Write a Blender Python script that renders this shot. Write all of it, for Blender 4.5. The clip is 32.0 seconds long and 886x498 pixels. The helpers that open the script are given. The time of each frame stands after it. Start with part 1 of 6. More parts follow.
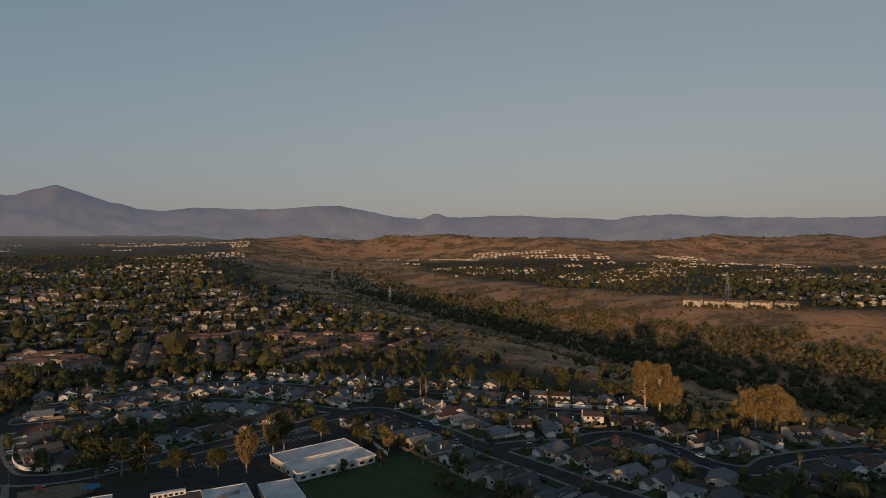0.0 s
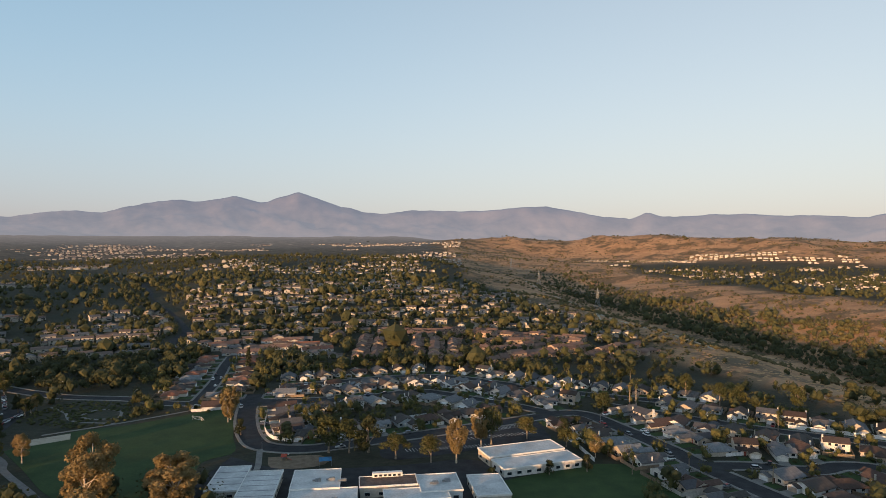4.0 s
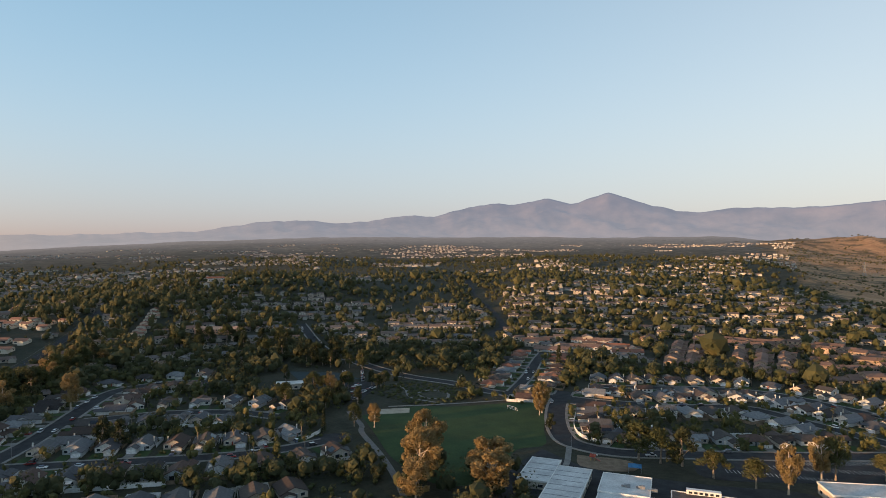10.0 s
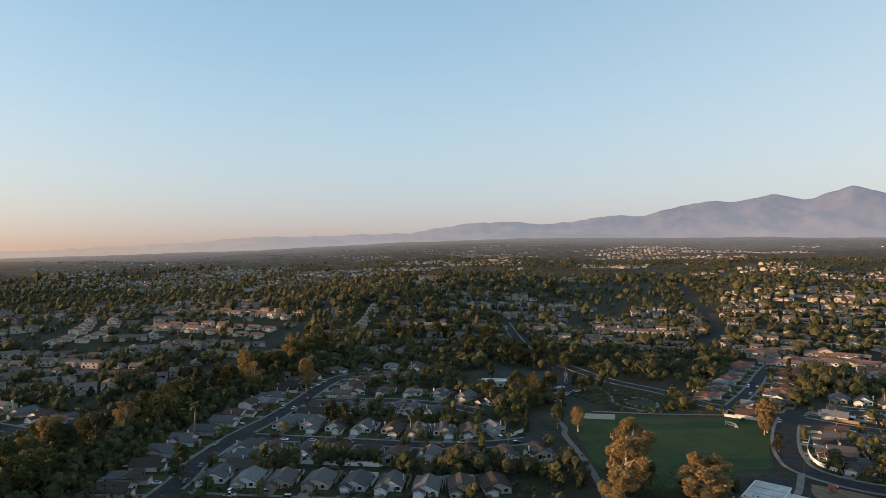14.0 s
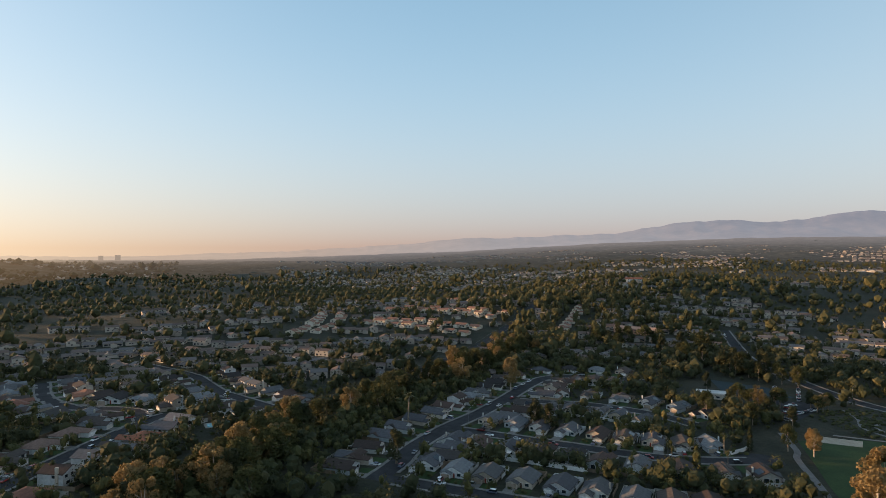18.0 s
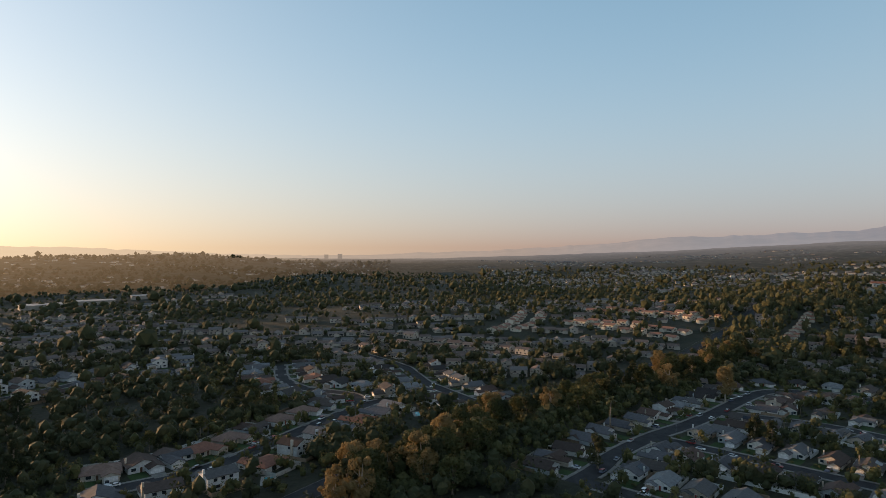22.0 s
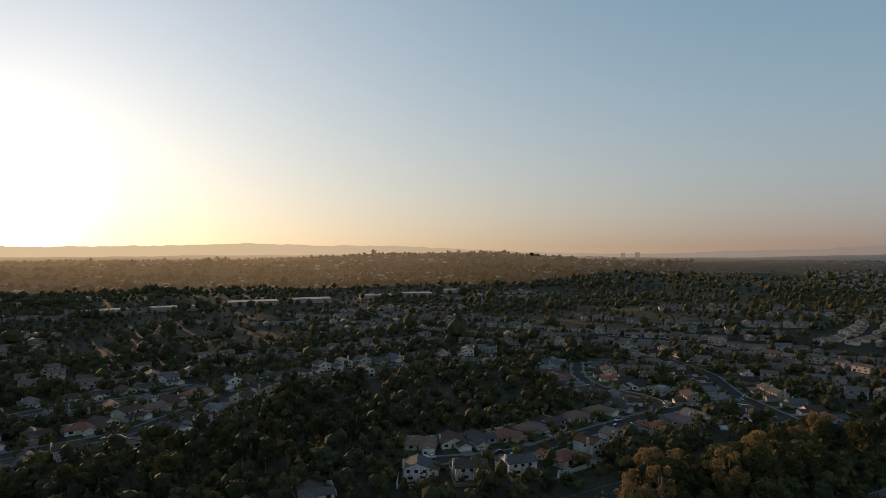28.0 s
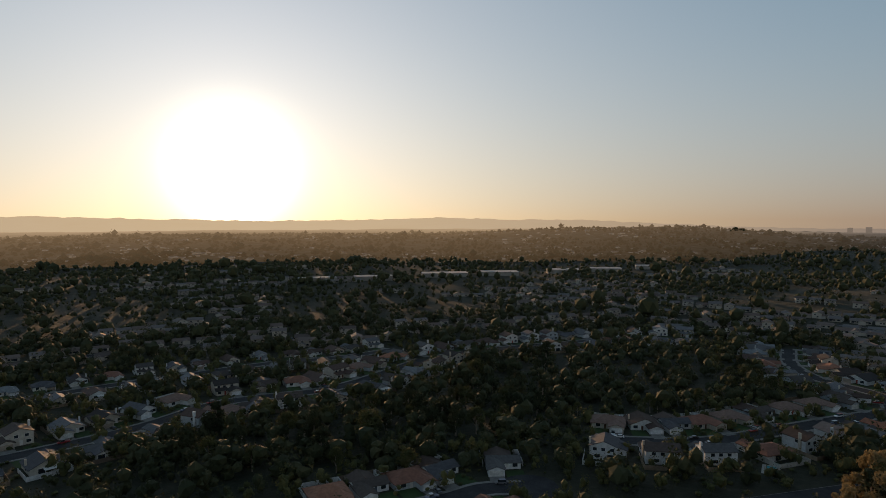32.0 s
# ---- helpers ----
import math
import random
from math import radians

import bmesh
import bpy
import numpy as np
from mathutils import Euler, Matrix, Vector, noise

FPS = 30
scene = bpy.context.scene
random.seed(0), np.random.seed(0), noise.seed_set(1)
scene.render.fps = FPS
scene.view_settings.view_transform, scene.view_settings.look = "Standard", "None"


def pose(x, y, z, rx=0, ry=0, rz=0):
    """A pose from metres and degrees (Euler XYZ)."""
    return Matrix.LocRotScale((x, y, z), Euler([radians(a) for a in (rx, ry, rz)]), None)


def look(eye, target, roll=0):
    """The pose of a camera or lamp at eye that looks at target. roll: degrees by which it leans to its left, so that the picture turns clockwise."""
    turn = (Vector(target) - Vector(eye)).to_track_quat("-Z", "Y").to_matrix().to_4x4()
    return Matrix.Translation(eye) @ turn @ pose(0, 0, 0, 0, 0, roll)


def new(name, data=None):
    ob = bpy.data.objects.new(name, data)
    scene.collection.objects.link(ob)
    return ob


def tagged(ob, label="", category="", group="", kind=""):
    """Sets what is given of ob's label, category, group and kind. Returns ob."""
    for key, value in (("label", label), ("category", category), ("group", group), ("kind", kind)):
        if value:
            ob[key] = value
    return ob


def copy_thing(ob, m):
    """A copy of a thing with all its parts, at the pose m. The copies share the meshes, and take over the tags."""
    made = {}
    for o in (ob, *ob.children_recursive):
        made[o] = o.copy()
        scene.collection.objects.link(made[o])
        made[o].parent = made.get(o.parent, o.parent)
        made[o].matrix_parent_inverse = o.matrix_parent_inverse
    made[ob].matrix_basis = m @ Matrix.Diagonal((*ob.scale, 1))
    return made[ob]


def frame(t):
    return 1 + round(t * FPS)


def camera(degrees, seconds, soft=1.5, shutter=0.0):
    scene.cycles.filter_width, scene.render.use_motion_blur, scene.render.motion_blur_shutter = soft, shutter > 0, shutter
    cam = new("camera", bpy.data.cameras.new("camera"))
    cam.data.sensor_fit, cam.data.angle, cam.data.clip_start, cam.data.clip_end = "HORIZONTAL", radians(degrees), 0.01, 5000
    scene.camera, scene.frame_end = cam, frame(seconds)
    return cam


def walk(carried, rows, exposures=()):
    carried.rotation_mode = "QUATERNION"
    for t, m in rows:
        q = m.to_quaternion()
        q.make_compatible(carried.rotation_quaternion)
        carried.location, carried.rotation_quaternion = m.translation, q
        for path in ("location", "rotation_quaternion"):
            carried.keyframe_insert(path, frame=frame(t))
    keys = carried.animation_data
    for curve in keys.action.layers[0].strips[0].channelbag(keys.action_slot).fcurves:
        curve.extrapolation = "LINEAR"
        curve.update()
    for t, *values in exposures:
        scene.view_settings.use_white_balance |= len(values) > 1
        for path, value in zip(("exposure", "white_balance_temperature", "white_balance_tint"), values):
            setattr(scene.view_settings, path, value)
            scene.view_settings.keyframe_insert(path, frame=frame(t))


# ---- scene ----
cam = camera(70.35, 32.0, 0.8)
# a hovering camera that turns to its left: seconds, yaw, pitch, roll
EYE = (0.0, 0.0, 105.0)
TURNS = [
    (0, -0.00, -0.41, 0.24), (0.5, 2.35, -0.43, 0.27), (1, 4.69, -0.42, 0.24), (2, 9.36, -0.38, 0.26),
    (3, 13.99, -0.35, 0.21), (3.5, 16.34, -0.33, 0.13), (5.5, 25.59, -0.27, 0.10), (6, 27.91, -0.28, 0.10),
    (7, 32.51, -0.26, 0.01), (8, 37.12, -0.27, 0.05), (9, 41.73, -0.25, -0.02), (10, 46.34, -0.24, -0.04),
    (11, 50.95, -0.24, -0.05), (12, 55.53, -0.21, -0.06), (13, 60.13, -0.20, -0.09), (14, 64.73, -0.19, -0.12),
    (14.5, 67.00, -0.18, -0.09), (16.5, 76.24, -0.13, -0.04), (17, 78.56, -0.13, -0.03), (18, 83.14, -0.13, -0.00),
    (19, 87.70, -0.17, -0.08), (20, 92.22, -0.14, -0.02), (21, 96.71, -0.15, -0.05), (22, 101.19, -0.17, 0.05),
    (23, 105.66, -0.17, 0.05), (24, 110.14, -0.20, 0.09), (25, 114.58, -0.22, 0.07), (25.5, 116.80, -0.23, 0.15),
    (27.5, 125.60, -0.26, 0.18), (28, 127.68, -0.26, 0.20), (29, 131.87, -0.30, 0.21), (29.5, 133.96, -1.78, 0.30),
    (30, 136.09, -3.47, 0.32), (30.5, 138.21, -3.54, 0.32), (31, 140.35, -3.42, 0.32), (31.5, 142.43, -2.98, 0.35),
    (32, 144.62, -2.56, 0.24)]
walk(cam, [(t, pose(*EYE, 90 + p, r, w)) for t, w, p, r in TURNS],
     [(0.0, -1.14), (0.2, -0.62), (0.5, -0.05), (6.0, 0.05), (12.0, 0.14), (18.0, 0.12), (24.0, -0.36), (28.0, -0.68), (32.0, -0.92)])

# ---- light: a low evening sun and its clear, dusty sky ----
SUN_AZ, SUN_EL = 163.0, 4.4          # degrees to the left of the first view, and above the horizon
sun_way = Vector((-math.sin(radians(SUN_AZ)) * math.cos(radians(SUN_EL)),
                  math.cos(radians(SUN_AZ)) * math.cos(radians(SUN_EL)), math.sin(radians(SUN_EL))))
world = bpy.data.worlds.new("evening_sky")
world.use_nodes = True
scene.world = world
wt = world.node_tree
wt.nodes.clear()
wout = wt.nodes.new("ShaderNodeOutputWorld")
wbg = wt.nodes.new("ShaderNodeBackground")
sky = wt.nodes.new("ShaderNodeTexSky")
sky.sky_type = "NISHITA"
sky.sun_disc = False
sky.sun_elevation, sky.sun_rotation = radians(SUN_EL), radians(-SUN_AZ)
sky.altitude, sky.air_density, sky.dust_density, sky.ozone_density = 200, 1.0, 0.3, 2.0
wbg.inputs["Strength"].default_value = 0.1


def wmath(op, a, b=None, c=None):
    n = wt.nodes.new("ShaderNodeMath")
    n.operation = op
    for k, v in enumerate((a, b, c)):
        if isinstance(v, (int, float)):
            n.inputs[k].default_value = v
        elif v is not None:
            wt.links.new(v, n.inputs[k])
    return n.outputs[0]


def wscale(colour, amount):
    n = wt.nodes.new("ShaderNodeVectorMath")
    n.operation = "SCALE"
    n.inputs[0].default_value = colour
    wt.links.new(amount, n.inputs["Scale"])
    return n.outputs[0]


def wadd(a, b):
    n = wt.nodes.new("ShaderNodeVectorMath")
    n.operation = "ADD"
    wt.links.new(a, n.inputs[0])
    wt.links.new(b, n.inputs[1])
    return n.outputs[0]


# air and dust that the single-scattering sky leaves out: blue air aloft, a pale dust layer low down, and the glow round the sun
wco = wt.nodes.new("ShaderNodeTexCoord")
wsep = wt.nodes.new("ShaderNodeSeparateXYZ")
wt.links.new(wco.outputs["Generated"], wsep.inputs[0])
wdot = wt.nodes.new("ShaderNodeVectorMath")
wdot.operation = "DOT_PRODUCT"
wdot.inputs[1].default_value = sun_way
wt.links.new(wco.outputs["Generated"], wdot.inputs[0])
up_ = wmath("MAXIMUM", wsep.outputs[2], 0.0)
away = wmath("MULTIPLY", wmath("ARCCOSINE", wmath("MINIMUM", wdot.outputs["Value"], 0.99999)), 180 / math.pi)
def fading(rise, turn=0.0):
    """Dies away with height over the horizon, and with the angle from the sun."""
    return wmath("POWER", 2.718, wmath("ADD", wmath("MULTIPLY", up_, -rise), wmath("MULTIPLY", away, -turn)))


anti = wmath("POWER", wmath("MULTIPLY_ADD", wdot.outputs["Value"], -0.5, 0.5), 3.0)
core = wmath("POWER", 2.718, wmath("MULTIPLY", wmath("POWER", wmath("DIVIDE", away, 3.7), 2.0), -1.0))
wdim = wt.nodes.new("ShaderNodeVectorMath")
wdim.operation = "SCALE"
wdim.inputs["Scale"].default_value = 0.12
wt.links.new(sky.outputs[0], wdim.inputs[0])
total = wdim.outputs[0]
for c, v in (((2.8, 7.46, 12.0), fading(1.6)), ((4.21, -1.06, -7.54), fading(6)), ((-4.77, -4.78, -1.94), fading(14)), ((3.24, 1.99, 1.03), anti),
             ((0.23, 1.02, 0.64), wmath("MULTIPLY", anti, fading(6))), ((13.0, 11.0, 10.4), fading(0, 1 / 24.0)), ((9.6, 7.4, 2.6), fading(6, 1 / 40.0)),
             ((4.9, 4.1, 2.8), fading(3, 1 / 14.0)), ((2.1, 0.6, -2.8), fading(14, 1 / 40.0)), ((56.0, 49.0, 36.0), core)):
    total = wadd(total, wscale(c, v))
wt.links.new(total, wbg.inputs["Color"])
wt.links.new(wbg.outputs[0], wout.inputs["Surface"])

sun_data = bpy.data.lights.new("sun", "SUN")
sun_data.energy, sun_data.angle, sun_data.color = 6.8, radians(0.6), (1.0, 0.57, 0.27)
sun = new("sun", sun_data)
sun.matrix_world = look((0, 0, 400), Vector((0, 0, 400)) - sun_way)

# ---- materials ----
def material(name, rough=0.8, metal=0.0):
    m = bpy.data.materials.new(name)
    m.use_nodes = True
    p = m.node_tree.nodes["Principled BSDF"]
    p.inputs["Roughness"].default_value, p.inputs["Metallic"].default_value = rough, metal
    p.inputs["Specular IOR Level"].default_value = 0.3
    return m, m.node_tree, p


def ramp(tree, fac, stops, blend="LINEAR"):
    n = tree.nodes.new("ShaderNodeValToRGB")
    n.color_ramp.interpolation = blend
    e = n.color_ramp.elements
    while len(e) < len(stops):
        e.new(0.5)
    for k, (at, c) in enumerate(stops):
        e[k].position, e[k].color = at, (*c, 1)
    tree.links.new(fac, n.inputs[0])
    return n.outputs[0]


def noise_of(tree, size, detail=4.0, space="Object", rough=0.6):
    """Noise whose blotches are about size metres wide."""
    co = tree.nodes.new("ShaderNodeTexCoord") if space == "Object" else tree.nodes.new("ShaderNodeNewGeometry")
    n = tree.nodes.new("ShaderNodeTexNoise")
    n.inputs["Scale"].default_value, n.inputs["Detail"].default_value, n.inputs["Roughness"].default_value = 1 / size, detail, rough
    tree.links.new(co.outputs["Object" if space == "Object" else "Position"], n.inputs["Vector"])
    return n.outputs["Fac"]


def blend(tree, fac, a, b, kind="MIX"):
    n = tree.nodes.new("ShaderNodeMix")
    n.data_type, n.blend_type = "RGBA", kind
    for socket, v in ((n.inputs[0], fac), (n.inputs[6], a), (n.inputs[7], b)):
        if isinstance(v, (int, float)):
            socket.default_value = v
        elif isinstance(v, tuple):
            socket.default_value = (*v, 1)
        else:
            tree.links.new(v, socket)
    return n.outputs[2]


def relief(tree, p, height, strength=0.4, depth=0.05):
    b = tree.nodes.new("ShaderNodeBump")
    b.inputs["Strength"].default_value, b.inputs["Distance"].default_value = strength, depth
    tree.links.new(height, b.inputs["Height"])
    tree.links.new(b.outputs[0], p.inputs["Normal"])


def surface(name, a, b, size=1.5, rough=0.8, metal=0.0, space="Object", fine=0.12, bump=0.3):
    """Two tones in blotches of that size, with finer grain and relief."""
    m, t, p = material(name, rough, metal)
    c = ramp(t, noise_of(t, size, 5, space), [(0.32, a), (0.68, b)])
    g = ramp(t, noise_of(t, fine, 3, space), [(0.3, (0.8, 0.8, 0.8)), (0.7, (1.12, 1.12, 1.12))])
    t.links.new(blend(t, 1.0, c, g, "MULTIPLY"), p.inputs["Base Color"])
    if bump:
        relief(t, p, noise_of(t, fine, 3, space), bump, fine * 0.3)
    return m


def by_object(name, stops, rough=0.75, size=1.2, fine=0.25, spread=0.35):
    """Each object takes its own paint from the stops; dirt and grain over it."""
    m, t, p = material(name, rough)
    info = t.nodes.new("ShaderNodeObjectInfo")
    c = ramp(t, info.outputs["Random"], stops, "CONSTANT")
    g = ramp(t, noise_of(t, size, 5), [(0.3, (1 - spread,) * 3), (0.7, (1.08,) * 3)])
    t.links.new(blend(t, 1.0, c, g, "MULTIPLY"), p.inputs["Base Color"])
    relief(t, p, noise_of(t, fine, 2), 0.35, 0.05)
    return m


def by_island(name, stops, rough=0.8, through_light=0.0, patch=0.0):
    """Each loose piece of a mesh takes its own tone, or one that goes with a patch of that many metres."""
    m, t, p = material(name, rough)
    geo = t.nodes.new("ShaderNodeNewGeometry")
    info = t.nodes.new("ShaderNodeObjectInfo")
    add = t.nodes.new("ShaderNodeMath")
    add.operation = "MULTIPLY_ADD"
    add.inputs[1].default_value = 0.55
    t.links.new(geo.outputs["Random Per Island"], add.inputs[0])
    half = t.nodes.new("ShaderNodeMath")
    half.operation = "MULTIPLY"
    half.inputs[1].default_value = 0.45
    t.links.new(info.outputs["Random"], half.inputs[0])
    t.links.new(half.outputs[0], add.inputs[2])
    if patch:
        add.inputs[1].default_value, half.inputs[1].default_value = 0.3, 0.25
        wide = t.nodes.new("ShaderNodeMath")
        wide.operation = "MULTIPLY_ADD"
        wide.inputs[1].default_value = 0.95
        t.links.new(noise_of(t, patch, 2, "World"), wide.inputs[0])
        shift = t.nodes.new("ShaderNodeMath")
        shift.operation = "SUBTRACT"
        shift.inputs[1].default_value = 0.25
        t.links.new(add.outputs[0], shift.inputs[0])
        t.links.new(shift.outputs[0], wide.inputs[2])
        add = wide
    c = ramp(t, add.outputs[0], stops)
    t.links.new(c, p.inputs["Base Color"])
    if through_light:
        out = [n for n in t.nodes if n.type == "OUTPUT_MATERIAL"][0]
        tr = t.nodes.new("ShaderNodeBsdfTranslucent")
        mix = t.nodes.new("ShaderNodeMixShader")
        mix.inputs[0].default_value = through_light
        t.links.new(c, tr.inputs["Color"])
        t.links.new(p.outputs[0], mix.inputs[1])
        t.links.new(tr.outputs[0], mix.inputs[2])
        t.links.new(mix.outputs[0], out.inputs["Surface"])
    return m


def spread_of(*colours):
    return [(k / len(colours), c) for k, c in enumerate(colours)]


ASPHALT = surface("asphalt", (0.035, 0.035, 0.038), (0.06, 0.06, 0.063), 6, 0.85, space="World", fine=0.4)
ASPHALT.node_tree.nodes["Principled BSDF"].inputs["Specular IOR Level"].default_value = 0.06
CONCRETE = surface("concrete", (0.16, 0.15, 0.14), (0.25, 0.24, 0.22), 3, 0.85, space="World", fine=0.3)
LAWN = surface("lawn", (0.025, 0.05, 0.014), (0.045, 0.08, 0.022), 9, 0.95, space="World", fine=0.5)
SAND = surface("sand", (0.34, 0.29, 0.22), (0.46, 0.4, 0.31), 4, 0.95, space="World", fine=0.3)
CHIPS = surface("bark_chips", (0.15, 0.105, 0.07), (0.26, 0.19, 0.13), 3, 0.95, space="World", fine=0.3)
MULCH = surface("mulch", (0.025, 0.03, 0.016), (0.07, 0.06, 0.04), 5, 0.95, space="World", fine=0.5)
WHITE_PAINT = surface("white_paint", (0.66, 0.65, 0.62), (0.8, 0.79, 0.76), 2, 0.6)
ROOF_WHITE = surface("white_roof_coating", (0.42, 0.42, 0.42), (0.64, 0.64, 0.63), 7, 0.55, fine=0.8, space="World")
ROOF_BROWN = surface("brown_shingle", (0.09, 0.06, 0.05), (0.17, 0.12, 0.1), 2, 0.9, fine=0.35)
STEEL = surface("galvanised_steel", (0.22, 0.23, 0.24), (0.36, 0.37, 0.38), 1, 0.5, 0.7)
BARK = surface("bark", (0.16, 0.12, 0.085), (0.34, 0.28, 0.22), 0.8, 0.95, fine=0.2)
PALE_BARK = surface("pale_bark", (0.3, 0.25, 0.2), (0.55, 0.48, 0.4), 0.8, 0.9, fine=0.3)
WALL = by_object("stucco", spread_of((0.64, 0.62, 0.58), (0.52, 0.47, 0.4), (0.7, 0.7, 0.69), (0.42, 0.36, 0.29), (0.6, 0.6, 0.59),
                                     (0.57, 0.52, 0.44), (0.42, 0.45, 0.47), (0.67, 0.64, 0.6), (0.5, 0.44, 0.36)), spread=0.26)
ROOF = by_object("roof_shingle", spread_of((0.109, 0.105, 0.105), (0.0588, 0.042, 0.0353), (0.168, 0.168, 0.176), (0.084, 0.0672, 0.0588), (0.042, 0.0353, 0.0336), (0.202, 0.21, 0.218), (0.0756, 0.0487, 0.0386), (0.0714, 0.063, 0.0588),
                                           (0.109, 0.109, 0.118), (0.0924, 0.0672, 0.0571), (0.084, 0.084, 0.0924), (0.101, 0.063, 0.0504), (0.126, 0.126, 0.13)), 0.85)
TILE = by_object("clay_tile", spread_of((0.3, 0.12, 0.07), (0.24, 0.11, 0.075), (0.34, 0.16, 0.1), (0.22, 0.14, 0.11)), 0.85)
FENCE = by_object("yard_fence", spread_of((0.7, 0.7, 0.69), (0.24, 0.17, 0.11), (0.3, 0.22, 0.15), (0.5, 0.47, 0.42), (0.2, 0.15, 0.11)), 0.85)
GARAGE = by_object("garage_door", spread_of((0.78, 0.78, 0.77), (0.7, 0.68, 0.63), (0.8, 0.8, 0.8), (0.4, 0.32, 0.25)), 0.6)
DOOR = by_object("front_door", spread_of((0.12, 0.06, 0.035), (0.3, 0.06, 0.04), (0.08, 0.1, 0.13), (0.7, 0.68, 0.64)), 0.5)
CAR = by_object("car_paint", spread_of((0.75, 0.75, 0.75), (0.35, 0.36, 0.38), (0.03, 0.03, 0.035), (0.62, 0.63, 0.65), (0.1, 0.12, 0.18), (0.8, 0.8, 0.79),
                                       (0.28, 0.03, 0.03), (0.14, 0.14, 0.15)), 0.3, 3, 2, 0.06)
RUBBER = surface("rubber", (0.02, 0.02, 0.02), (0.04, 0.04, 0.04), 0.5, 0.9)
GLASS, _t, _p = material("window_glass", 0.06)
_p.inputs["Base Color"].default_value = (0.025, 0.03, 0.036, 1)
_p.inputs["Specular IOR Level"].default_value = 0.7
POOL, _t, _p = material("pool_water", 0.08)
_t.links.new(ramp(_t, noise_of(_t, 3), [(0.3, (0.05, 0.3, 0.36)), (0.7, (0.1, 0.42, 0.48))]), _p.inputs["Base Color"])
LEAF = by_island("broad_leaves", [(0, (0.03, 0.038, 0.015)), (0.5, (0.066, 0.072, 0.025)), (0.85, (0.13, 0.115, 0.038)), (1, (0.18, 0.14, 0.046))], 0.8, 0.2, 9)
GUM_LEAF = by_island("gum_leaves", [(0, (0.12, 0.095, 0.042)), (0.5, (0.25, 0.18, 0.078)), (1, (0.38, 0.27, 0.12))], 0.8, 0.3, 6)
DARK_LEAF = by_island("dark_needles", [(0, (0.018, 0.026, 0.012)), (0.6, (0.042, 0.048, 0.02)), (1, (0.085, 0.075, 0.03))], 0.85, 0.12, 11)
PALM_LEAF = by_island("palm_fronds", [(0, (0.05, 0.06, 0.02)), (0.6, (0.1, 0.1, 0.035)), (1, (0.22, 0.15, 0.06))], 0.7, 0.2)
FAR_LEAF = by_island("far_foliage", [(0, (0.022, 0.028, 0.013)), (0.5, (0.05, 0.053, 0.021)), (0.85, (0.095, 0.083, 0.032)), (1, (0.15, 0.115, 0.045))], 0.9, 0.0, 16)
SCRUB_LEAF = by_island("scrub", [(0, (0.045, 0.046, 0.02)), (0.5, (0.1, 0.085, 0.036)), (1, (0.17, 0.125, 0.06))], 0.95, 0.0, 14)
FAR_WALL = by_island("far_stucco", [(0, (0.33, 0.28, 0.23)), (0.5, (0.48, 0.43, 0.365)), (0.8, (0.57, 0.54, 0.49)), (1, (0.7, 0.68, 0.64))], 0.85)
STRAW = by_island("straw", [(0, (0.33, 0.19, 0.095)), (0.6, (0.5, 0.3, 0.15)), (1, (0.6, 0.4, 0.21))], 0.95)
PATH = surface("path_concrete", (0.12, 0.115, 0.11), (0.2, 0.19, 0.18), 3, 0.9, space="World", fine=0.4)
FAR_ROOF = by_island("far_roof", [(0, (0.08, 0.065, 0.06)), (0.3, (0.16, 0.115, 0.095)), (0.55, (0.14, 0.135, 0.135)), (0.8, (0.22, 0.15, 0.12)), (1, (0.25, 0.24, 0.23))], 0.85)

# open land: dry grass and bare soil where the cover is open, gardens and leaf litter elsewhere
GROUND, _t, _p = material("ground", 0.95)
_cover = _t.nodes.new("ShaderNodeVertexColor")
_cover.layer_name = "cover"
_dry = ramp(_t, noise_of(_t, 60, 8, "World", 0.7), [(0.3, (0.25, 0.14, 0.075)), (0.55, (0.44, 0.25, 0.13)), (0.75, (0.56, 0.35, 0.19))])
_brush = ramp(_t, noise_of(_t, 110, 8, "World", 0.72), [(0.49, (0, 0, 0)), (0.56, (0.85, 0.85, 0.85))])
_dry = blend(_t, _brush, _dry, (0.1, 0.075, 0.042))
_lush = ramp(_t, noise_of(_t, 22, 8, "World", 0.7), [(0.3, (0.018, 0.022, 0.011)), (0.6, (0.042, 0.04, 0.024)), (0.8, (0.1, 0.085, 0.062))])
_mixed = blend(_t, _cover.outputs[0], _lush, _dry)
_grain = ramp(_t, noise_of(_t, 2.5, 4, "World"), [(0.3, (0.75, 0.75, 0.75)), (0.7, (1.15, 1.15, 1.15))])
_t.links.new(blend(_t, 1.0, _mixed, _grain, "MULTIPLY"), _p.inputs["Base Color"])
relief(_t, _p, noise_of(_t, 5, 5, "World"), 0.6, 1.2)

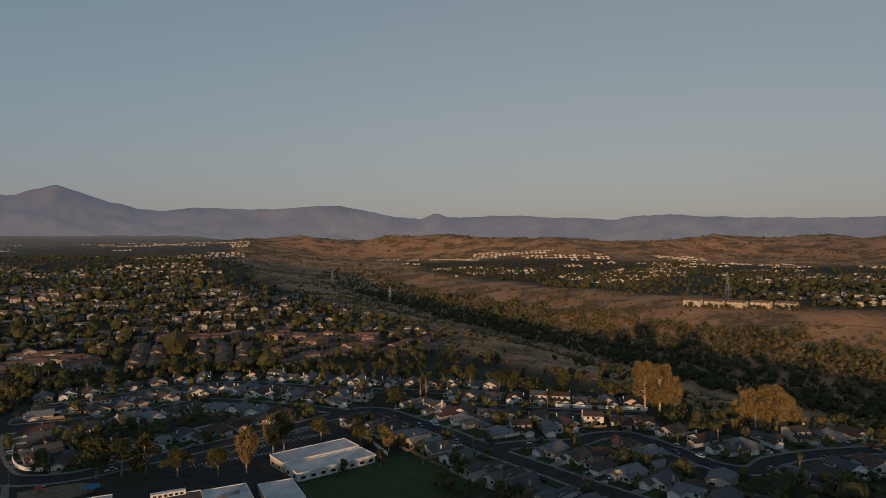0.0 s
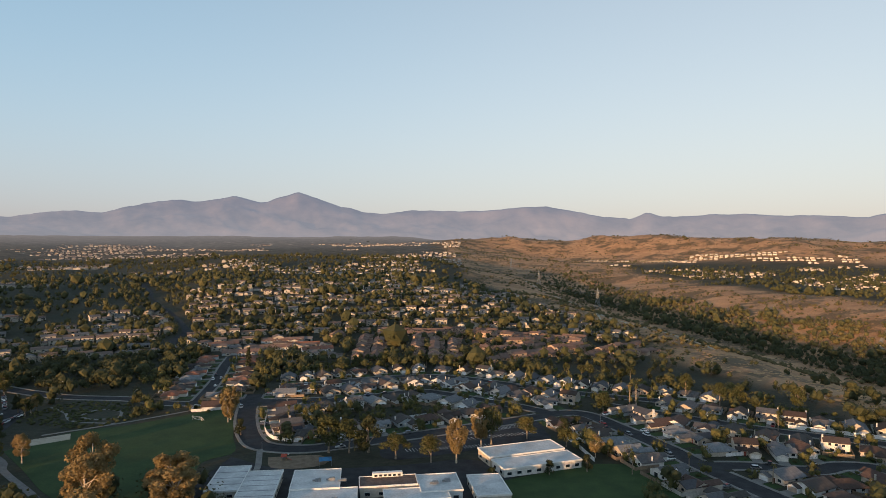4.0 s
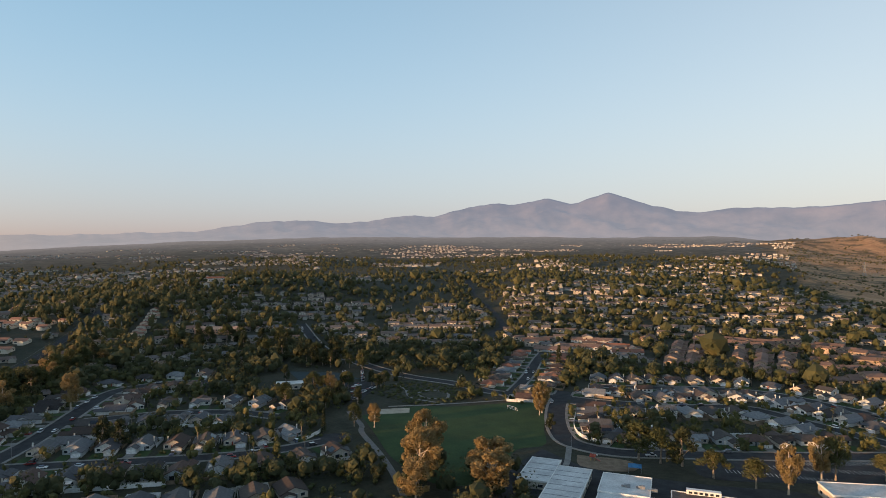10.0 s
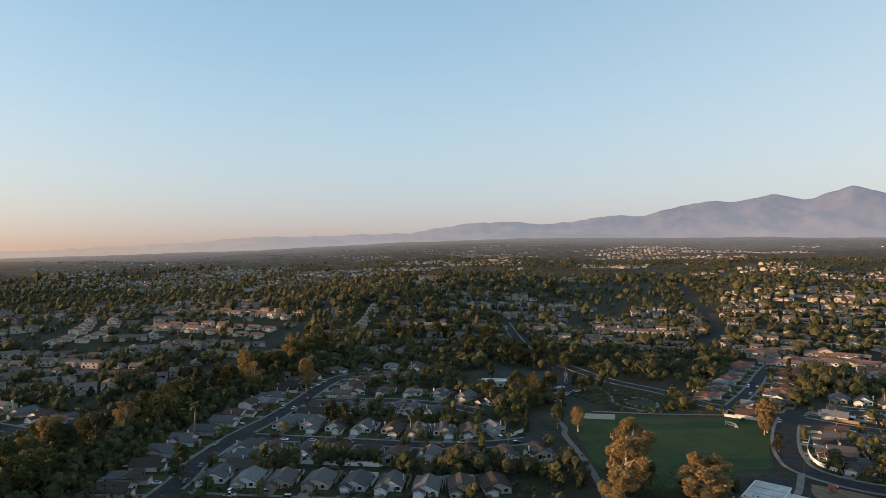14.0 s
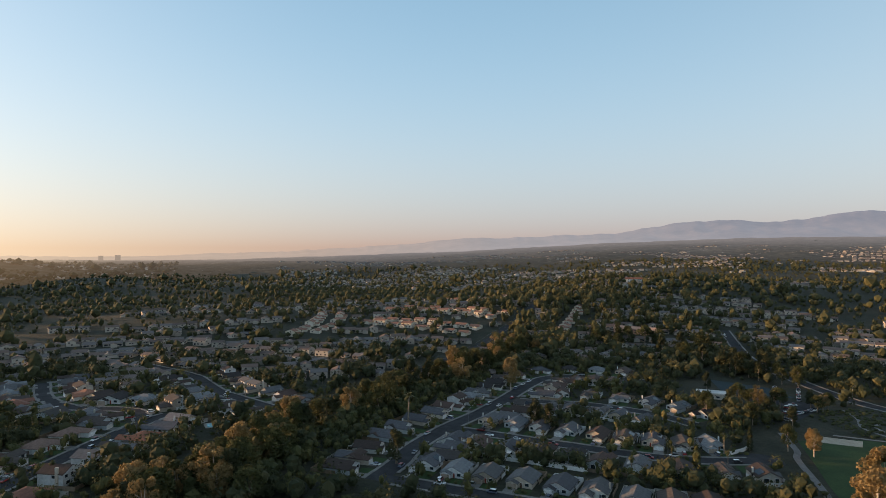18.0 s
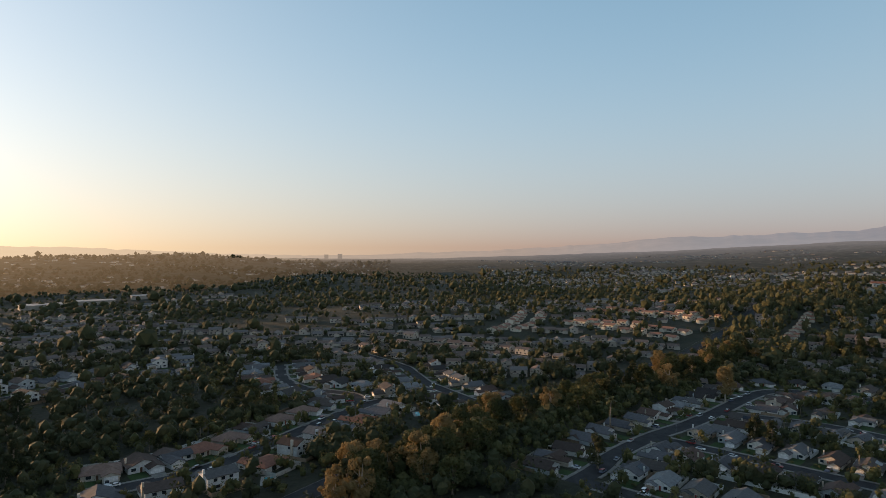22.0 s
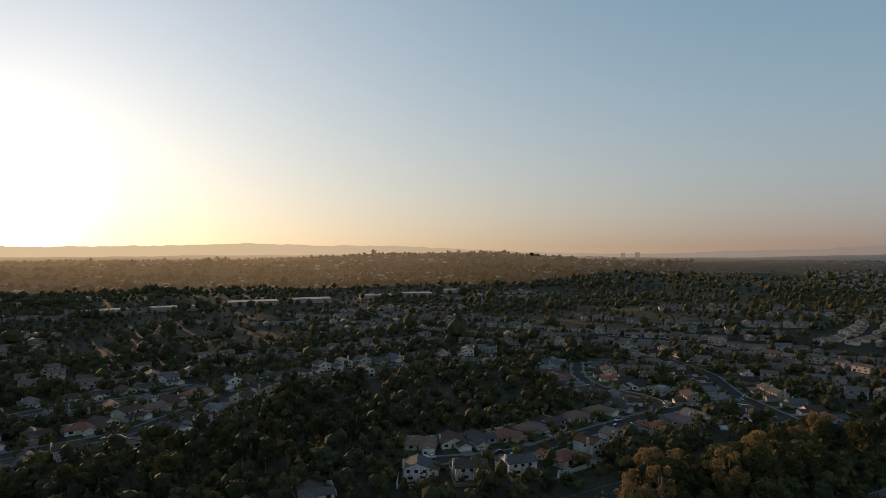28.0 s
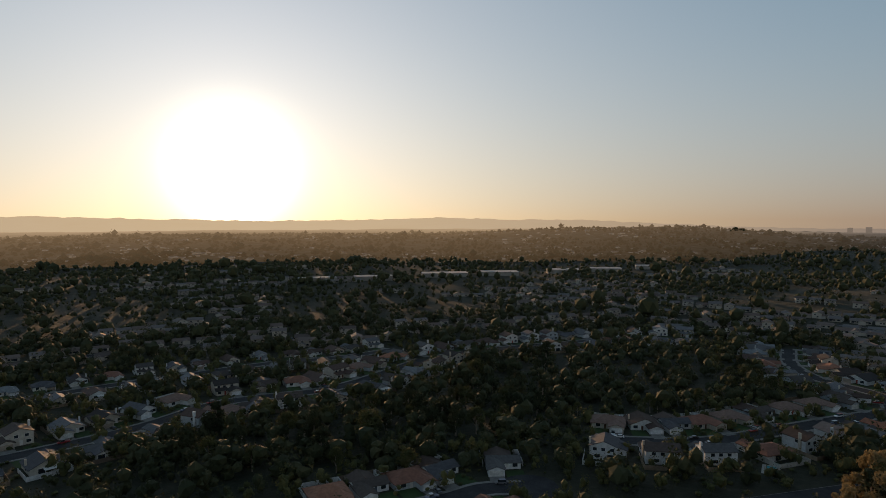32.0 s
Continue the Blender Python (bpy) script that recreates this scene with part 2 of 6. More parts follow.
# far ranges and plain: evening haze painted as emission, thickest low down, brightest sunward
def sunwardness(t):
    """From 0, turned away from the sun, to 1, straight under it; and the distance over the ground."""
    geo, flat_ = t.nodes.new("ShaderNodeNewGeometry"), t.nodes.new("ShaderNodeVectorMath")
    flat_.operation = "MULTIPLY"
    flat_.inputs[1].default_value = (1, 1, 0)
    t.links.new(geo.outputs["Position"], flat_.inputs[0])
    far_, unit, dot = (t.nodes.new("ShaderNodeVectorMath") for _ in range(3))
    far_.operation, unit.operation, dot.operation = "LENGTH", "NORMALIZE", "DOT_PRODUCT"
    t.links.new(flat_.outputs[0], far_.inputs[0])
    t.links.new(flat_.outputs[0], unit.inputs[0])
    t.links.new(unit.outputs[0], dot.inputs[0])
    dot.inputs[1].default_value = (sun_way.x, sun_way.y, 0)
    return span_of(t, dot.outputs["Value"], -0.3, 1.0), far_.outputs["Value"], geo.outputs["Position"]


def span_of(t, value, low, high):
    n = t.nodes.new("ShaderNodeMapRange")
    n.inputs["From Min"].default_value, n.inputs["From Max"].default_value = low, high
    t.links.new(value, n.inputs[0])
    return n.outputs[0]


RANGE, _t, _p = material("far_range_haze_glow", 1.0)
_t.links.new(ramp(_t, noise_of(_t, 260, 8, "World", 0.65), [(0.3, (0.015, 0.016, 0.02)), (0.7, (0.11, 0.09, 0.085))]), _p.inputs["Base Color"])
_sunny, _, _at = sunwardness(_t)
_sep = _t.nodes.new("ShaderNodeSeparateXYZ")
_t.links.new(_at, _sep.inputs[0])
# haze colours by bearing, painted as glow on the slopes, blended by altitude
_low_haze = ramp(_t, _sunny, [(0, (0.26, 0.262, 0.295)), (0.3, (0.32, 0.3, 0.31)), (0.5, (0.42, 0.33, 0.28)), (0.69, (0.5, 0.38, 0.29)), (0.885, (0.85, 0.62, 0.4)), (1, (1.1, 0.8, 0.48))])
_high_haze = ramp(_t, _sunny, [(0, (0.185, 0.205, 0.262)), (0.3, (0.26, 0.26, 0.295)), (0.5, (0.4, 0.33, 0.29)), (0.69, (0.52, 0.41, 0.32)), (0.885, (0.95, 0.72, 0.48)), (1, (1.3, 1.0, 0.6))])
_t.links.new(blend(_t, span_of(_t, _sep.outputs[2], 150, 430), _low_haze, _high_haze), _p.inputs["Emission Color"])
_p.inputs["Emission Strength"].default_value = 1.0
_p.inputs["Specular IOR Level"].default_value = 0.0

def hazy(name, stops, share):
    """Something on the far plain; haze is painted as glow, growing with distance, golden sunward."""
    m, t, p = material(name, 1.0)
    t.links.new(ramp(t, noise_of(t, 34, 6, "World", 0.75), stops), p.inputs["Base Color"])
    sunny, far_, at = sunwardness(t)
    cool_haze = ramp(t, span_of(t, far_, 1900, 4300), [(0.0, (0.008, 0.008, 0.009)), (0.45, (0.05, 0.047, 0.05)), (1.0, (0.19, 0.17, 0.175))])
    warm_haze = ramp(t, span_of(t, far_, 1350, 4300), [(0.0, (0.1, 0.06, 0.03)), (0.35, (0.29, 0.18, 0.095)), (0.7, (0.52, 0.34, 0.19)), (1.0, (0.85, 0.58, 0.34))])
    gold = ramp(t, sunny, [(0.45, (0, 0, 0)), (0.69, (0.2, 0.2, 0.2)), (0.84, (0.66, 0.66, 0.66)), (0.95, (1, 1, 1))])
    t.links.new(blend(t, gold, cool_haze, warm_haze), p.inputs["Emission Color"])
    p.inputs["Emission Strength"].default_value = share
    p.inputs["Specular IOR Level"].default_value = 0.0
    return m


# the plain beyond the town, and the woods and houses on its sunward hills, all with haze painted as glow
PLAIN = hazy("far_plain_haze_glow", [(0.35, (0.02, 0.022, 0.014)), (0.55, (0.06, 0.058, 0.04)), (0.66, (0.1, 0.09, 0.07)), (0.7, (0.4, 0.36, 0.31))], 1.0)
HAZY_LEAF = hazy("foliage_haze_glow", [(0.3, (0.02, 0.024, 0.013)), (0.7, (0.06, 0.058, 0.03))], 0.9)
HAZY_WALL = hazy("stucco_haze_glow", [(0.3, (0.4, 0.36, 0.3)), (0.7, (0.5, 0.46, 0.41))], 1.05)
HAZY_ROOF = hazy("roof_haze_glow", [(0.3, (0.12, 0.09, 0.075)), (0.7, (0.22, 0.18, 0.15))], 0.9)

# ---- land ----
def polar(az, r):
    return -np.sin(np.radians(az)) * r, np.cos(np.radians(az)) * r


def step(a, b, v):
    k = np.clip((v - a) / (b - a), 0, 1)
    return k * k * (3 - 2 * k)


rng = np.random.default_rng(7)
LATTICE = rng.random((256, 256))


def value_noise(x, y, size, octaves=4):
    """Smooth noise from 0 to 1 over blotches of that size."""
    total, amp, s = 0.0, 0.5, size
    for k in range(octaves):
        u, v = x / s + 17.3 * k, y / s + 9.1 * k
        i, j = np.floor(u).astype(int), np.floor(v).astype(int)
        a, b = u - i, v - j
        a, b = a * a * (3 - 2 * a), b * b * (3 - 2 * b)
        g = lambda p, q: LATTICE[p % 256, q % 256]
        total = total + amp * ((g(i, j) * (1 - a) + g(i + 1, j) * a) * (1 - b) + (g(i, j + 1) * (1 - a) + g(i + 1, j + 1) * a) * b)
        amp, s = amp * 0.5, s * 0.5
    return total / (1 - 0.5 ** octaves)


CREEK = np.array([(620, 300), (430, 470), (341, 560), (269, 700), (190, 885), (43, 1135), (-147, 1519), (-430, 2300), (-700, 3000)], float)


def from_creek(x, y):
    """Signed distance to the creek in the canyon, positive on its far bank."""
    best, side = np.full(np.shape(x), 1e9), np.zeros(np.shape(x))
    for (ax, ay), (bx, by) in zip(CREEK[:-1], CREEK[1:]):
        dx, dy = bx - ax, by - ay
        k = np.clip(((x - ax) * dx + (y - ay) * dy) / (dx * dx + dy * dy), 0, 1)
        d = np.hypot(x - ax - k * dx, y - ay - k * dy)
        near = d < best
        best = np.where(near, d, best)
        side = np.where(near, np.sign((x - ax) * dy - (y - ay) * dx), side)
    return best * side


KNOLLS = [(66, 1190, 34, 150), (71, 930, 12, 110), (14, 1750, 30, 130), (11, 1520, 18, 110), (8.6, 1330, 12, 90), (121, 2500, 38, 330), (134, 2600, 30, 420),
          (150, 2500, 16, 420), (86, 900, 10, 150), (40, 1500, 14, 350), (100, 2000, -10, 400), (172, 2500, 22, 400), (104, 900, 8, 130)]


def height(x, y):
    x, y = np.asarray(x, float), np.asarray(y, float)
    r, az = np.hypot(x, y), np.degrees(np.arctan2(-x, y))
    az = np.where(az < -90, az + 360, az)
    z = 52 * np.clip((r - 650) / 4250, 0, 1) ** 0.95
    z = z + (value_noise(x, y, 520) - 0.5) * 34 * step(650, 1500, r) * (1 - 0.6 * step(3200, 4800, r))
    for a, d, h, s in KNOLLS:
        kx, ky = polar(a, d)
        z = z + step(600, 760, r) * h * np.exp(-((x - kx) ** 2 + (y - ky) ** 2) / (2 * s * s))
    s = from_creek(x, y)
    # the built-up hillside above the condominiums, and the shallower bowl beside it
    z = z + 26 * step(730, 1120, r) * step(6, 16, az) * (1 - step(37, 44, az)) * (1 - step(-420, -230, s)) * (1 - step(1900, 2700, r))
    z = z + 10 * step(800, 1300, r) * step(38, 44, az) * (1 - step(58, 66, az)) * (1 - step(1700, 2400, r))
    wide = 1 + step(900, 2300, r)
    near_bank = step(-235 * wide, -35 * wide, s)
    far_bank = np.exp(-(np.maximum(s, 0) / (150 * wide)) ** 2)
    z = z - 42 * np.where(s < 0, near_bank, far_bank) * (1 - step(1800, 2800, r)) + 8 * step(90, 330, s) * (1 - step(1200, 2000, r))
    z = z + 26 * (value_noise(x + 300, y, 210, 3) - 0.5) * step(90, 260, s) * (1 - step(700, 1000, s)) * step(700, 900, r) * (1 - step(2200, 2600, r))
    z = z + 9 * (value_noise(x, y + 500, 120, 3) - 0.5) * step(-330, -260, s) * (1 - step(-120, -60, s)) * step(560, 700, r)
    z = z - 16 * step(2900, 4300, r) * step(88, 104, az) * (1 - step(124, 134, az))
    # the plateau climbs towards the foot of the mountains
    z = z + 122 * np.clip((r - 1500) / 2800, 0, 1) ** 1.15 * step(6, 24, az) * (1 - step(52, 96, az))
    # brown ridges behind the plateau
    crest = 3450 + 250 * np.sin(np.radians(az * 9))
    gully = 1 - np.abs(2 * value_noise(x + 900, y, 420, 5) - 1)
    body = np.exp(-((r - crest) / 430) ** 2) * step(-75, -40, az) * (1 - step(8, 24, az))
    z = z + body * (42 + 92 * gully * (0.75 + 0.35 * value_noise(x, y, 900, 2)))
    return z


def dryness(x, y):
    r, az = np.hypot(x, y), np.degrees(np.arctan2(-x, y))
    s = from_creek(x, y)
    wide = 1 + step(900, 2300, r) * 0.15
    n = (value_noise(x, y, 130) - 0.5) * 150
    open_land = step(-285 * wide, -235 * wide, s + n * 0.4) * (1 - step(260 * wide, 340 * wide, s + n))
    hills = step(2500, 2800, r) * step(-75, -45, az) * (1 - step(13, 23, az))
    return np.clip(np.maximum(open_land, hills), 0, 1)


def mesh_of(name, verts, faces, mats=(), index=None, smooth=False):
    me = bpy.data.meshes.new(name)
    me.from_pydata(verts, [], faces)
    for m in mats:
        me.materials.append(m)
    if index is not None:
        me.polygons.foreach_set("material_index", np.asarray(index, np.int32))
    if smooth:
        me.polygons.foreach_set("use_smooth", np.ones(len(me.polygons), bool))
    me.update()
    return me


def bulk(name, co, size, mats, index=None):
    """A mesh out of loose faces of size corners each, from an array of corners."""
    co = np.asarray(co, np.float32).reshape(-1, 3)
    n = len(co) // size
    me = bpy.data.meshes.new(name)
    me.vertices.add(len(co))
    me.vertices.foreach_set("co", co.ravel())
    me.loops.add(len(co))
    me.loops.foreach_set("vertex_index", np.arange(len(co), dtype=np.int32))
    me.polygons.add(n)
    me.polygons.foreach_set("loop_start", np.arange(0, len(co), size, dtype=np.int32))
    for m in mats:
        me.materials.append(m)
    if index is not None:
        me.polygons.foreach_set("material_index", np.asarray(index, np.int32))
    me.update(calc_edges=True)
    me.validate()
    return me


def grid_mesh(name, x, y, z, mats, closed=False):
    n, m = x.shape
    v = np.stack([x, y, z], -1).reshape(-1, 3)
    i, j = np.meshgrid(np.arange(n - 1), np.arange(m if closed else m - 1), indexing="ij")
    a, b = i * m + j, i * m + (j + 1) % m
    f = np.stack([a, b, b + m, a + m], -1).reshape(-1, 4)
    return mesh_of(name, v.tolist(), f.tolist(), mats, smooth=True)


radii = np.concatenate([[0.5], 12 * (4985 / 12) ** np.linspace(0, 1, 200)])
R2, A2 = np.meshgrid(radii, np.arange(0, 360, 0.75), indexing="ij")
GX, GY = polar(A2, R2)
ground = new("ground", grid_mesh("ground", GX, GY, height(GX, GY), [GROUND], True))
layer = ground.data.color_attributes.new("cover", "FLOAT_COLOR", "POINT")
cover = dryness(GX, GY).ravel()
layer.data.foreach_set("color", np.stack([cover, cover, cover, np.ones_like(cover)], -1).astype(np.float32).ravel())
tagged(ground, "rolling suburban land with dry brown canyon slopes", "ground", kind="structure")

# the far ranges: crest heights in degrees above the eye, by bearing
CRESTS = [(-75, 1.6), (-30.5, 2.06), (-24.3, 2.24), (-20.2, 2.52), (-17.2, 2.49), (-15.4, 2.19), (-8.8, 2.48), (-6.3, 2.66), (-3.8, 2.63), (-0.6, 2.46), (0.7,
          2.97), (2, 2.36), (3.9, 2.5), (6.8, 3.03), (9.3, 3.57), (12, 3.45), (16.7, 3.15), (21.5, 3.27), (23.5, 2.94), (25.5, 3.01), (28.6, 3.79), (31.7,
          4.83), (34.8, 3.8), (36.8, 4.35), (39.9, 3.77), (41.9, 3.95), (45.9, 3.19), (46.8, 2.78), (50.2, 2.78), (53.4, 2.29), (56, 2.05), (58.2, 2.34), (62.2,
          2.2), (64.1, 1.89), (67.7, 1.26), (72.2, 1.13), (77.2, 0.89), (81.3, 0.9), (85.4, 0.44), (90.5, 0.07), (98, -0.35), (110, -0.7), (118, -0.65), (124,
          -0.38), (132.5, 0.08), (138, 0.1), (145, 0.33), (151, 0.12), (163, 0.1), (177.6, 0.5), (200, 0.6), (240, 0.8), (285, 1.6)]
az_r = np.arange(-75, 285, 0.2)
crest_el = np.interp(az_r, [c[0] for c in CRESTS], [c[1] for c in CRESTS])
kern = np.hanning(7)
crest_el = np.convolve(np.pad(crest_el, 3, mode="edge"), kern / kern.sum(), "valid")
crest_el = crest_el + (value_noise(az_r * 100, az_r * 0, 90, 4) - 0.5) * 0.2
rows_r = np.linspace(4250, 4960, 26)
RR, AA = np.meshgrid(rows_r, az_r, indexing="ij")
MX, MY = polar(AA, RR)
top = 105 + 4900 * np.tan(np.radians(crest_el))[None, :]
rise = np.clip((RR - 4250) / 650, 0, 1)
spur = 1 - np.abs(2 * value_noise(MX, MY, 330, 5) - 1)
low = height(MX, MY) - 4
MZ = low + (top - low) * np.clip(rise ** 1.25 * (0.62 + 0.38 * rise) + (spur - 0.5) * 1.3 * rise * (1 - rise), 0, 1)
MZ = np.where(RR > 4900, low + (top - low) * (1 - (RR - 4900) / 200), MZ)
cut = int((112 + 75) / 0.2)
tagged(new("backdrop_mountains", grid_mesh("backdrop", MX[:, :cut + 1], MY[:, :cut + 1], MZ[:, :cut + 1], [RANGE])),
       "mountain range with painted blue haze along the horizon", "mountains", kind="structure")
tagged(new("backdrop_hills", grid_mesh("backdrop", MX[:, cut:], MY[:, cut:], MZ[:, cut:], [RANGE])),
       "low hills with golden evening haze painted as glow", "hills", kind="structure")

def plain_start(az):
    return 2000 - 560 * step(110, 122, az) * (1 - step(196, 210, az))


# the plain that runs out to the ranges, a sheet over the ground with haze painted as glow; towards the sun it begins
# behind the warehouses
UP, AP = np.meshgrid(np.linspace(0, 1, 72), np.arange(10, 285.1, 0.5), indexing="ij")
start_p = plain_start(AP)
RP = start_p + (4300 - start_p) * UP
PX, PY = polar(AP, RP)
PZ = height(PX, PY) + 3 + 9 * (value_noise(PX, PY, 60, 3) - 0.5) * step(0, 300, RP - start_p) - 5 * (1 - step(0, 120, RP - start_p)) - 14 * (1 - step(14, 22, AP))
PZ = PZ - 12 * (1 - step(2250, 2400, RP)) * (1 - step(96, 104, AP))
tagged(new("backdrop_plain", grid_mesh("backdrop_plain", PX, PY, PZ, [PLAIN])), "wooded plain with painted haze below the far ranges", "plain", kind="structure")

# ---- streets ----
def glide(points, every=4.0):
    """Points at even steps along a smooth line through the given ones."""
    p = np.array(points, float)
    q = np.vstack([2 * p[0] - p[1], p, 2 * p[-1] - p[-2]])
    out = []
    for k in range(1, len(q) - 2):
        for u in np.linspace(0, 1, 24, endpoint=False):
            a, b, c, d = q[k - 1:k + 3]
            out.append(0.5 * (2 * b + (c - a) * u + (2 * a - 5 * b + 4 * c - d) * u * u + (3 * b - a - 3 * c + d) * u ** 3))
    out = np.array(out + [p[-1]])
    far = np.concatenate([[0], np.cumsum(np.hypot(*np.diff(out, axis=0).T))])
    s = np.linspace(0, far[-1], max(2, int(far[-1] / every) + 1))
    return np.stack([np.interp(s, far, out[:, 0]), np.interp(s, far, out[:, 1])], 1)


def sideways(line):
    t = np.gradient(line, axis=0)
    t /= np.maximum(np.hypot(*t.T), 1e-6)[:, None]
    return np.stack([-t[:, 1], t[:, 0]], 1)


def ribbon(name, line, left, right, lift, mat, label, category, thick=0.0):
    """A strip along a line, from left to right of it, lying on the land."""
    nrm = sideways(line)
    cols = np.stack([line + nrm * left, line + nrm * right], 1)
    z = height(line[:, 0], line[:, 1])[:, None] + lift + np.zeros((len(line), 2))
    v = np.concatenate([cols, z[..., None]], -1).reshape(-1, 3)
    n = len(line)
    f = [(2 * k, 2 * k + 1, 2 * k + 3, 2 * k + 2) for k in range(n - 1)]
    if thick:
        low = v.copy()
        low[:, 2] -= thick
        v = np.vstack([v, low])
        m = 2 * n
        f += [(2 * k, 2 * k + 2, m + 2 * k + 2, m + 2 * k) for k in range(n - 1)]
        f += [(2 * k + 3, 2 * k + 1, m + 2 * k + 1, m + 2 * k + 3) for k in range(n - 1)]
    return tagged(new(name, mesh_of(name, v.tolist(), f, [mat])), label, category, kind="structure")


STREETS = {
    "loop": ([(-268, 378), (-252, 348), (-232, 318), (-211, 293), (-194, 281), (-172, 284), (-153, 299), (-105, 344), (-66, 385), (-52, 398), (-39, 396),
              (-23, 379), (6, 344), (21, 322), (48, 290), (72, 262), (104, 232), (140, 205)], 11),
    "court": ([(21, 322), (44, 329), (69, 331), (83, 342), (99, 345), (107, 336), (117, 320), (127, 297), (143, 289), (159, 302), (191, 313), (240, 320)], 10),
    "upper": ([(-29, 425), (15, 410), (31, 405), (64, 396), (94, 391), (125, 386)], 9),
    "second": ([(-247, 355), (-211, 376), (-186, 400), (-160, 424), (-120, 415), (-88, 405), (-62, 394)], 9),
    "third": ([(-268, 408), (-241, 425), (-200, 462), (-160, 478), (-120, 470), (-64, 455), (-28, 450), (9, 447), (40, 440)], 9),
    "park_road": ([(-207, 386), (-234, 370), (-262, 360), (-285, 345), (-307, 338), (-341, 339), (-386, 330), (-430, 332), (-474, 339), (-553, 356), (-700, 420)], 9.5),
    "close": ([(-291, 346), (-323, 405), (-356, 458), (-380, 500)], 8),
    "west": ([(-285, 3), (-307, 15), (-329, 24), (-363, 46), (-393, 71), (-426, 94), (-470, 123), (-492, 143), (-496, 165), (-488, 190), (-470, 215)], 10),
    "row": ([(-363, 46), (-352, 62), (-324, 104), (-302, 138), (-292, 164), (-288, 187)], 9),
    "lower_row": ([(-288, 6), (-271, 34), (-250, 70), (-227, 106), (-213, 148)], 9),
    "middle": ([(-424, 96), (-416, 119), (-403, 150), (-376, 180), (-352, 192)], 9),
    "parkway": ([(-180, -135), (-279, -98), (-336, -77), (-376, -57), (-417, -38), (-476, -3), (-573, 69), (-690, 135), (-824, 212), (-1139, 362)], 13),
    "bluff": ([(-232, -202), (-245, -187), (-274, -166), (-318, -154), (-355, -145), (-397, -133), (-413, -124)], 10),
    "bluff_bend": ([(-397, -133), (-426, -151), (-438, -191), (-468, -223), (-520, -250)], 9),
    "hill": ([(-531, -138), (-477, -109), (-458, -94), (-413, -54)], 9),
    "terrace": ([(-531, -138), (-563, -169), (-612, -233), (-591, -300), (-540, -335)], 9),
    "crest": ([(-584, -12), (-624, -82), (-647, -140), (-672, -201), (-660, -290)], 9),
    "bank": ([(-269, -395), (-331, -392), (-393, -376), (-454, -359), (-501, -308)], 9),
    "bank_back": ([(-300, -520), (-354, -510), (-409, -485), (-474, -453), (-562, -436)], 9),
    "south": ([(60, -330), (-44, -345), (-97, -367), (-125, -366), (-166, -359), (-210, -372), (-260, -394)], 10),
    "south_back": ([(40, -440), (-59, -450), (-104, -450), (-157, -451), (-213, -438), (-262, -440)], 9),
    "south_far": ([(0, -560), (-77, -560), (-136, -553), (-200, -541), (-270, -510)], 9),
    "valley": ([(-472, 520), (-500, 560), (-520, 600), (-570, 650), (-640, 710), (-735, 785), (-830, 870), (-930, 960), (-1000, 1080)], 9),
    "turning": ([(-90, -196), (-134, -189), (-152, -188), (-166, -180)], 10),
}
LINES, WIDTH = {}, {}
for key, (pts, wide) in STREETS.items():
    LINES[key], WIDTH[key] = glide(pts), wide
    lift = 0.06 + 0.004 * len(LINES)
    ribbon("road", LINES[key], -wide / 2, wide / 2, lift, ASPHALT, "dark asphalt residential street", "road")
ROAD_POINTS = np.vstack([LINES[k] for k in LINES])
ROAD_HALF = np.concatenate([np.full(len(LINES[k]), WIDTH[k] / 2) for k in LINES])


def clear_of_roads(x, y, gap, skip=None):
    d = np.hypot(ROAD_POINTS[:, 0] - x, ROAD_POINTS[:, 1] - y) - ROAD_HALF
    return d.min() > gap


# pavements stop where another street crosses
for key, line in LINES.items():
    if key in ("parkway", "valley"):
        continue
    others = np.vstack([LINES[k] for k in LINES if k != key])
    halves = np.concatenate([np.full(len(LINES[k]), WIDTH[k] / 2) for k in LINES if k != key])
    for side in (-1, 1):
        inner, outer = side * WIDTH[key] / 2, side * (WIDTH[key] / 2 + 1.7)
        mid = line + sideways(line) * (inner + outer) / 2
        ok = np.array([(np.hypot(others[:, 0] - a, others[:, 1] - b) - halves).min() > 0.6 for a, b in mid])
        start = None
        for k in range(len(line) + 1):
            if k < len(line) and ok[k]:
                start = k if start is None else start
            else:
                if start is not None and k - start >= 3:
                    ribbon("pavement", line[start:k], max(inner, outer), min(inner, outer), 0.26, CONCRETE,
                           "pale concrete pavement with a raised kerb", "pavement", 0.3)
                start = None

for key in ("parkway",):
    line = LINES[key]
    for off in (-WIDTH[key] / 2 + 0.6, WIDTH[key] / 2 - 0.6):
        ribbon("road_marking", line, off - 0.12, off + 0.12, 0.24, CONCRETE, "worn white edge line on the road", "road marking")
    nrm = sideways(line)
    dash = [(line[k] + nrm[k] * o, line[k + 1] + nrm[k + 1] * o) for k in range(2, len(line) - 3, 4) for o in (-0.12, 0.12)]
    v = [(p[0], p[1], float(height(p[0], p[1])) + 0.25) for pair in dash for p in pair]
    tagged(new("road_marking", mesh_of("road_marking", v, [(4 * k, 4 * k + 1, 4 * k + 3, 4 * k + 2) for k in range(len(dash) // 2)], [CONCRETE])),
           "worn white centre dashes on the road", "road marking", kind="structure")

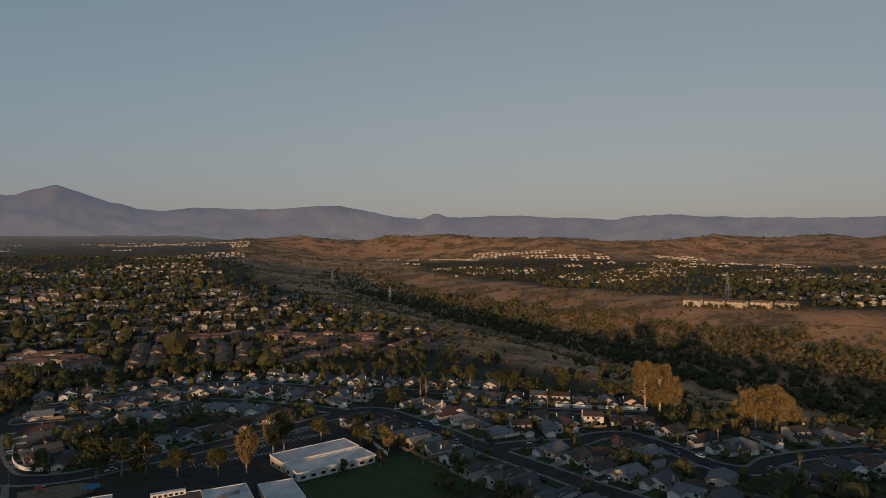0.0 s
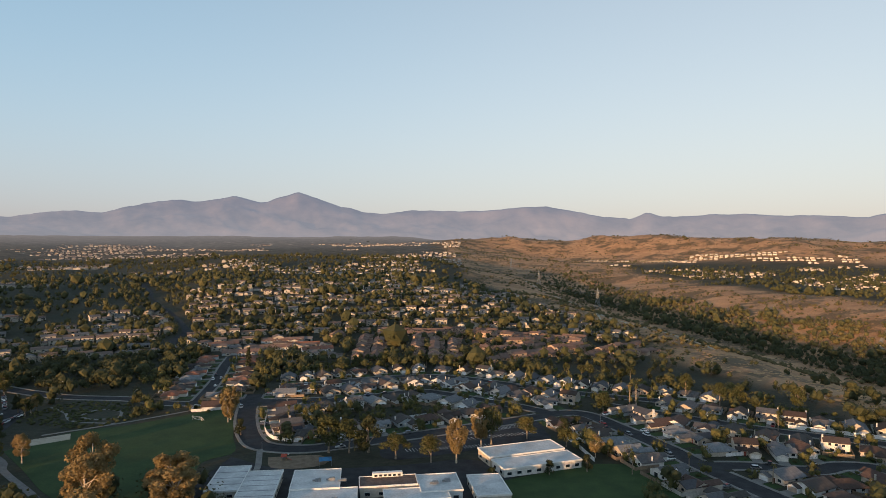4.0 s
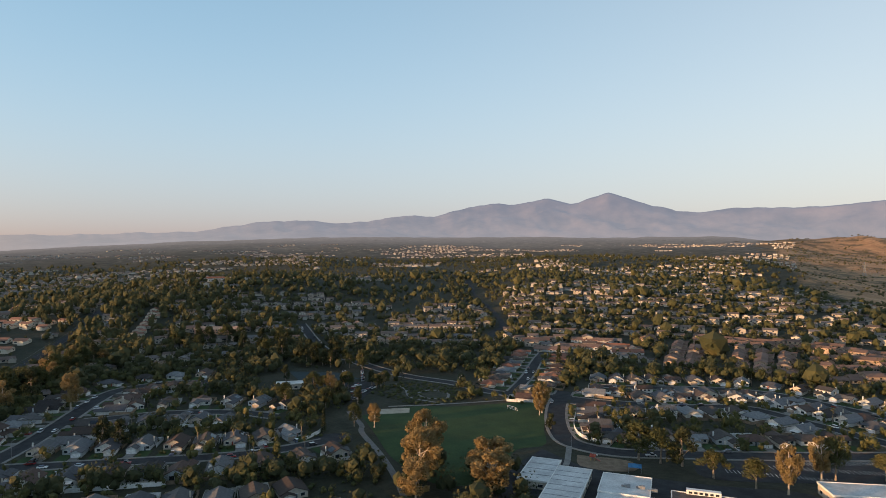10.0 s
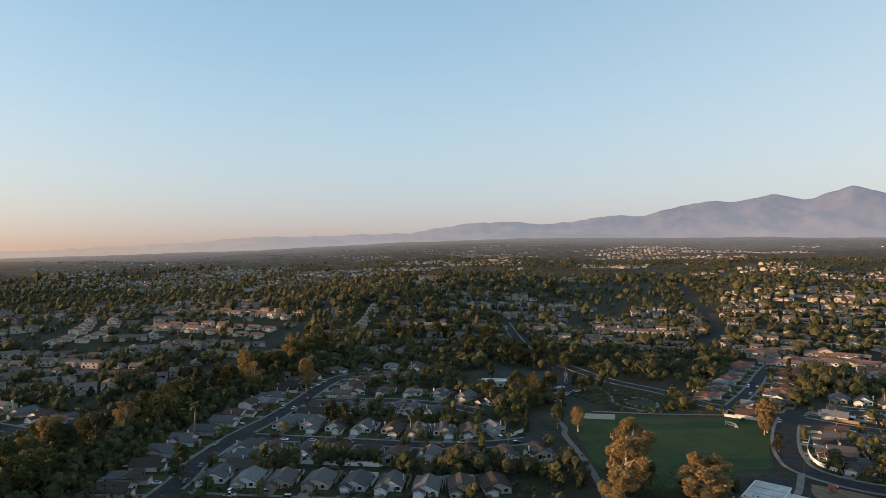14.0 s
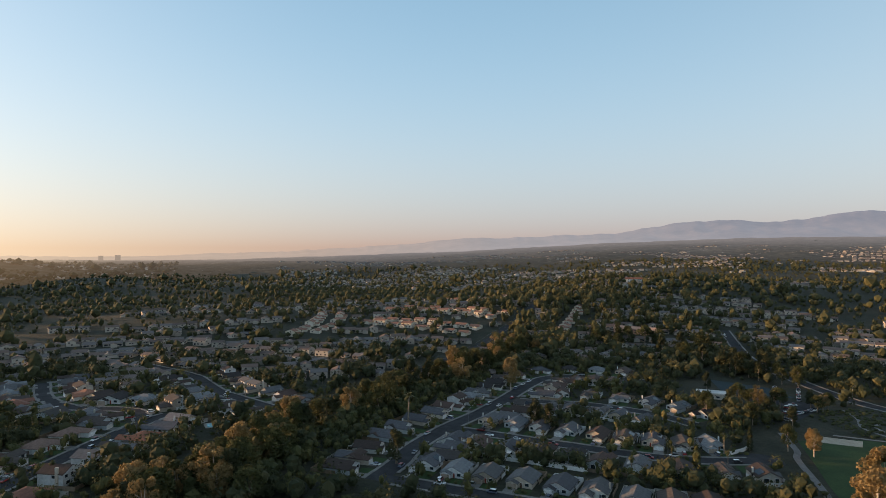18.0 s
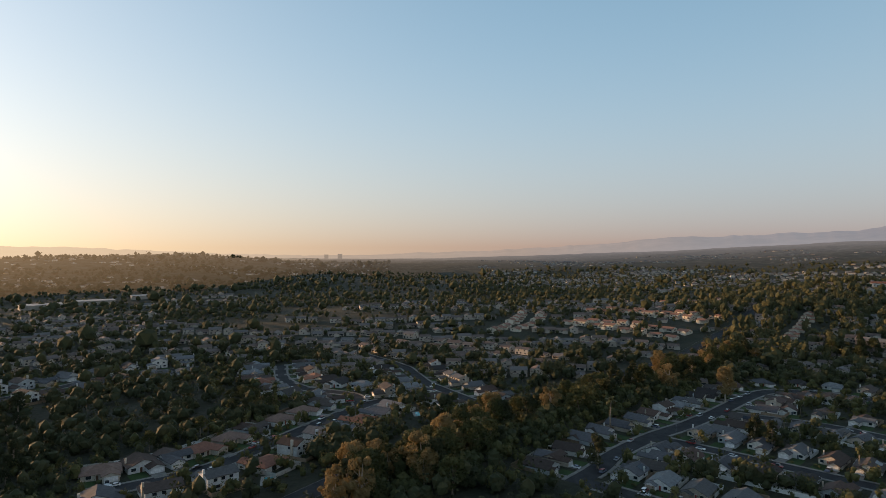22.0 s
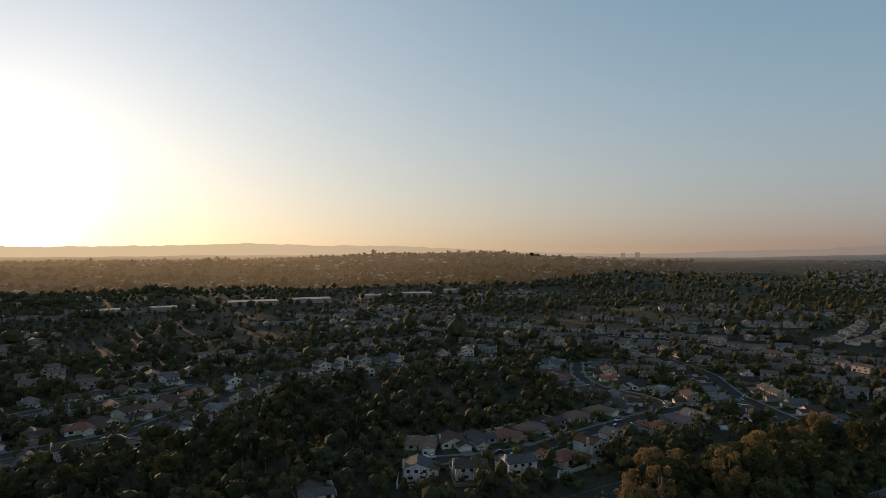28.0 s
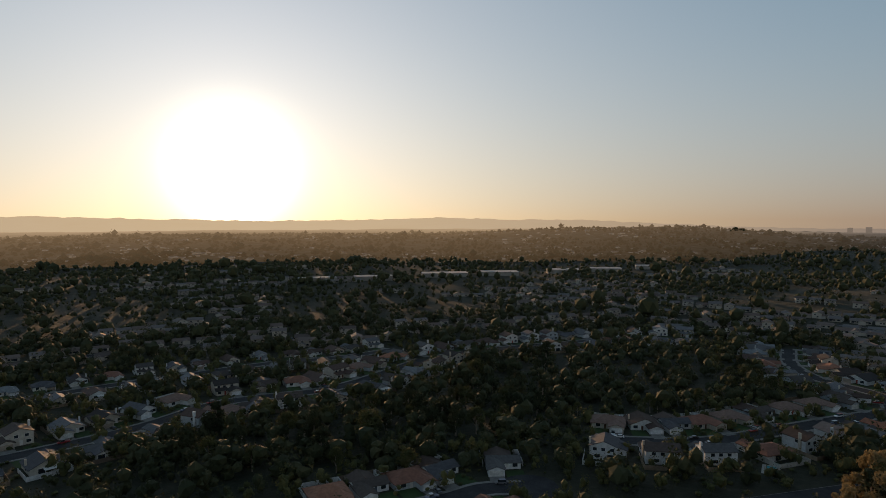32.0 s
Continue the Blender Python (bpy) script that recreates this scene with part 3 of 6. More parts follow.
# ---- building blocks ----
class Solid:
    """Collects faces for one mesh."""
    def __init__(self):
        self.v, self.f = [], []

    def add(self, verts, faces):
        k = len(self.v)
        self.v += [tuple(p) for p in verts]
        self.f += [tuple(i + k for i in q) for q in faces]
        return self

    def box(self, x0, y0, z0, x1, y1, z1):
        return self.add([(x0, y0, z0), (x1, y0, z0), (x1, y1, z0), (x0, y1, z0), (x0, y0, z1), (x1, y0, z1), (x1, y1, z1), (x0, y1, z1)],
                        [(3, 2, 1, 0), (4, 5, 6, 7), (0, 1, 5, 4), (1, 2, 6, 5), (2, 3, 7, 6), (3, 0, 4, 7)])

    def slab(self, quad, thick):
        """A board whose upper face is the quad."""
        low = [(x, y, z - thick) for x, y, z in quad]
        n = len(quad)
        return self.add(list(quad) + low, [tuple(range(n)), tuple(range(2 * n - 1, n - 1, -1))] + [((k + 1) % n, k, n + k, n + (k + 1) % n) for k in range(n)])

    def tube(self, points, radii, sides=6):
        k = len(self.v)
        for i, (p, r) in enumerate(zip(points, radii)):
            a = Vector(points[max(i - 1, 0)])
            b = Vector(points[min(i + 1, len(points) - 1)])
            d = (b - a).normalized() if (b - a).length else Vector((0, 0, 1))
            u = d.orthogonal().normalized()
            w = d.cross(u)
            for s in range(sides):
                t = 2 * math.pi * s / sides
                self.v.append(tuple(Vector(p) + (u * math.cos(t) + w * math.sin(t)) * r))
        for i in range(len(points) - 1):
            for s in range(sides):
                a, b = k + i * sides + s, k + i * sides + (s + 1) % sides
                self.f.append((a, b, b + sides, a + sides))
        self.f.append(tuple(range(k + sides - 1, k - 1, -1)))
        self.f.append(tuple(range(k + (len(points) - 1) * sides, k + len(points) * sides)))
        return self

    def gable(self, x0, y0, x1, y1, z, pitch, along="x", over=0.55, thick=0.22):
        """Two sloping boards over a rectangle; the ridge runs along x or y."""
        if along == "x":
            half, rise = (y1 - y0) / 2, pitch * (y1 - y0) / 2
            m, drop = (y0 + y1) / 2, pitch * over
            a, b = x0 - over * 0.7, x1 + over * 0.7
            self.slab([(a, y0 - over, z - drop), (b, y0 - over, z - drop), (b, m, z + rise), (a, m, z + rise)], thick)
            self.slab([(b, y1 + over, z - drop), (a, y1 + over, z - drop), (a, m, z + rise), (b, m, z + rise)], thick)
        else:
            rise, m, drop = pitch * (x1 - x0) / 2, (x0 + x1) / 2, pitch * over
            a, b = y0 - over * 0.7, y1 + over * 0.7
            self.slab([(x0 - over, b, z - drop), (x0 - over, a, z - drop), (m, a, z + rise), (m, b, z + rise)], thick)
            self.slab([(x1 + over, a, z - drop), (x1 + over, b, z - drop), (m, b, z + rise), (m, a, z + rise)], thick)
        return self

    def hip(self, x0, y0, x1, y1, z, pitch, over=0.6):
        x0, y0, x1, y1 = x0 - over, y0 - over, x1 + over, y1 + over
        h = min(x1 - x0, y1 - y0) / 2
        zt, zb = z + pitch * h - pitch * over, z - pitch * over
        if x1 - x0 >= y1 - y0:
            r = [(x0 + h, (y0 + y1) / 2, zt), (x1 - h, (y0 + y1) / 2, zt)]
            tops = [(0, 1, 5, 4), (1, 2, 5), (2, 3, 4, 5), (3, 0, 4)]
        else:
            r = [((x0 + x1) / 2, y0 + h, zt), ((x0 + x1) / 2, y1 - h, zt)]
            tops = [(0, 1, 4), (1, 2, 5, 4), (2, 3, 5), (3, 0, 4, 5)]
        corners = [(x0, y0, zb), (x1, y0, zb), (x1, y1, zb), (x0, y1, zb)]
        low = [(x, y, q - 0.2) for x, y, q in corners]
        return self.add(corners + r + low, tops + [(9, 8, 7, 6)] + [(6 + k, 6 + (k + 1) % 4, (k + 1) % 4, k) for k in range(4)])

    def walls(self, x0, y0, x1, y1, z0, z1, pitch=0.0, along="x"):
        """A block with pointed gables under a roof of that pitch."""
        if not pitch:
            return self.box(x0, y0, z0, x1, y1, z1)
        if along == "x":
            m, t = (y0 + y1) / 2, z1 + pitch * (y1 - y0) / 2 - 0.2
            v = [(x0, y0, z0), (x1, y0, z0), (x1, y1, z0), (x0, y1, z0), (x0, y0, z1 - .1), (x1, y0, z1 - .1), (x1, y1, z1 - .1), (x0, y1, z1 - .1), (x0, m, t), (x1, m, t)]
            f = [(0, 1, 5, 4), (2, 3, 7, 6), (1, 2, 6, 9, 5), (3, 0, 4, 8, 7), (4, 5, 9, 8), (6, 7, 8, 9)]
        else:
            m, t = (x0 + x1) / 2, z1 + pitch * (x1 - x0) / 2 - 0.2
            v = [(x0, y0, z0), (x1, y0, z0), (x1, y1, z0), (x0, y1, z0), (x0, y0, z1 - .1), (x1, y0, z1 - .1), (x1, y1, z1 - .1), (x0, y1, z1 - .1), (m, y0, t), (m, y1, t)]
            f = [(1, 2, 6, 5), (3, 0, 4, 7), (0, 1, 5, 8, 4), (2, 3, 7, 9, 6), (5, 6, 9, 8), (7, 4, 8, 9)]
        return self.add(v, f)

    def mesh(self, name, mat, smooth=False):
        return mesh_of(name, self.v, self.f, [mat], smooth=smooth)


def part(name, solid, mat, parent, label="", smooth=False):
    me = solid.mesh(name, mat, smooth) if isinstance(solid, Solid) else solid
    ob = new(name, me)
    ob.parent = parent
    if label:
        tagged(ob, label)
    return ob


def empty(name, label, category, group="", kind=""):
    return tagged(new(name), label, category, group, kind)

# ---- houses ----
def opening(parent, x, y, z, w, h, face, name="window", apart=False):
    """A framed window or door standing proud of a wall that looks along face: one of -y, +y, -x, +x."""
    s = Solid()
    d = {"-y": (0, -1), "+y": (0, 1), "-x": (-1, 0), "+x": (1, 0)}[face]
    for grow, a, b in ((0.1, 0.0, 0.1), (0.0, 0.06, 0.13)):
        if d[0] == 0:
            y0, y1 = sorted((y + d[1] * a, y + d[1] * b))
            s.box(x - w / 2 - grow, y0, z - grow, x + w / 2 + grow, y1, z + h + grow)
        else:
            x0, x1 = sorted((x + d[0] * a, x + d[0] * b))
            s.box(x0, y - w / 2 - grow, z - grow, x1, y + w / 2 + grow, z + h + grow)
    if apart:
        trim = mesh_of(name, s.v[:8], s.f[:6], [WHITE_PAINT])
        ob = part(name, trim, None, parent)
        part("pane", mesh_of("pane", s.v[8:], [tuple(i - 8 for i in q) for q in s.f[6:]], [GLASS]), None, ob, "dark window glass")
        return ob
    me = mesh_of(name, s.v, s.f, [WHITE_PAINT, GLASS if name == "window" else DOOR], [0] * 6 + [1] * 6)
    return part(name, me, None, parent)


def drive(parent, x, w, y0, y1):
    part("driveway", Solid().box(x - w / 2, y1, -0.3, x + w / 2, y0, 0.11), CONCRETE, parent, "pale concrete driveway")


def garage_door(parent, x, y, w, face=-1):
    g = Solid()
    for k in range(4):
        g.box(x - w / 2, y - 0.09 + 0.0, 0.05 + k * 0.53, x + w / 2, y + 0.02, 0.05 + k * 0.53 + 0.5)
    g.box(x - w / 2 + 0.02, y - 0.05, 0.04, x + w / 2 - 0.02, y + 0.03, 2.16)
    part("garage_door", g, GARAGE, parent)


def house(kind):
    """One house, its street side towards -y; about 13 m wide and 16 m deep."""
    labels = {0: "single-storey stucco house with a front-gabled garage", 1: "low stucco ranch house with a hipped shingle roof",
              2: "single-storey house with long ridge and projecting garage", 3: "two-storey stucco house with a low garage wing",
              4: "stucco house with crossed gables and a brick chimney", 5: "two-storey white house with a broad gable",
              6: "single-storey house with a wide street-facing gable", 7: "low house with a clay-tiled hipped roof"}
    top = empty("house", labels[kind], "house", "houses of the neighbourhood")
    w, r, c, wing = Solid(), Solid(), Solid(), Solid()
    roof_mat = TILE if kind == 7 else ROOF
    if kind in (0, 4, 7, 1, 2):
        flip = -1 if kind in (2, 4) else 1
        gx0, gx1 = (0.6, 6.6) if flip > 0 else (-6.6, -0.6)
        if kind == 0:
            w.walls(-6.2, -2.5, 6.2, 9.5, -0.8, 2.8, 0.38, "y")
            r.gable(-6.2, -2.5, 6.2, 9.5, 2.8, 0.38, "y", 0.7)
            w.walls(gx0, -8, gx1, -2, -0.8, 2.65, 0.38, "y")
            r.gable(gx0, -8, gx1, 0.5, 2.65, 0.38, "y", 0.6)
        elif kind == 1:
            w.box(-7, -3, -0.8, 7, 7.5, 2.7)
            r.hip(-7, -3, 7, 7.5, 2.7, 0.4)
            w.box(gx0, -7.5, -0.8, gx1, -1, 2.66)
            r.hip(gx0, -7.5, gx1, 2.0, 2.66, 0.4)
        elif kind == 2:
            w.walls(-6.4, -1.5, 6.4, 5.2, -0.8, 2.8, 0.42, "x")
            r.gable(-6.4, -1.5, 6.4, 5.2, 2.8, 0.42, "x")
            w.walls(-6.0, 3, 3.4, 10.5, -0.8, 2.7, 0.36, "y")
            wing.gable(-6.0, 2.2, 3.4, 10.5, 2.7, 0.36, "y", 0.7)
            w.walls(gx0, -8.2, gx1, 2, -0.8, 2.75, 0.36, "y")
            r.gable(gx0, -8.2, gx1, 2.2, 2.75, 0.36, "y")
        elif kind == 4:
            w.walls(-5.6, -3, 5.6, 9.5, -0.8, 2.8, 0.42, "y")
            r.gable(-5.6, -3, 5.6, 9.5, 2.8, 0.42, "y", 0.7)
            w.walls(-6.6, 2.6, 0, 8.2, -0.8, 2.75, 0.42, "x")
            wing.gable(-6.6, 2.6, 0.4, 8.2, 2.75, 0.42, "x")
            w.walls(gx0, -7.8, gx1, 0, -0.8, 2.7, 0.4, "y")
            r.gable(gx0, -7.8, gx1, 0.2, 2.7, 0.4, "y")
        else:
            w.box(-7, -3.5, -0.8, 7, 7.5, 2.8)
            r.hip(-7, -3.5, 7, 7.5, 2.8, 0.38)
            w.walls(gx0, -8, gx1, 0, -0.8, 2.75, 0.38, "y")
            r.gable(gx0, -8, gx1, 2, 2.75, 0.38, "y")
        gm = (gx0 + gx1) / 2
        front = {0: -8, 1: -7.5, 2: -8.2, 4: -7.8, 7: -8}[kind]
        porch = {0: -2.5, 1: -3, 2: -1.5, 4: -3.0, 7: -3.5}[kind]
        back = {0: 9.5, 1: 7.5, 2: 10.5, 4: 9.5, 7: 7.5}[kind]
        ends = {0: 6.2, 1: 7, 2: 6.4, 4: 5.6, 7: 7}[kind]
        garage_door(top, gm, front, 4.9)
        drive(top, gm, 5.6, front, front - 6.2)
        side = -flip
        opening(top, side * 4.2, porch, 0.9, 1.9, 1.3, "-y")
        opening(top, side * 1.2 if kind != 4 else side * 2.6, porch, 0.0, 1.0, 2.1, "-y", "door")
        opening(top, -3.6, back, 0.9, 1.8, 1.2, "+y")
        opening(top, 1.6, back, 0.1, 2.6, 2.05, "+y")
        opening(top, ends, 1.5 if kind == 2 else 3.5, 0.9, 1.5, 1.2, "+x")
        if kind in (0, 4):
            c.box(side * 5.6 - 0.35, 3.4, 2.6, side * 5.6 + 0.35, 4, 5.2)
    elif kind in (3, 5):
        p = 0.38
        if kind == 3:
            w.walls(-6.5, -1, 6.5, 8, -0.8, 5.4, p, "x")
            r.gable(-6.5, -1, 6.5, 8, 5.4, p, "x")
            w.walls(0.2, -7.6, 6.4, 0, -0.8, 2.8, p, "y")
            r.gable(0.2, -7.6, 6.4, -1.1, 2.8, p, "y")
            w.box(-6.3, -3.4, -0.8, -0.4, -0.5, 2.6)
            r.slab([(-6.8, -4.2, 2.6), (0.1, -4.2, 2.6), (0.1, -1.05, 3.7), (-6.8, -1.05, 3.7)], 0.2)
            gm, front, up = 3.3, -7.6, -1
        else:
            w.walls(-5.2, -4, 5.2, 7, -0.8, 5.5, p, "y")
            r.gable(-5.2, -4, 5.2, 7, 5.5, p, "y")
            w.walls(-8.6, -6.6, -2.6, 2, -0.8, 2.8, p, "y")
            r.gable(-8.6, -6.6, -2.6, -4.1, 2.8, p, "y")
            r.slab([(-9.2, 2.2, 2.55), (-9.2, -4.1, 2.55), (-5.25, -4.1, 3.9), (-5.25, 2.2, 3.9)], 0.2)
            gm, front, up = -5.6, -6.6, -4
        garage_door(top, gm, front, 4.9)
        drive(top, gm, 5.6, front, front - 6.2)
        back = 8 if kind == 3 else 7
        for x in ((-4.4, -1.4, 2.6) if kind == 3 else (-1.4, 2.6)):
            opening(top, x, up, 3.5, 1.5, 1.2, "-y")
        for x in (-3.2, 0.2, 3.4):
            opening(top, x, back, 3.5, 1.5, 1.2, "+y")
        opening(top, -2.6, back, 0.1, 3.0, 2.1, "+y")
        opening(top, 2.4, back, 0.9, 2.0, 1.2, "+y")
        opening(top, 3.2 if kind == 5 else -4.6, up if kind == 5 else -3.4, 0.9, 1.8, 1.2, "-y")
        opening(top, 0.4 if kind == 5 else -1.6, up if kind == 5 else -3.4, 0.0, 1.0, 2.1, "-y", "door")
        e = 6.5 if kind == 3 else 5.2
        opening(top, e, 3, 3.5, 1.4, 1.2, "+x")
        c.box(e - 0.2, 4, -0.5, e + 0.6, 5.2, 7.9)
    else:
        w.walls(-6.4, -5.5, 6.4, 8, -0.8, 2.8, 0.36, "y")
        r.gable(-6.4, -5.5, 6.4, 8, 2.8, 0.36, "y", 0.7)
        w.walls(-6.0, -8, -0.4, -5, -0.8, 2.6, 0.36, "y")
        r.gable(-6.0, -8, -0.4, -4, 2.6, 0.36, "y")
        garage_door(top, -3.2, -8, 4.8)
        drive(top, -3.2, 5.6, -8, -14.2)
        opening(top, 3.8, -5.5, 0.9, 2.0, 1.3, "-y")
        opening(top, 0.9, -5.5, 0.0, 1.0, 2.1, "-y", "door")
        opening(top, 3.4, 8, 0.1, 2.8, 2.05, "+y")
        opening(top, -3.4, 8, 0.9, 1.8, 1.2, "+y")
        opening(top, 6.4, 2, 0.9, 1.5, 1.2, "+x")
    part("wall", w, WALL, top)
    part("roof", r, roof_mat, top)
    if wing.v:
        part("wing_roof", wing, roof_mat, top)
    gside = -1 if kind in (2, 4, 5, 6) else 1
    x0, x1 = sorted((-gside * 0.2, -gside * 7.0))
    part("front_lawn", Solid().box(x0, -13.6, -0.3, x1, -3.0 if kind in (0, 1, 2, 4, 7) else -6.8, 0.07), LAWN, top, "small dark front lawn")
    fence = Solid().box(-7.75, 1.0, -0.4, -7.6, 14.0, 1.75).box(7.6, 1.0, -0.4, 7.75, 14.0, 1.75).box(-7.6, 13.85, -0.4, 7.6, 14.0, 1.75)
    part("yard_fence", fence, FENCE, top)
    if c.v:
        part("chimney", c, WALL, top)
    return top


HOUSES = [house(k) for k in range(8)]
for k, h in enumerate(HOUSES):
    h.location = (90 + 30 * k, -60 - 25 * (k % 2), 0)
taken = [(h.location.x, h.location.y) for h in HOUSES]
used_first = set()


def free_spot(x, y, gap):
    t = np.array(taken)
    return np.hypot(t[:, 0] - x, t[:, 1] - y).min() > gap


pick = random.Random(5)
KEEP_OUT = [(-168, 264, 27), (-112, 302, 32), (-82, 334, 28), (-58, 348, 18), (-120, 250, 62), (-60, 300, 34), (-25, 290, 26), (-250, 262, 66), (-290, 240, 50), (-345, 290, 42), (-420, 275, 55)]


def put_house(x, y, face, kind, grow=1.0):
    """face: the bearing, in degrees, towards which its street side looks."""
    z = float(height(x, y))
    m = pose(x, y, z, 0, 0, face) @ Matrix.Diagonal((pick.uniform(0.82, 0.9) * grow * grow, grow, grow, 1))
    if kind not in used_first:
        used_first.add(kind)
        HOUSES[kind].matrix_basis = m
        ob = HOUSES[kind]
    else:
        kept = HOUSES[kind].scale.copy()
        HOUSES[kind].scale = (1, 1, 1)
        ob = copy_thing(HOUSES[kind], m)
        HOUSES[kind].scale = kept
    taken.append((x, y))
    return ob


def row_of_houses(key, side, gap=16.0, back=None, kinds=(0, 0, 1, 2, 4, 4, 6, 3, 1, 2), start=6.0, grow=1.0):
    """Houses along one side of a street, their garages towards it."""
    line = LINES[key]
    run = np.concatenate([[0], np.cumsum(np.hypot(*np.diff(line, axis=0).T))])
    nrm = sideways(line)
    s = start
    while s < run[-1] - 4:
        a = np.array([np.interp(s, run, line[:, 0]), np.interp(s, run, line[:, 1])])
        n = np.array([np.interp(s, run, nrm[:, 0]), np.interp(s, run, nrm[:, 1])])
        off = WIDTH[key] / 2 + (back or 15.0) + pick.uniform(-0.8, 0.8)
        x, y = a + n * side * off
        ok = free_spot(x, y, min(14.2, gap - 0.9)) and clear_of_roads(x, y, 9.2) and all(math.hypot(x - u, y - v) > q for u, v, q in KEEP_OUT)
        if ok and float(from_creek(x, y)) < -150:
            face = math.degrees(math.atan2(-n[1] * side, -n[0] * side)) + 90
            put_house(x, y, face + pick.uniform(-3, 3), pick.choice(kinds), grow)
            s += gap + pick.uniform(-0.6, 1.4)
        else:
            s += 2.0


taken = [(9999.0, 9999.0)]
LOW = (0, 0, 1, 2, 4, 4, 6, 6, 2, 0, 3)
for key, gap, kinds in (("row", 15.4, (0, 4, 6, 0, 6, 4, 0, 5, 6)), ("lower_row", 15.2, (0, 4, 6, 6)), ("west", 16.4, LOW), ("middle", 16, LOW),
                        ("loop", 14.4, LOW), ("second", 14.0, LOW), ("court", 15.4, LOW), ("upper", 14.6, LOW), ("third", 14.0, LOW),
                        ("bluff", 20, (3, 4, 2, 0, 5, 7)), ("south", 21, (3, 5, 2, 4, 7)), ("turning", 17, (4, 7, 2)), ("bluff_bend", 17, LOW + (7,)),
                        ("hill", 18, LOW + (7, 7)), ("bank", 19, (3, 5, 1, 2, 4)), ("south_back", 19, LOW + (7,)), ("close", 18, (1, 2, 7))):
    for side in ((1,) if key == "lower_row" else (1, -1)):
        row_of_houses(key, side, gap, kinds=kinds, grow=1.13 if key in ("bluff", "south", "turning", "bank", "bluff_bend") else 1.0)
for k in range(8):
    if k not in used_first:
        put_house(-700 - 30 * k, -420, 0, k)
NEAR_HOUSES = np.array(taken[1:])
print("houses", len(NEAR_HOUSES))

# ---- far town, woods and scrub ----
def urban(x, y):
    r, az = np.hypot(x, y), np.degrees(np.arctan2(-x, y))
    s = from_creek(x, y)
    ok = (s < -255) | ((s > 330 - 60 * (value_noise(x, y, 200, 2) - 0.5)) & (r > 1000))
    ok &= np.hypot(x + 420, y - 330) > 130
    return ok & ~((az > -75) & (az < 17) & (r > 2900))


spots, turns, r = [], [], 500.0
while r < 3400:
    arc = np.arange(-60, 215, math.degrees((14.8 if r < 1500 else 19) / r))
    wob = r + 75 * (value_noise(arc * r / 57.3, arc * 0 + r * 0.3, 300, 3) - 0.5) * 2
    x, y = polar(arc + 0.02, wob)
    keep = urban(x, y) & ((r < 2000) | (arc < 98)) & ((r < plain_start(arc)) | (arc < 98)) & ((r > 570) | ((arc > 78) & (arc < 128))) & (value_noise(x, y, 210, 3) > (0.4 if r < 1080 else 0.53 if r < 1600 else 0.5 if r < 2300 else 0.56) + 0.11 * step(88, 108, arc) - (0.2 * (r < 1000) * (arc > 72) * (arc < 116))) & (rng.random(len(x)) > 0.12)
    spots.append(np.stack([x, y], 1)[keep])
    turns.append(np.radians(arc[keep]) + rng.normal(0, 0.12, keep.sum()) + (rng.random(keep.sum()) < 0.35) * math.pi / 2)
    r += 33 if (len(spots) % 2) else 50
    r *= 1.003
spots, turns = np.vstack(spots), np.concatenate(turns)
# two more rows on the streets beyond the nearest houses
for key in ("terrace", "crest", "bank_back", "south_far"):
    line, nrm = LINES[key][1::5], sideways(LINES[key])[1::5]
    for side in (1, -1):
        p = line + nrm * side * (18 + rng.uniform(-1.5, 1.5, (len(line), 1)))
        spots = np.vstack([p, spots])
        turns = np.concatenate([np.arctan2(-nrm[:, 0], nrm[:, 1]), turns])
d = np.array([np.hypot(NEAR_HOUSES[:, 0] - a, NEAR_HOUSES[:, 1] - b).min() if math.hypot(a, b) < 900 else 99 for a, b in spots])
dr = np.array([np.hypot(ROAD_POINTS[:, 0] - a, ROAD_POINTS[:, 1] - b).min() if math.hypot(a, b) < 1300 else 99 for a, b in spots])
ok = (d > 21) & (dr > 14)
spots, turns = spots[ok], turns[ok]


def along(pts, pace):
    """Even places along a line, with the bearing across it."""
    line = glide(pts, 1.0)
    k = np.arange(2, len(line) - 1, pace)
    n = sideways(line)[k]
    return line[k], np.arctan2(-n[:, 0], n[:, 1])


# condominium rows: three short streets that climb away, and rows across them
condo, condo_turn = [], []
for pts in (((-246, 530), (-290, 640)), ((-262, 526), (-308, 640)), ((-172, 535), (-212, 660)), ((-190, 535), (-232, 660)), ((-212, 545), (-250, 650)), ((-330, 600), (-352, 660)),
            ((-150, 545), (-60, 640)), ((-135, 575), (-70, 655)), ((-300, 668), (-180, 690), (-70, 672)), ((-310, 690), (-180, 712), (-65, 692)), ((-165, 600), (-110, 650)), ((-180, 640), (-120, 662)),
            ((-62, 605), (-20, 690)), ((-40, 590), (0, 660))):
    p, a = along(pts, 13)
    condo.append(p)
    condo_turn.append(a)
condo, condo_turn = np.vstack(condo), np.concatenate(condo_turn)
ok = np.array([np.hypot(NEAR_HOUSES[:, 0] - a, NEAR_HOUSES[:, 1] - b).min() > 17 for a, b in condo]) & (from_creek(condo[:, 0], condo[:, 1]) < -200)
condo, condo_turn = condo[ok], condo_turn[ok]
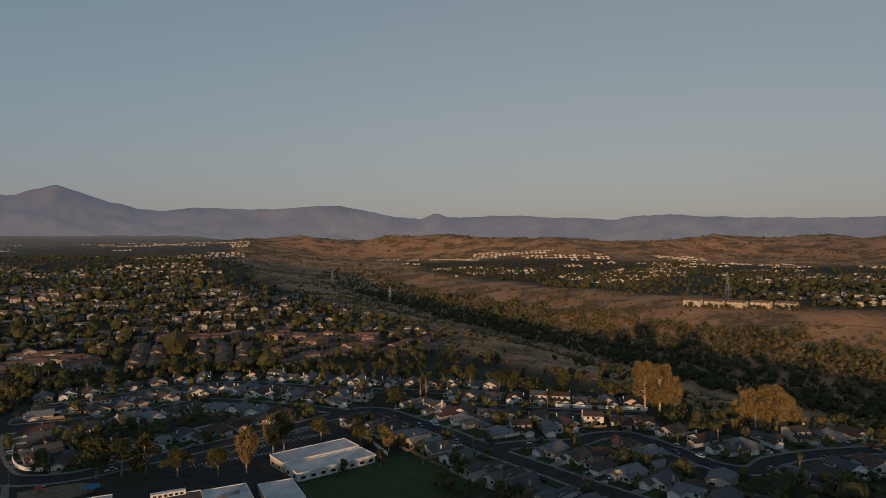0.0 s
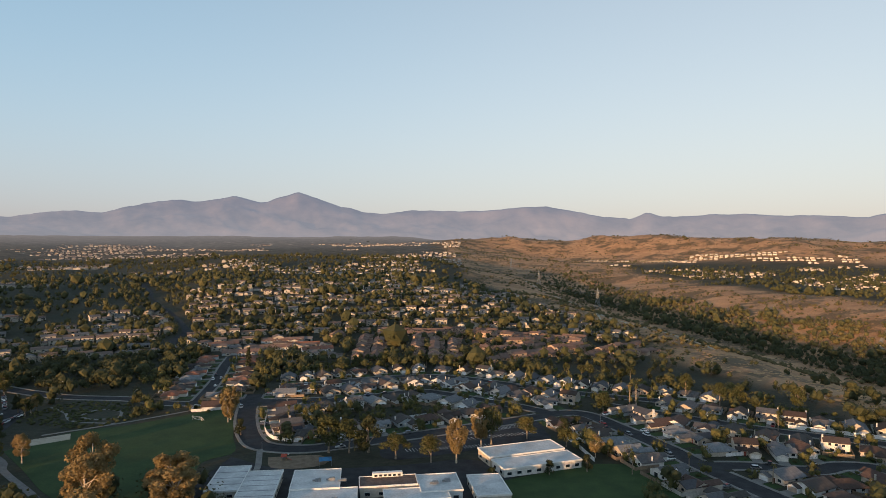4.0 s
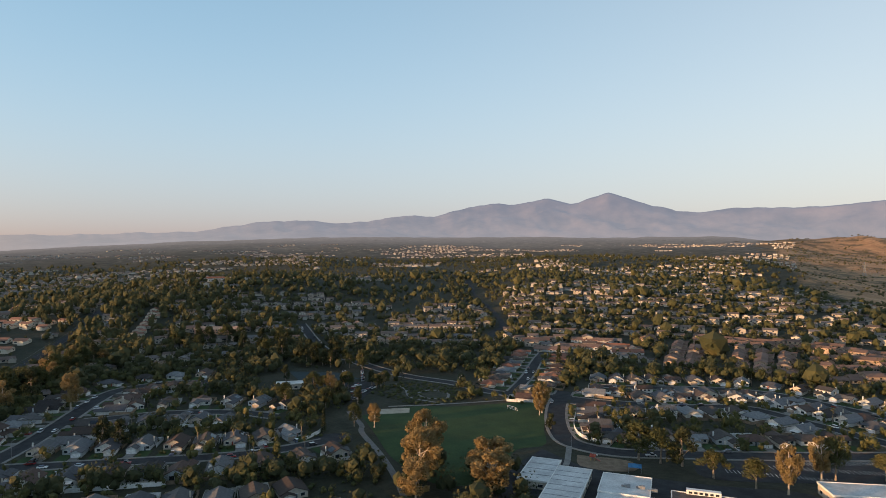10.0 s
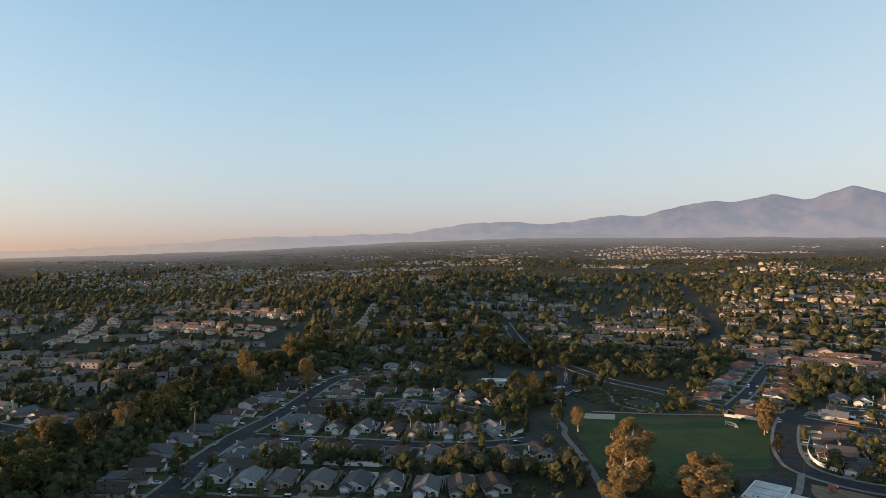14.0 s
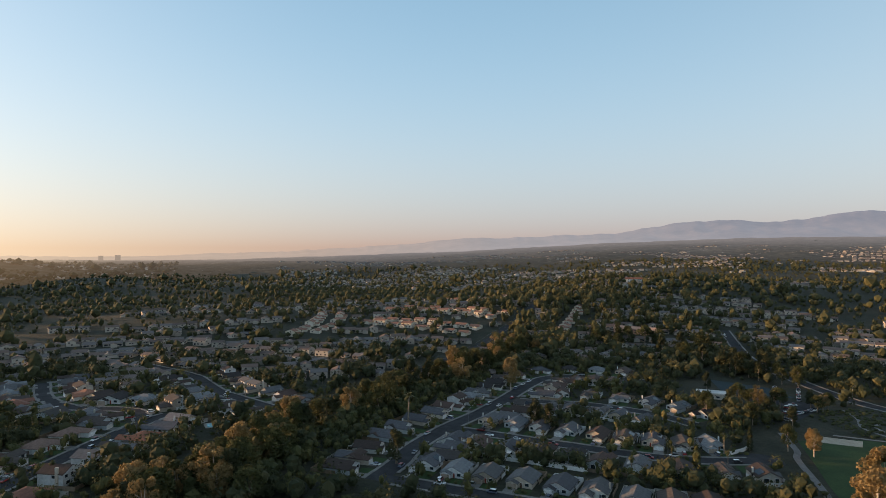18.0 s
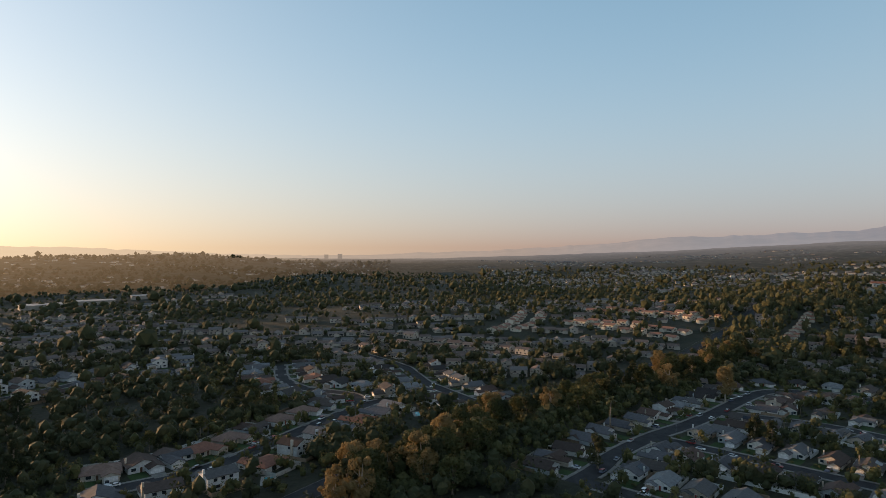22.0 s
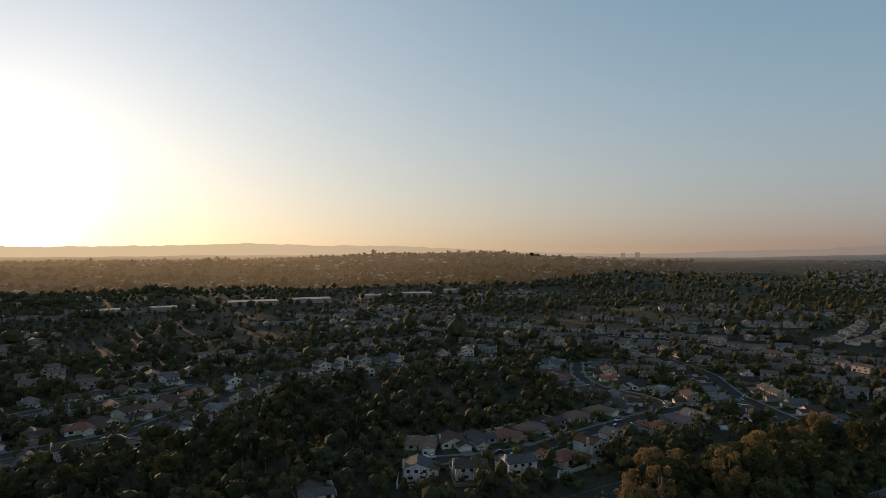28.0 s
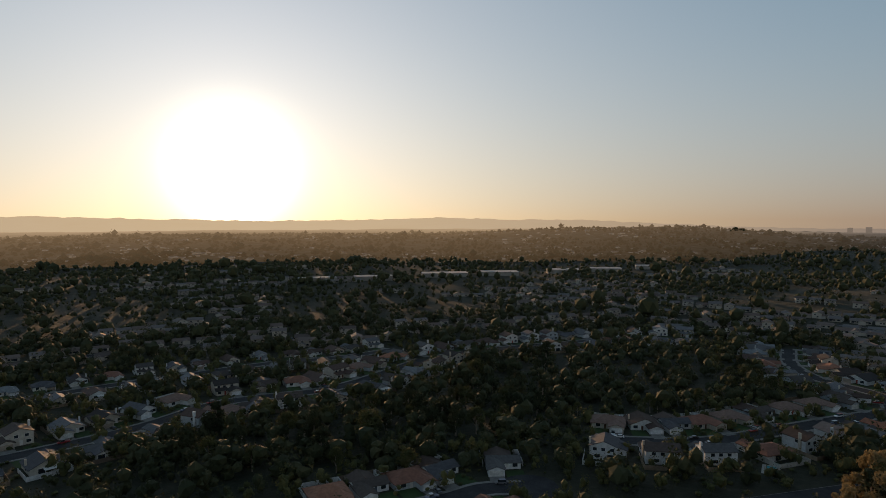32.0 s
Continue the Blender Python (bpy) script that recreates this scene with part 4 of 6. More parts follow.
# cream houses on the rise across the parkway
rise, rise_turn = [], []
for pts in (((-790, 0), (-735, 80), (-690, 140)), ((-812, 14), (-765, 95), (-715, 160)), ((-880, 30), (-850, 110), (-790, 172)), ((-905, 40), (-872, 124), (-806, 190)), ((-1140, 90), (-1095, 170), (-1040, 235)),
            ((-700, 215), (-760, 250), (-850, 295)), ((-735, -60), (-790, -40), (-850, -35)), ((-720, -85), (-790, -66), (-870, -60))):
    p, a = along(pts, 19)
    rise.append(p)
    rise_turn.append(a)
rise, rise_turn = np.vstack(rise), np.concatenate(rise_turn)
ok = np.array([np.hypot(ROAD_POINTS[:, 0] - a, ROAD_POINTS[:, 1] - b).min() > 14 for a, b in rise])
rise, rise_turn = rise[ok], rise_turn[ok]
close = np.vstack([condo, rise])
ok = np.array([np.hypot(close[:, 0] - a, close[:, 1] - b).min() > 22 if math.hypot(a, b) < 1300 else True for a, b in spots])
spots, turns = spots[ok], turns[ok]
RED_ROOFS = [polar(a, r) for a, r in ((36.5, 640), (34, 660), (31.5, 670), (30, 640), (33, 700), (38, 690))]
BUILT = np.vstack([spots[np.hypot(spots[:, 0], spots[:, 1]) < 1500], condo, rise, RED_ROOFS, [(-692, 306)]])
ROOMY = np.concatenate([np.full(len(BUILT) - len(rise) - 7, 7.0), np.full(len(rise), 9.5), np.full(6, 22.0), [26.0]])


def clear_of_built(x, y, share=1.0):
    """Which places stand clear of the farther houses."""
    out = np.ones(len(x), bool)
    for k in range(0, len(x), 400):
        d = np.hypot(BUILT[None, :, 0] - x[k:k + 400, None], BUILT[None, :, 1] - y[k:k + 400, None]) - ROOMY[None] * share
        out[k:k + 400] = d.min(1) > 0
    return out



def town(name, sp, tu, seed, detail, mats=None):
    """Houses with a cross wing; the nearer ones with window and garage faces a little proud of the walls."""
    g = np.random.default_rng(seed)
    n = len(sp)
    w, dd = g.uniform(5.2, 7.6, n), g.uniform(4.2, 5.4, n)
    h = np.where(g.random(n) < 0.4, g.uniform(5, 5.6, n), g.uniform(2.7, 3.1, n))
    z = height(sp[:, 0], sp[:, 1])
    c, s = np.cos(tu), np.sin(tu)
    side = np.where(g.random(n) < 0.5, -1.0, 1.0)
    quads, idx = [], []

    def at(u, v, q):
        return np.stack([sp[:, 0] + u * c - v * s, sp[:, 1] + u * s + v * c, z + q], 1)

    def face(m, *corners):
        quads.append(np.stack(corners, 1))
        idx.append(np.full(n, m))

    def block(u0, u1, v0, v1, hh, pitch, along):
        o = np.zeros(n)
        P = lambda u, v, q: at(u + o, v + o, q + o)
        face(0, P(u0, v0, -3), P(u1, v0, -3), P(u1, v0, hh), P(u0, v0, hh))
        face(0, P(u1, v0, -3), P(u1, v1, -3), P(u1, v1, hh), P(u1, v0, hh))
        face(0, P(u1, v1, -3), P(u0, v1, -3), P(u0, v1, hh), P(u1, v1, hh))
        face(0, P(u0, v1, -3), P(u0, v0, -3), P(u0, v0, hh), P(u0, v1, hh))
        k = 0.5
        if along == "u":
            m, t = (v0 + v1) / 2, hh + pitch * (v1 - v0) / 2
            face(1, P(u0 - k, v0 - k, hh - 0.2), P(u1 + k, v0 - k, hh - 0.2), P(u1 + k, m, t), P(u0 - k, m, t))
            face(1, P(u1 + k, v1 + k, hh - 0.2), P(u0 - k, v1 + k, hh - 0.2), P(u0 - k, m, t), P(u1 + k, m, t))
            for u in (u0, u1):
                face(0, P(u, v0, hh), P(u, v1, hh), P(u, m, t - 0.25), P(u, (v0 + m) / 2, (hh + t) / 2 - 0.12))
        else:
            m, t = (u0 + u1) / 2, hh + pitch * (u1 - u0) / 2
            face(1, P(u0 - k, v1 + k, hh - 0.2), P(u0 - k, v0 - k, hh - 0.2), P(m, v0 - k, t), P(m, v1 + k, t))
            face(1, P(u1 + k, v0 - k, hh - 0.2), P(u1 + k, v1 + k, hh - 0.2), P(m, v1 + k, t), P(m, v0 - k, t))
            for v in (v0, v1):
                face(0, P(u0, v, hh), P(u1, v, hh), P(m, v, t - 0.25), P((u0 + m) / 2, v, (hh + t) / 2 - 0.12))

    pitch = g.uniform(0.32, 0.45, n)
    block(-w, w, -dd, dd, h, pitch, "u")
    block(side * w * 0.55 - 2.9, side * w * 0.55 + 2.9, -dd - g.uniform(3, 5.5, n), dd * 0, np.full(n, 2.75), pitch, "v")
    if detail:
        o = np.zeros(n)
        for sgn in (-1, 1):
            v = sgn * (dd + 0.06)
            for u, q, ww, hh, m in ((-w * 0.6, 0.9, 0.9, 1.3, 2), (w * 0.1, 0.9, 0.9, 1.3, 2), (w * 0.65, 0.3, 1.1, 1.9, 2), (-w * 0.5, h - 1.9, 0.8, 1.2, 2), (w * 0.4, h - 1.9, 0.8, 1.2, 2)):
                face(m, at(u - ww, v, q + o), at(u + ww, v, q + o), at(u + ww, v, q + hh + o), at(u - ww, v, q + hh + o))
            u = sgn * (w + 0.06)
            face(2, at(u, o - 1.6, o + 0.9), at(u, o - 0.2, o + 0.9), at(u, o - 0.2, o + 2.2), at(u, o - 1.6, o + 2.2))
            face(2, at(u, o + 0.8, h - 1.9), at(u, o + 2.2, h - 1.9), at(u, o + 2.2, h - 0.7), at(u, o + 0.8, h - 0.7))
    return bulk(name, np.concatenate(quads), 4, mats or [FAR_WALL, FAR_ROOF, GLASS], np.concatenate(idx))


near_town = np.hypot(spots[:, 0], spots[:, 1]) < 1050
tagged(new("hillside_houses", town("hillside_houses", spots[near_town], turns[near_town], 4, True)), "rows of stucco houses with tiled roofs on the slopes", "houses", kind="stuff")
tagged(new("distant_houses", town("distant_houses", spots[~near_town], turns[~near_town], 3, False)), "rows of pale stucco houses on the far hillsides", "houses", kind="stuff")

CONDO_WALL = by_island("tan_stucco", [(0, (0.3, 0.22, 0.16)), (0.6, (0.42, 0.31, 0.23)), (1, (0.5, 0.4, 0.3))], 0.85)
CONDO_ROOF = by_island("brown_roof_tile", [(0, (0.14, 0.085, 0.065)), (0.6, (0.21, 0.13, 0.1)), (1, (0.28, 0.18, 0.14))], 0.9)
RISE_WALL = by_island("cream_walls", [(0, (0.5, 0.44, 0.35)), (0.6, (0.64, 0.58, 0.48)), (1, (0.74, 0.71, 0.66))], 0.85)
RED_ROOF = by_island("red_roof_tile", [(0, (0.18, 0.11, 0.085)), (0.5, (0.3, 0.15, 0.1)), (1, (0.36, 0.19, 0.13))], 0.9)
tagged(new("condominium_rows", town("condominium_rows", condo, condo_turn, 6, True, [CONDO_WALL, CONDO_ROOF, GLASS])), "rows of tan condominiums with brown tile roofs", "houses", kind="stuff")
tagged(new("rise_houses", town("rise_houses", rise, rise_turn, 8, True, [RISE_WALL, RED_ROOF, GLASS])), "cream houses with red tile roofs on the rise", "houses", kind="stuff")


OCT = np.array([(1, 0, 0), (0, 1, 0), (-1, 0, 0), (0, -1, 0), (0, 0, 1), (0, 0, -1)], float)
OCT_F = np.array([(0, 1, 4), (1, 2, 4), (2, 3, 4), (3, 0, 4), (1, 0, 5), (2, 1, 5), (3, 2, 5), (0, 3, 5)])

_ico = bmesh.new()
bmesh.ops.create_icosphere(_ico, subdivisions=1, radius=1.0)
ICO = np.array([v.co[:] for v in _ico.verts])
ICO_F = np.array([[v.index for v in f.verts] for f in _ico.faces])
_ico.free()


def clumps(name, x, y, tall, wide, faces, mat, seed, sink=0.1):
    """Loose crowns made of many small leafy faces, for woods too far to count."""
    g = np.random.default_rng(seed)
    n = len(x)
    z = height(x, y)
    cores, unit, tris = (3, ICO, ICO_F) if faces >= 60 else (1, ICO, ICO_F) if faces >= 20 else (1, OCT, OCT_F)
    swell = 1.2 if faces >= 60 else 1.5 if faces >= 30 else 1.75
    leaves = faces - 20 if faces >= 60 else max(5, faces - 8) if faces >= 30 else max(5, faces - 12)
    span = np.stack([wide, wide, tall * 0.5], 1)
    mid = np.stack([x, y, z + tall * (0.52 - sink)], 1)
    # lumpy inner masses, set off from one another
    off = np.clip(g.normal(size=(n, cores, 3)) * (0.34 if cores > 1 else 0.0), -0.55, 0.55)
    rad = span[:, None] * g.uniform(0.32, 0.48, (n, cores, 1)) * swell
    v = mid[:, None, None] + (off * span[:, None])[:, :, None] + unit[None, None] * rad[:, :, None] * g.uniform(0.75, 1.2, (n, cores, len(unit), 1))
    inner = v[:, :, tris].reshape(-1, 3, 3)
    # loose leafy faces round them
    d = g.normal(size=(n, leaves, 3))
    d[..., 2] = d[..., 2] * 0.9 + 0.15
    d /= np.linalg.norm(d, axis=2, keepdims=True)
    c = mid[:, None] + d * g.uniform(0.6, 1.06, (n, leaves, 1)) * span[:, None]
    nn = d + g.normal(size=d.shape) * 0.6
    nn /= np.linalg.norm(nn, axis=2, keepdims=True)
    a = np.cross(nn, g.normal(size=d.shape))
    a /= np.maximum(np.linalg.norm(a, axis=2, keepdims=True), 1e-6)
    b = np.cross(nn, a)
    size = ((1.25 if faces >= 60 else 1.15 if faces >= 30 else 0.9) * np.sqrt(wide * tall / (leaves + 24)))[:, None, None] * g.uniform(0.6, 1.2, (n, leaves, 1))
    p = np.stack([c + a * size * 0.7, c - a * size * 0.35 + b * size * 0.6, c - a * size * 0.35 - b * size * 0.6], 2).reshape(-1, 3, 3)
    return bulk(name, np.concatenate([inner, p]), 3, [mat])


def scatter(n, r0, r1, seed, a0=-62, a1=215, power=1.0):
    g = np.random.default_rng(seed)
    rr = r0 + (r1 - r0) * g.random(n) ** power
    return polar(g.uniform(a0, a1, n), rr) + (g,)


def woods(name, n, r0, r1, faces, seed, size, label, power=1.0, a0=-40, a1=186):
    x, y, g = scatter(n, r0, r1, seed, a0, a1, power)
    s = from_creek(x, y)
    dry = dryness(x, y)
    patch = value_noise(x, y, 170, 4)
    rip = (s > -35) & (s < 150) & (np.hypot(x, y) < 2300)
    keep = (dry < 0.4) & (g.random(n) < np.clip(0.55 + 4.0 * (patch - 0.45), 0.32, 1)) | rip & (g.random(n) < 0.85)
    bearing, reach = np.degrees(np.arctan2(-x, y)) % 360, np.hypot(x, y)
    keep &= ~((bearing > 63.2) & (bearing < 68.6) & (reach > 660) & (reach < 760)) & ((bearing < 76) | (bearing > 112) | (reach > 1000) | (g.random(n) < 0.6))
    keep &= ~((bearing > 98) & (bearing < 290) & (reach > 2250)) & ~((bearing > 108) & (bearing < 290) & (reach > plain_start(bearing) + 50))
    dr = np.ones(n, bool)
    m = np.hypot(x, y) < 1300
    dr[m] = [np.hypot(ROAD_POINTS[:, 0] - a, ROAD_POINTS[:, 1] - b).min() > 9 for a, b in zip(x[m], y[m])]
    m = np.hypot(x, y) < 900
    for k in np.flatnonzero(m & keep & dr):
        dr[k] = np.hypot(NEAR_HOUSES[:, 0] - x[k], NEAR_HOUSES[:, 1] - y[k]).min() > 11
    keep &= dr
    keep[keep] = clear_of_built(x[keep], y[keep], 1.25)
    x, y = x[keep], y[keep]
    tall = g.lognormal(math.log(size), 0.4, len(x))
    return tagged(new(name, clumps(name, x, y, tall, tall * g.uniform(0.38, 0.6, len(x)), faces, FAR_LEAF, seed)), label, "trees", kind="stuff")


woods("hillside_trees", 10500, 540, 1000, 34, 11, 7.8, "dark garden trees between the hillside houses")
woods("upland_trees", 15000, 1000, 1600, 20, 15, 8.4, "broad garden trees and groves on the rising land")
woods("distant_trees", 17000, 1600, 2450, 12, 12, 9.0, "belts of trees among distant housing")

# woods and houses on the hills towards the sun, their haze painted as glow
x, y, g = scatter(11000, 1450, 3300, 47, 106, 186, 1.2)
bearing = np.degrees(np.arctan2(-x, y)) % 360
keep = (np.hypot(x, y) > plain_start(bearing) + 30) & (value_noise(x, y, 150, 4) > 0.38)
x, y = x[keep], y[keep]
tall = g.lognormal(math.log(9.5), 0.35, len(x))
tagged(new("hazy_woods", clumps("hazy_woods", x, y, tall, tall * g.uniform(0.5, 0.8, len(x)), 12, HAZY_LEAF, 48, 0.0)), "woods with painted haze on the sunward hills", "trees", kind="stuff")
x, y, g = scatter(1500, 1480, 2700, 49, 106, 186)
bearing = np.degrees(np.arctan2(-x, y)) % 360
keep = (np.hypot(x, y) > plain_start(bearing) + 60) & (value_noise(x, y, 190, 3) > 0.5)
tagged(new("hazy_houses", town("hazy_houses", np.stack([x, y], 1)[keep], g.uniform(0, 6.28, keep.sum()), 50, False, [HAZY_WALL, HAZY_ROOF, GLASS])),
       "houses with painted haze scattered over the sunward hills", "houses", kind="stuff")

# trees along the valley road and in front of the apartment blocks
g = np.random.default_rng(57)
line = LINES["valley"]
k = g.integers(0, len(line), 330)
p = line[k] + sideways(line)[k] * (g.choice([-1, 1], (330, 1)) * g.uniform(9, 48, (330, 1)))
q = np.stack([g.uniform(370, 500, 46), np.zeros(46)], 1)
q[:, 1] = 985 - (q[:, 0] - 392) * 25 / 23 - g.uniform(14, 26, 46)
p = np.vstack([p[clear_of_built(p[:, 0], p[:, 1], 1.2)], q])
p = p[[np.hypot(ROAD_POINTS[:, 0] - a, ROAD_POINTS[:, 1] - b).min() > 7.5 for a, b in p]]
tall = g.uniform(4.5, 11, len(p))
tagged(new("roadside_trees", clumps("roadside_trees", p[:, 0], p[:, 1], tall, tall * g.uniform(0.36, 0.55, len(p)), 40, FAR_LEAF, 58, 0.1)),
       "dark trees along the valley road and below the apartments", "trees", kind="stuff")

# belts of trees in the back gardens, between one row of houses and the next
g = np.random.default_rng(45)
yard = np.repeat(spots[np.hypot(spots[:, 0], spots[:, 1]) < np.where(spots[:, 0] > -300, 2500, 1700)], 4, axis=0)
way = yard / np.hypot(yard[:, 0], yard[:, 1])[:, None]
back = g.choice([17.0, 22.0, 25.0, -16.0], len(yard))[:, None] + g.uniform(-3.5, 3.5, (len(yard), 1))
yard = yard + way * back + np.stack([-way[:, 1], way[:, 0]], 1) * g.uniform(-9, 9, (len(yard), 1))
ok = clear_of_built(yard[:, 0], yard[:, 1], 1.1) & (g.random(len(yard)) < np.where(yard[:, 0] < -0.9 * np.abs(yard[:, 1]), 0.5, 0.8)) & (dryness(yard[:, 0], yard[:, 1]) < 0.9)
ok[ok] = [np.hypot(ROAD_POINTS[:, 0] - a, ROAD_POINTS[:, 1] - b).min() > 8 for a, b in yard[ok]]
bearing, reach = np.degrees(np.arctan2(-yard[:, 0], yard[:, 1])) % 360, np.hypot(yard[:, 0], yard[:, 1])
ok &= ~((bearing > 63.2) & (bearing < 68.6) & (reach > 660) & (reach < 760))
yard = yard[ok]
tall = g.lognormal(math.log(7.6), 0.34, len(yard))
tagged(new("back_garden_trees", clumps("back_garden_trees", yard[:, 0], yard[:, 1], tall, tall * g.uniform(0.42, 0.62, len(yard)), 22, FAR_LEAF, 46, 0.12)),
       "belts of olive trees behind the rows of houses", "trees", kind="stuff")

g = np.random.default_rng(51)
hx, hy = [], []
for a, r, n, spread in ((68, 1180, 150, 90), (75, 880, 150, 80), (64, 800, 70, 50), (69, 960, 190, 75), (73, 690, 110, 50), (119.4, 2450, 9, 16), (96, 1080, 60, 110), (55, 1250, 60, 150)):
    cx, cy = polar(a, r)
    hx.append(cx + g.normal(0, spread, n))
    hy.append(cy + g.normal(0, spread, n))
hx, hy = np.concatenate(hx), np.concatenate(hy)
away_ = np.array([np.hypot(ROAD_POINTS[:, 0] - a, ROAD_POINTS[:, 1] - b).min() for a, b in zip(hx, hy)])
bearing = np.degrees(np.arctan2(-hx, hy))
away_ = (away_ > 10) & clear_of_built(hx, hy) & ~((bearing > 62.8) & (bearing < 68.5) & (np.hypot(hx, hy) > 640) & (np.hypot(hx, hy) < 750)) & ~((bearing > 65) & (bearing < 67.6) & (np.hypot(hx, hy) > 1060) & (np.hypot(hx, hy) < 1185))
hx, hy = hx[away_], hy[away_]
tall = g.uniform(11, 21, len(hx))
tagged(new("hilltop_trees", clumps("hilltop_trees", hx, hy, tall, tall * g.uniform(0.27, 0.44, len(hx)), 80, FAR_LEAF, 52, 0.08)), "tall dark trees crowning the hills", "trees", kind="stuff")

# the wooded creek bed
x, y, g = scatter(30000, 480, 1700, 61, -60, 10)
s = from_creek(x, y)
keep = (s > -30 + 40 * (value_noise(x, y, 80, 2) - 0.5)) & (s < 150 + 90 * (value_noise(x, y, 110, 2) - 0.5))
x, y = x[keep], y[keep]
x, y = x[:2600], y[:2600]
tall = g.uniform(5, 12, len(x))
# leaf colour paints the light: dark on the shaded half, lighter on the sunlit
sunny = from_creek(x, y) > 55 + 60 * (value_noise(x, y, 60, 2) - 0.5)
for name, pickd, leaf, seed, label in (("creek_woods", ~sunny, DARK_LEAF, 62, "dense creek woods with shade painted by dark leaves"), ("creek_bank_woods", sunny, SCRUB_LEAF, 63, "olive creek woods with sunlight painted by lighter leaves")):
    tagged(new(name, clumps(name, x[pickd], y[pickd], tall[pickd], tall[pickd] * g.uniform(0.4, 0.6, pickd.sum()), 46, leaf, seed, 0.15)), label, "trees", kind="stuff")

x, y, g = scatter(16000, 420, 3800, 21, -42, 40, 1.3)
keep = (dryness(x, y) > 0.5) & (value_noise(x, y, 90, 3) > 0.45)
x, y = x[keep], y[keep]
tall = g.lognormal(math.log(2.2), 0.4, len(x)) * (1 + np.hypot(x, y) / 2500)
tagged(new("canyon_scrub", clumps("canyon_scrub", x, y, tall, tall * 0.9, 12, SCRUB_LEAF, 22, 0.3)), "grey-green scrub on dry canyon slopes", "scrub", kind="stuff")

# dark thickets in the folds of the dry land
x, y, g = scatter(16000, 700, 3300, 71, -42, 26, 1.1)
keep = (dryness(x, y) > 0.4) & (value_noise(x + 80, y, 150, 4) > 0.51)
x, y = x[keep], y[keep]
tall = g.uniform(3, 8.5, len(x))
tagged(new("canyon_thickets", clumps("canyon_thickets", x, y, tall, tall * g.uniform(0.5, 0.75, len(x)), 14, SCRUB_LEAF, 72, 0.2)), "olive thickets in the folds of the canyon", "scrub", kind="stuff")

# straw-coloured grass that stands up into the low sun
x, y, g = scatter(26000, 380, 2600, 23, -42, 30, 1.1)
keep = (dryness(x, y) > 0.5) & (value_noise(x, y, 60, 3) > 0.36)
x, y = x[keep], y[keep]
tall = g.uniform(0.5, 1.0, len(x))
tagged(new("dry_grass", clumps("dry_grass", x, y, tall, g.uniform(1.5, 4.5, len(x)), 7, STRAW, 24, 0.3)), "straw-coloured dry grass on open slopes", "grass", kind="stuff")
for pts, wide in (([(300, 1000), (270, 930), (275, 880), (240, 850)], 5), ([(330, 905), (380, 860), (440, 800), (520, 740), (640, 640)], 6), ([(-60, 760), (-90, 1000), (-150, 1250), (-260, 1500), (-420, 1900)], 5),
                  ([(60, 700), (20, 800), (-60, 900), (-90, 1000)], 4)):
    ribbon("dirt_track", glide(pts, 12), -wide / 2, wide / 2, 0.35, SAND, "pale dirt track across the open slope", "track")

# ---- trees ----
def leafy(name, centres, sizes, per, leaf, mat, seed, flat=0.85):
    """A crown: clumps at the centres, each made of small leafy faces turned every way."""
    g = np.random.default_rng(seed)
    c = np.asarray(centres, float)[:, None]
    n = len(centres)
    d = g.normal(size=(n, per, 3))
    d /= np.linalg.norm(d, axis=2, keepdims=True)
    p = c + d * (g.uniform(0.45, 1.0, (n, per, 1)) ** 0.6) * np.asarray(sizes)[:, None, None] * np.array([1, 1, flat])
    nn = d * 0.8 + g.normal(size=d.shape) * 0.6
    nn /= np.linalg.norm(nn, axis=2, keepdims=True)
    a = np.cross(nn, g.normal(size=d.shape))
    a /= np.maximum(np.linalg.norm(a, axis=2, keepdims=True), 1e-6)
    b = np.cross(nn, a)
    s = leaf * g.uniform(0.6, 1.3, (n, per, 1))
    q = np.stack([p + a * s * 0.85, p - a * s * 0.4 + b * s * 0.6, p - a * s * 0.4 - b * s * 0.6], 2)
    return bulk(name, q, 3, [mat])


def limbs(seed, top, fork, reach, count, base, tips):
    """A tapered, slightly bent trunk with limbs out to the crown's clumps."""
    g = random.Random(seed)
    s = Solid()
    lean = (g.uniform(-0.4, 0.4), g.uniform(-0.4, 0.4))
    trunk = [(lean[0] * k * k, lean[1] * k * k, top * k) for k in (0, 0.15, 0.4, 0.7, 1.0)]
    trunk[0] = (0, 0, -0.4)
    s.tube(trunk, [base * 1.35, base, base * 0.8, base * 0.5, base * 0.15], 7)
    for k, tip in enumerate(tips[:count]):
        u = fork + (0.9 - fork) * g.random()
        st = (lean[0] * u * u, lean[1] * u * u, top * u * 0.85)
        mid = [(a * 0.55 + b * 0.45) for a, b in zip(st, tip)]
        mid[2] += 0.3
        s.tube([st, mid, tip], [base * 0.4, base * 0.24, base * 0.06], 5)
    return s


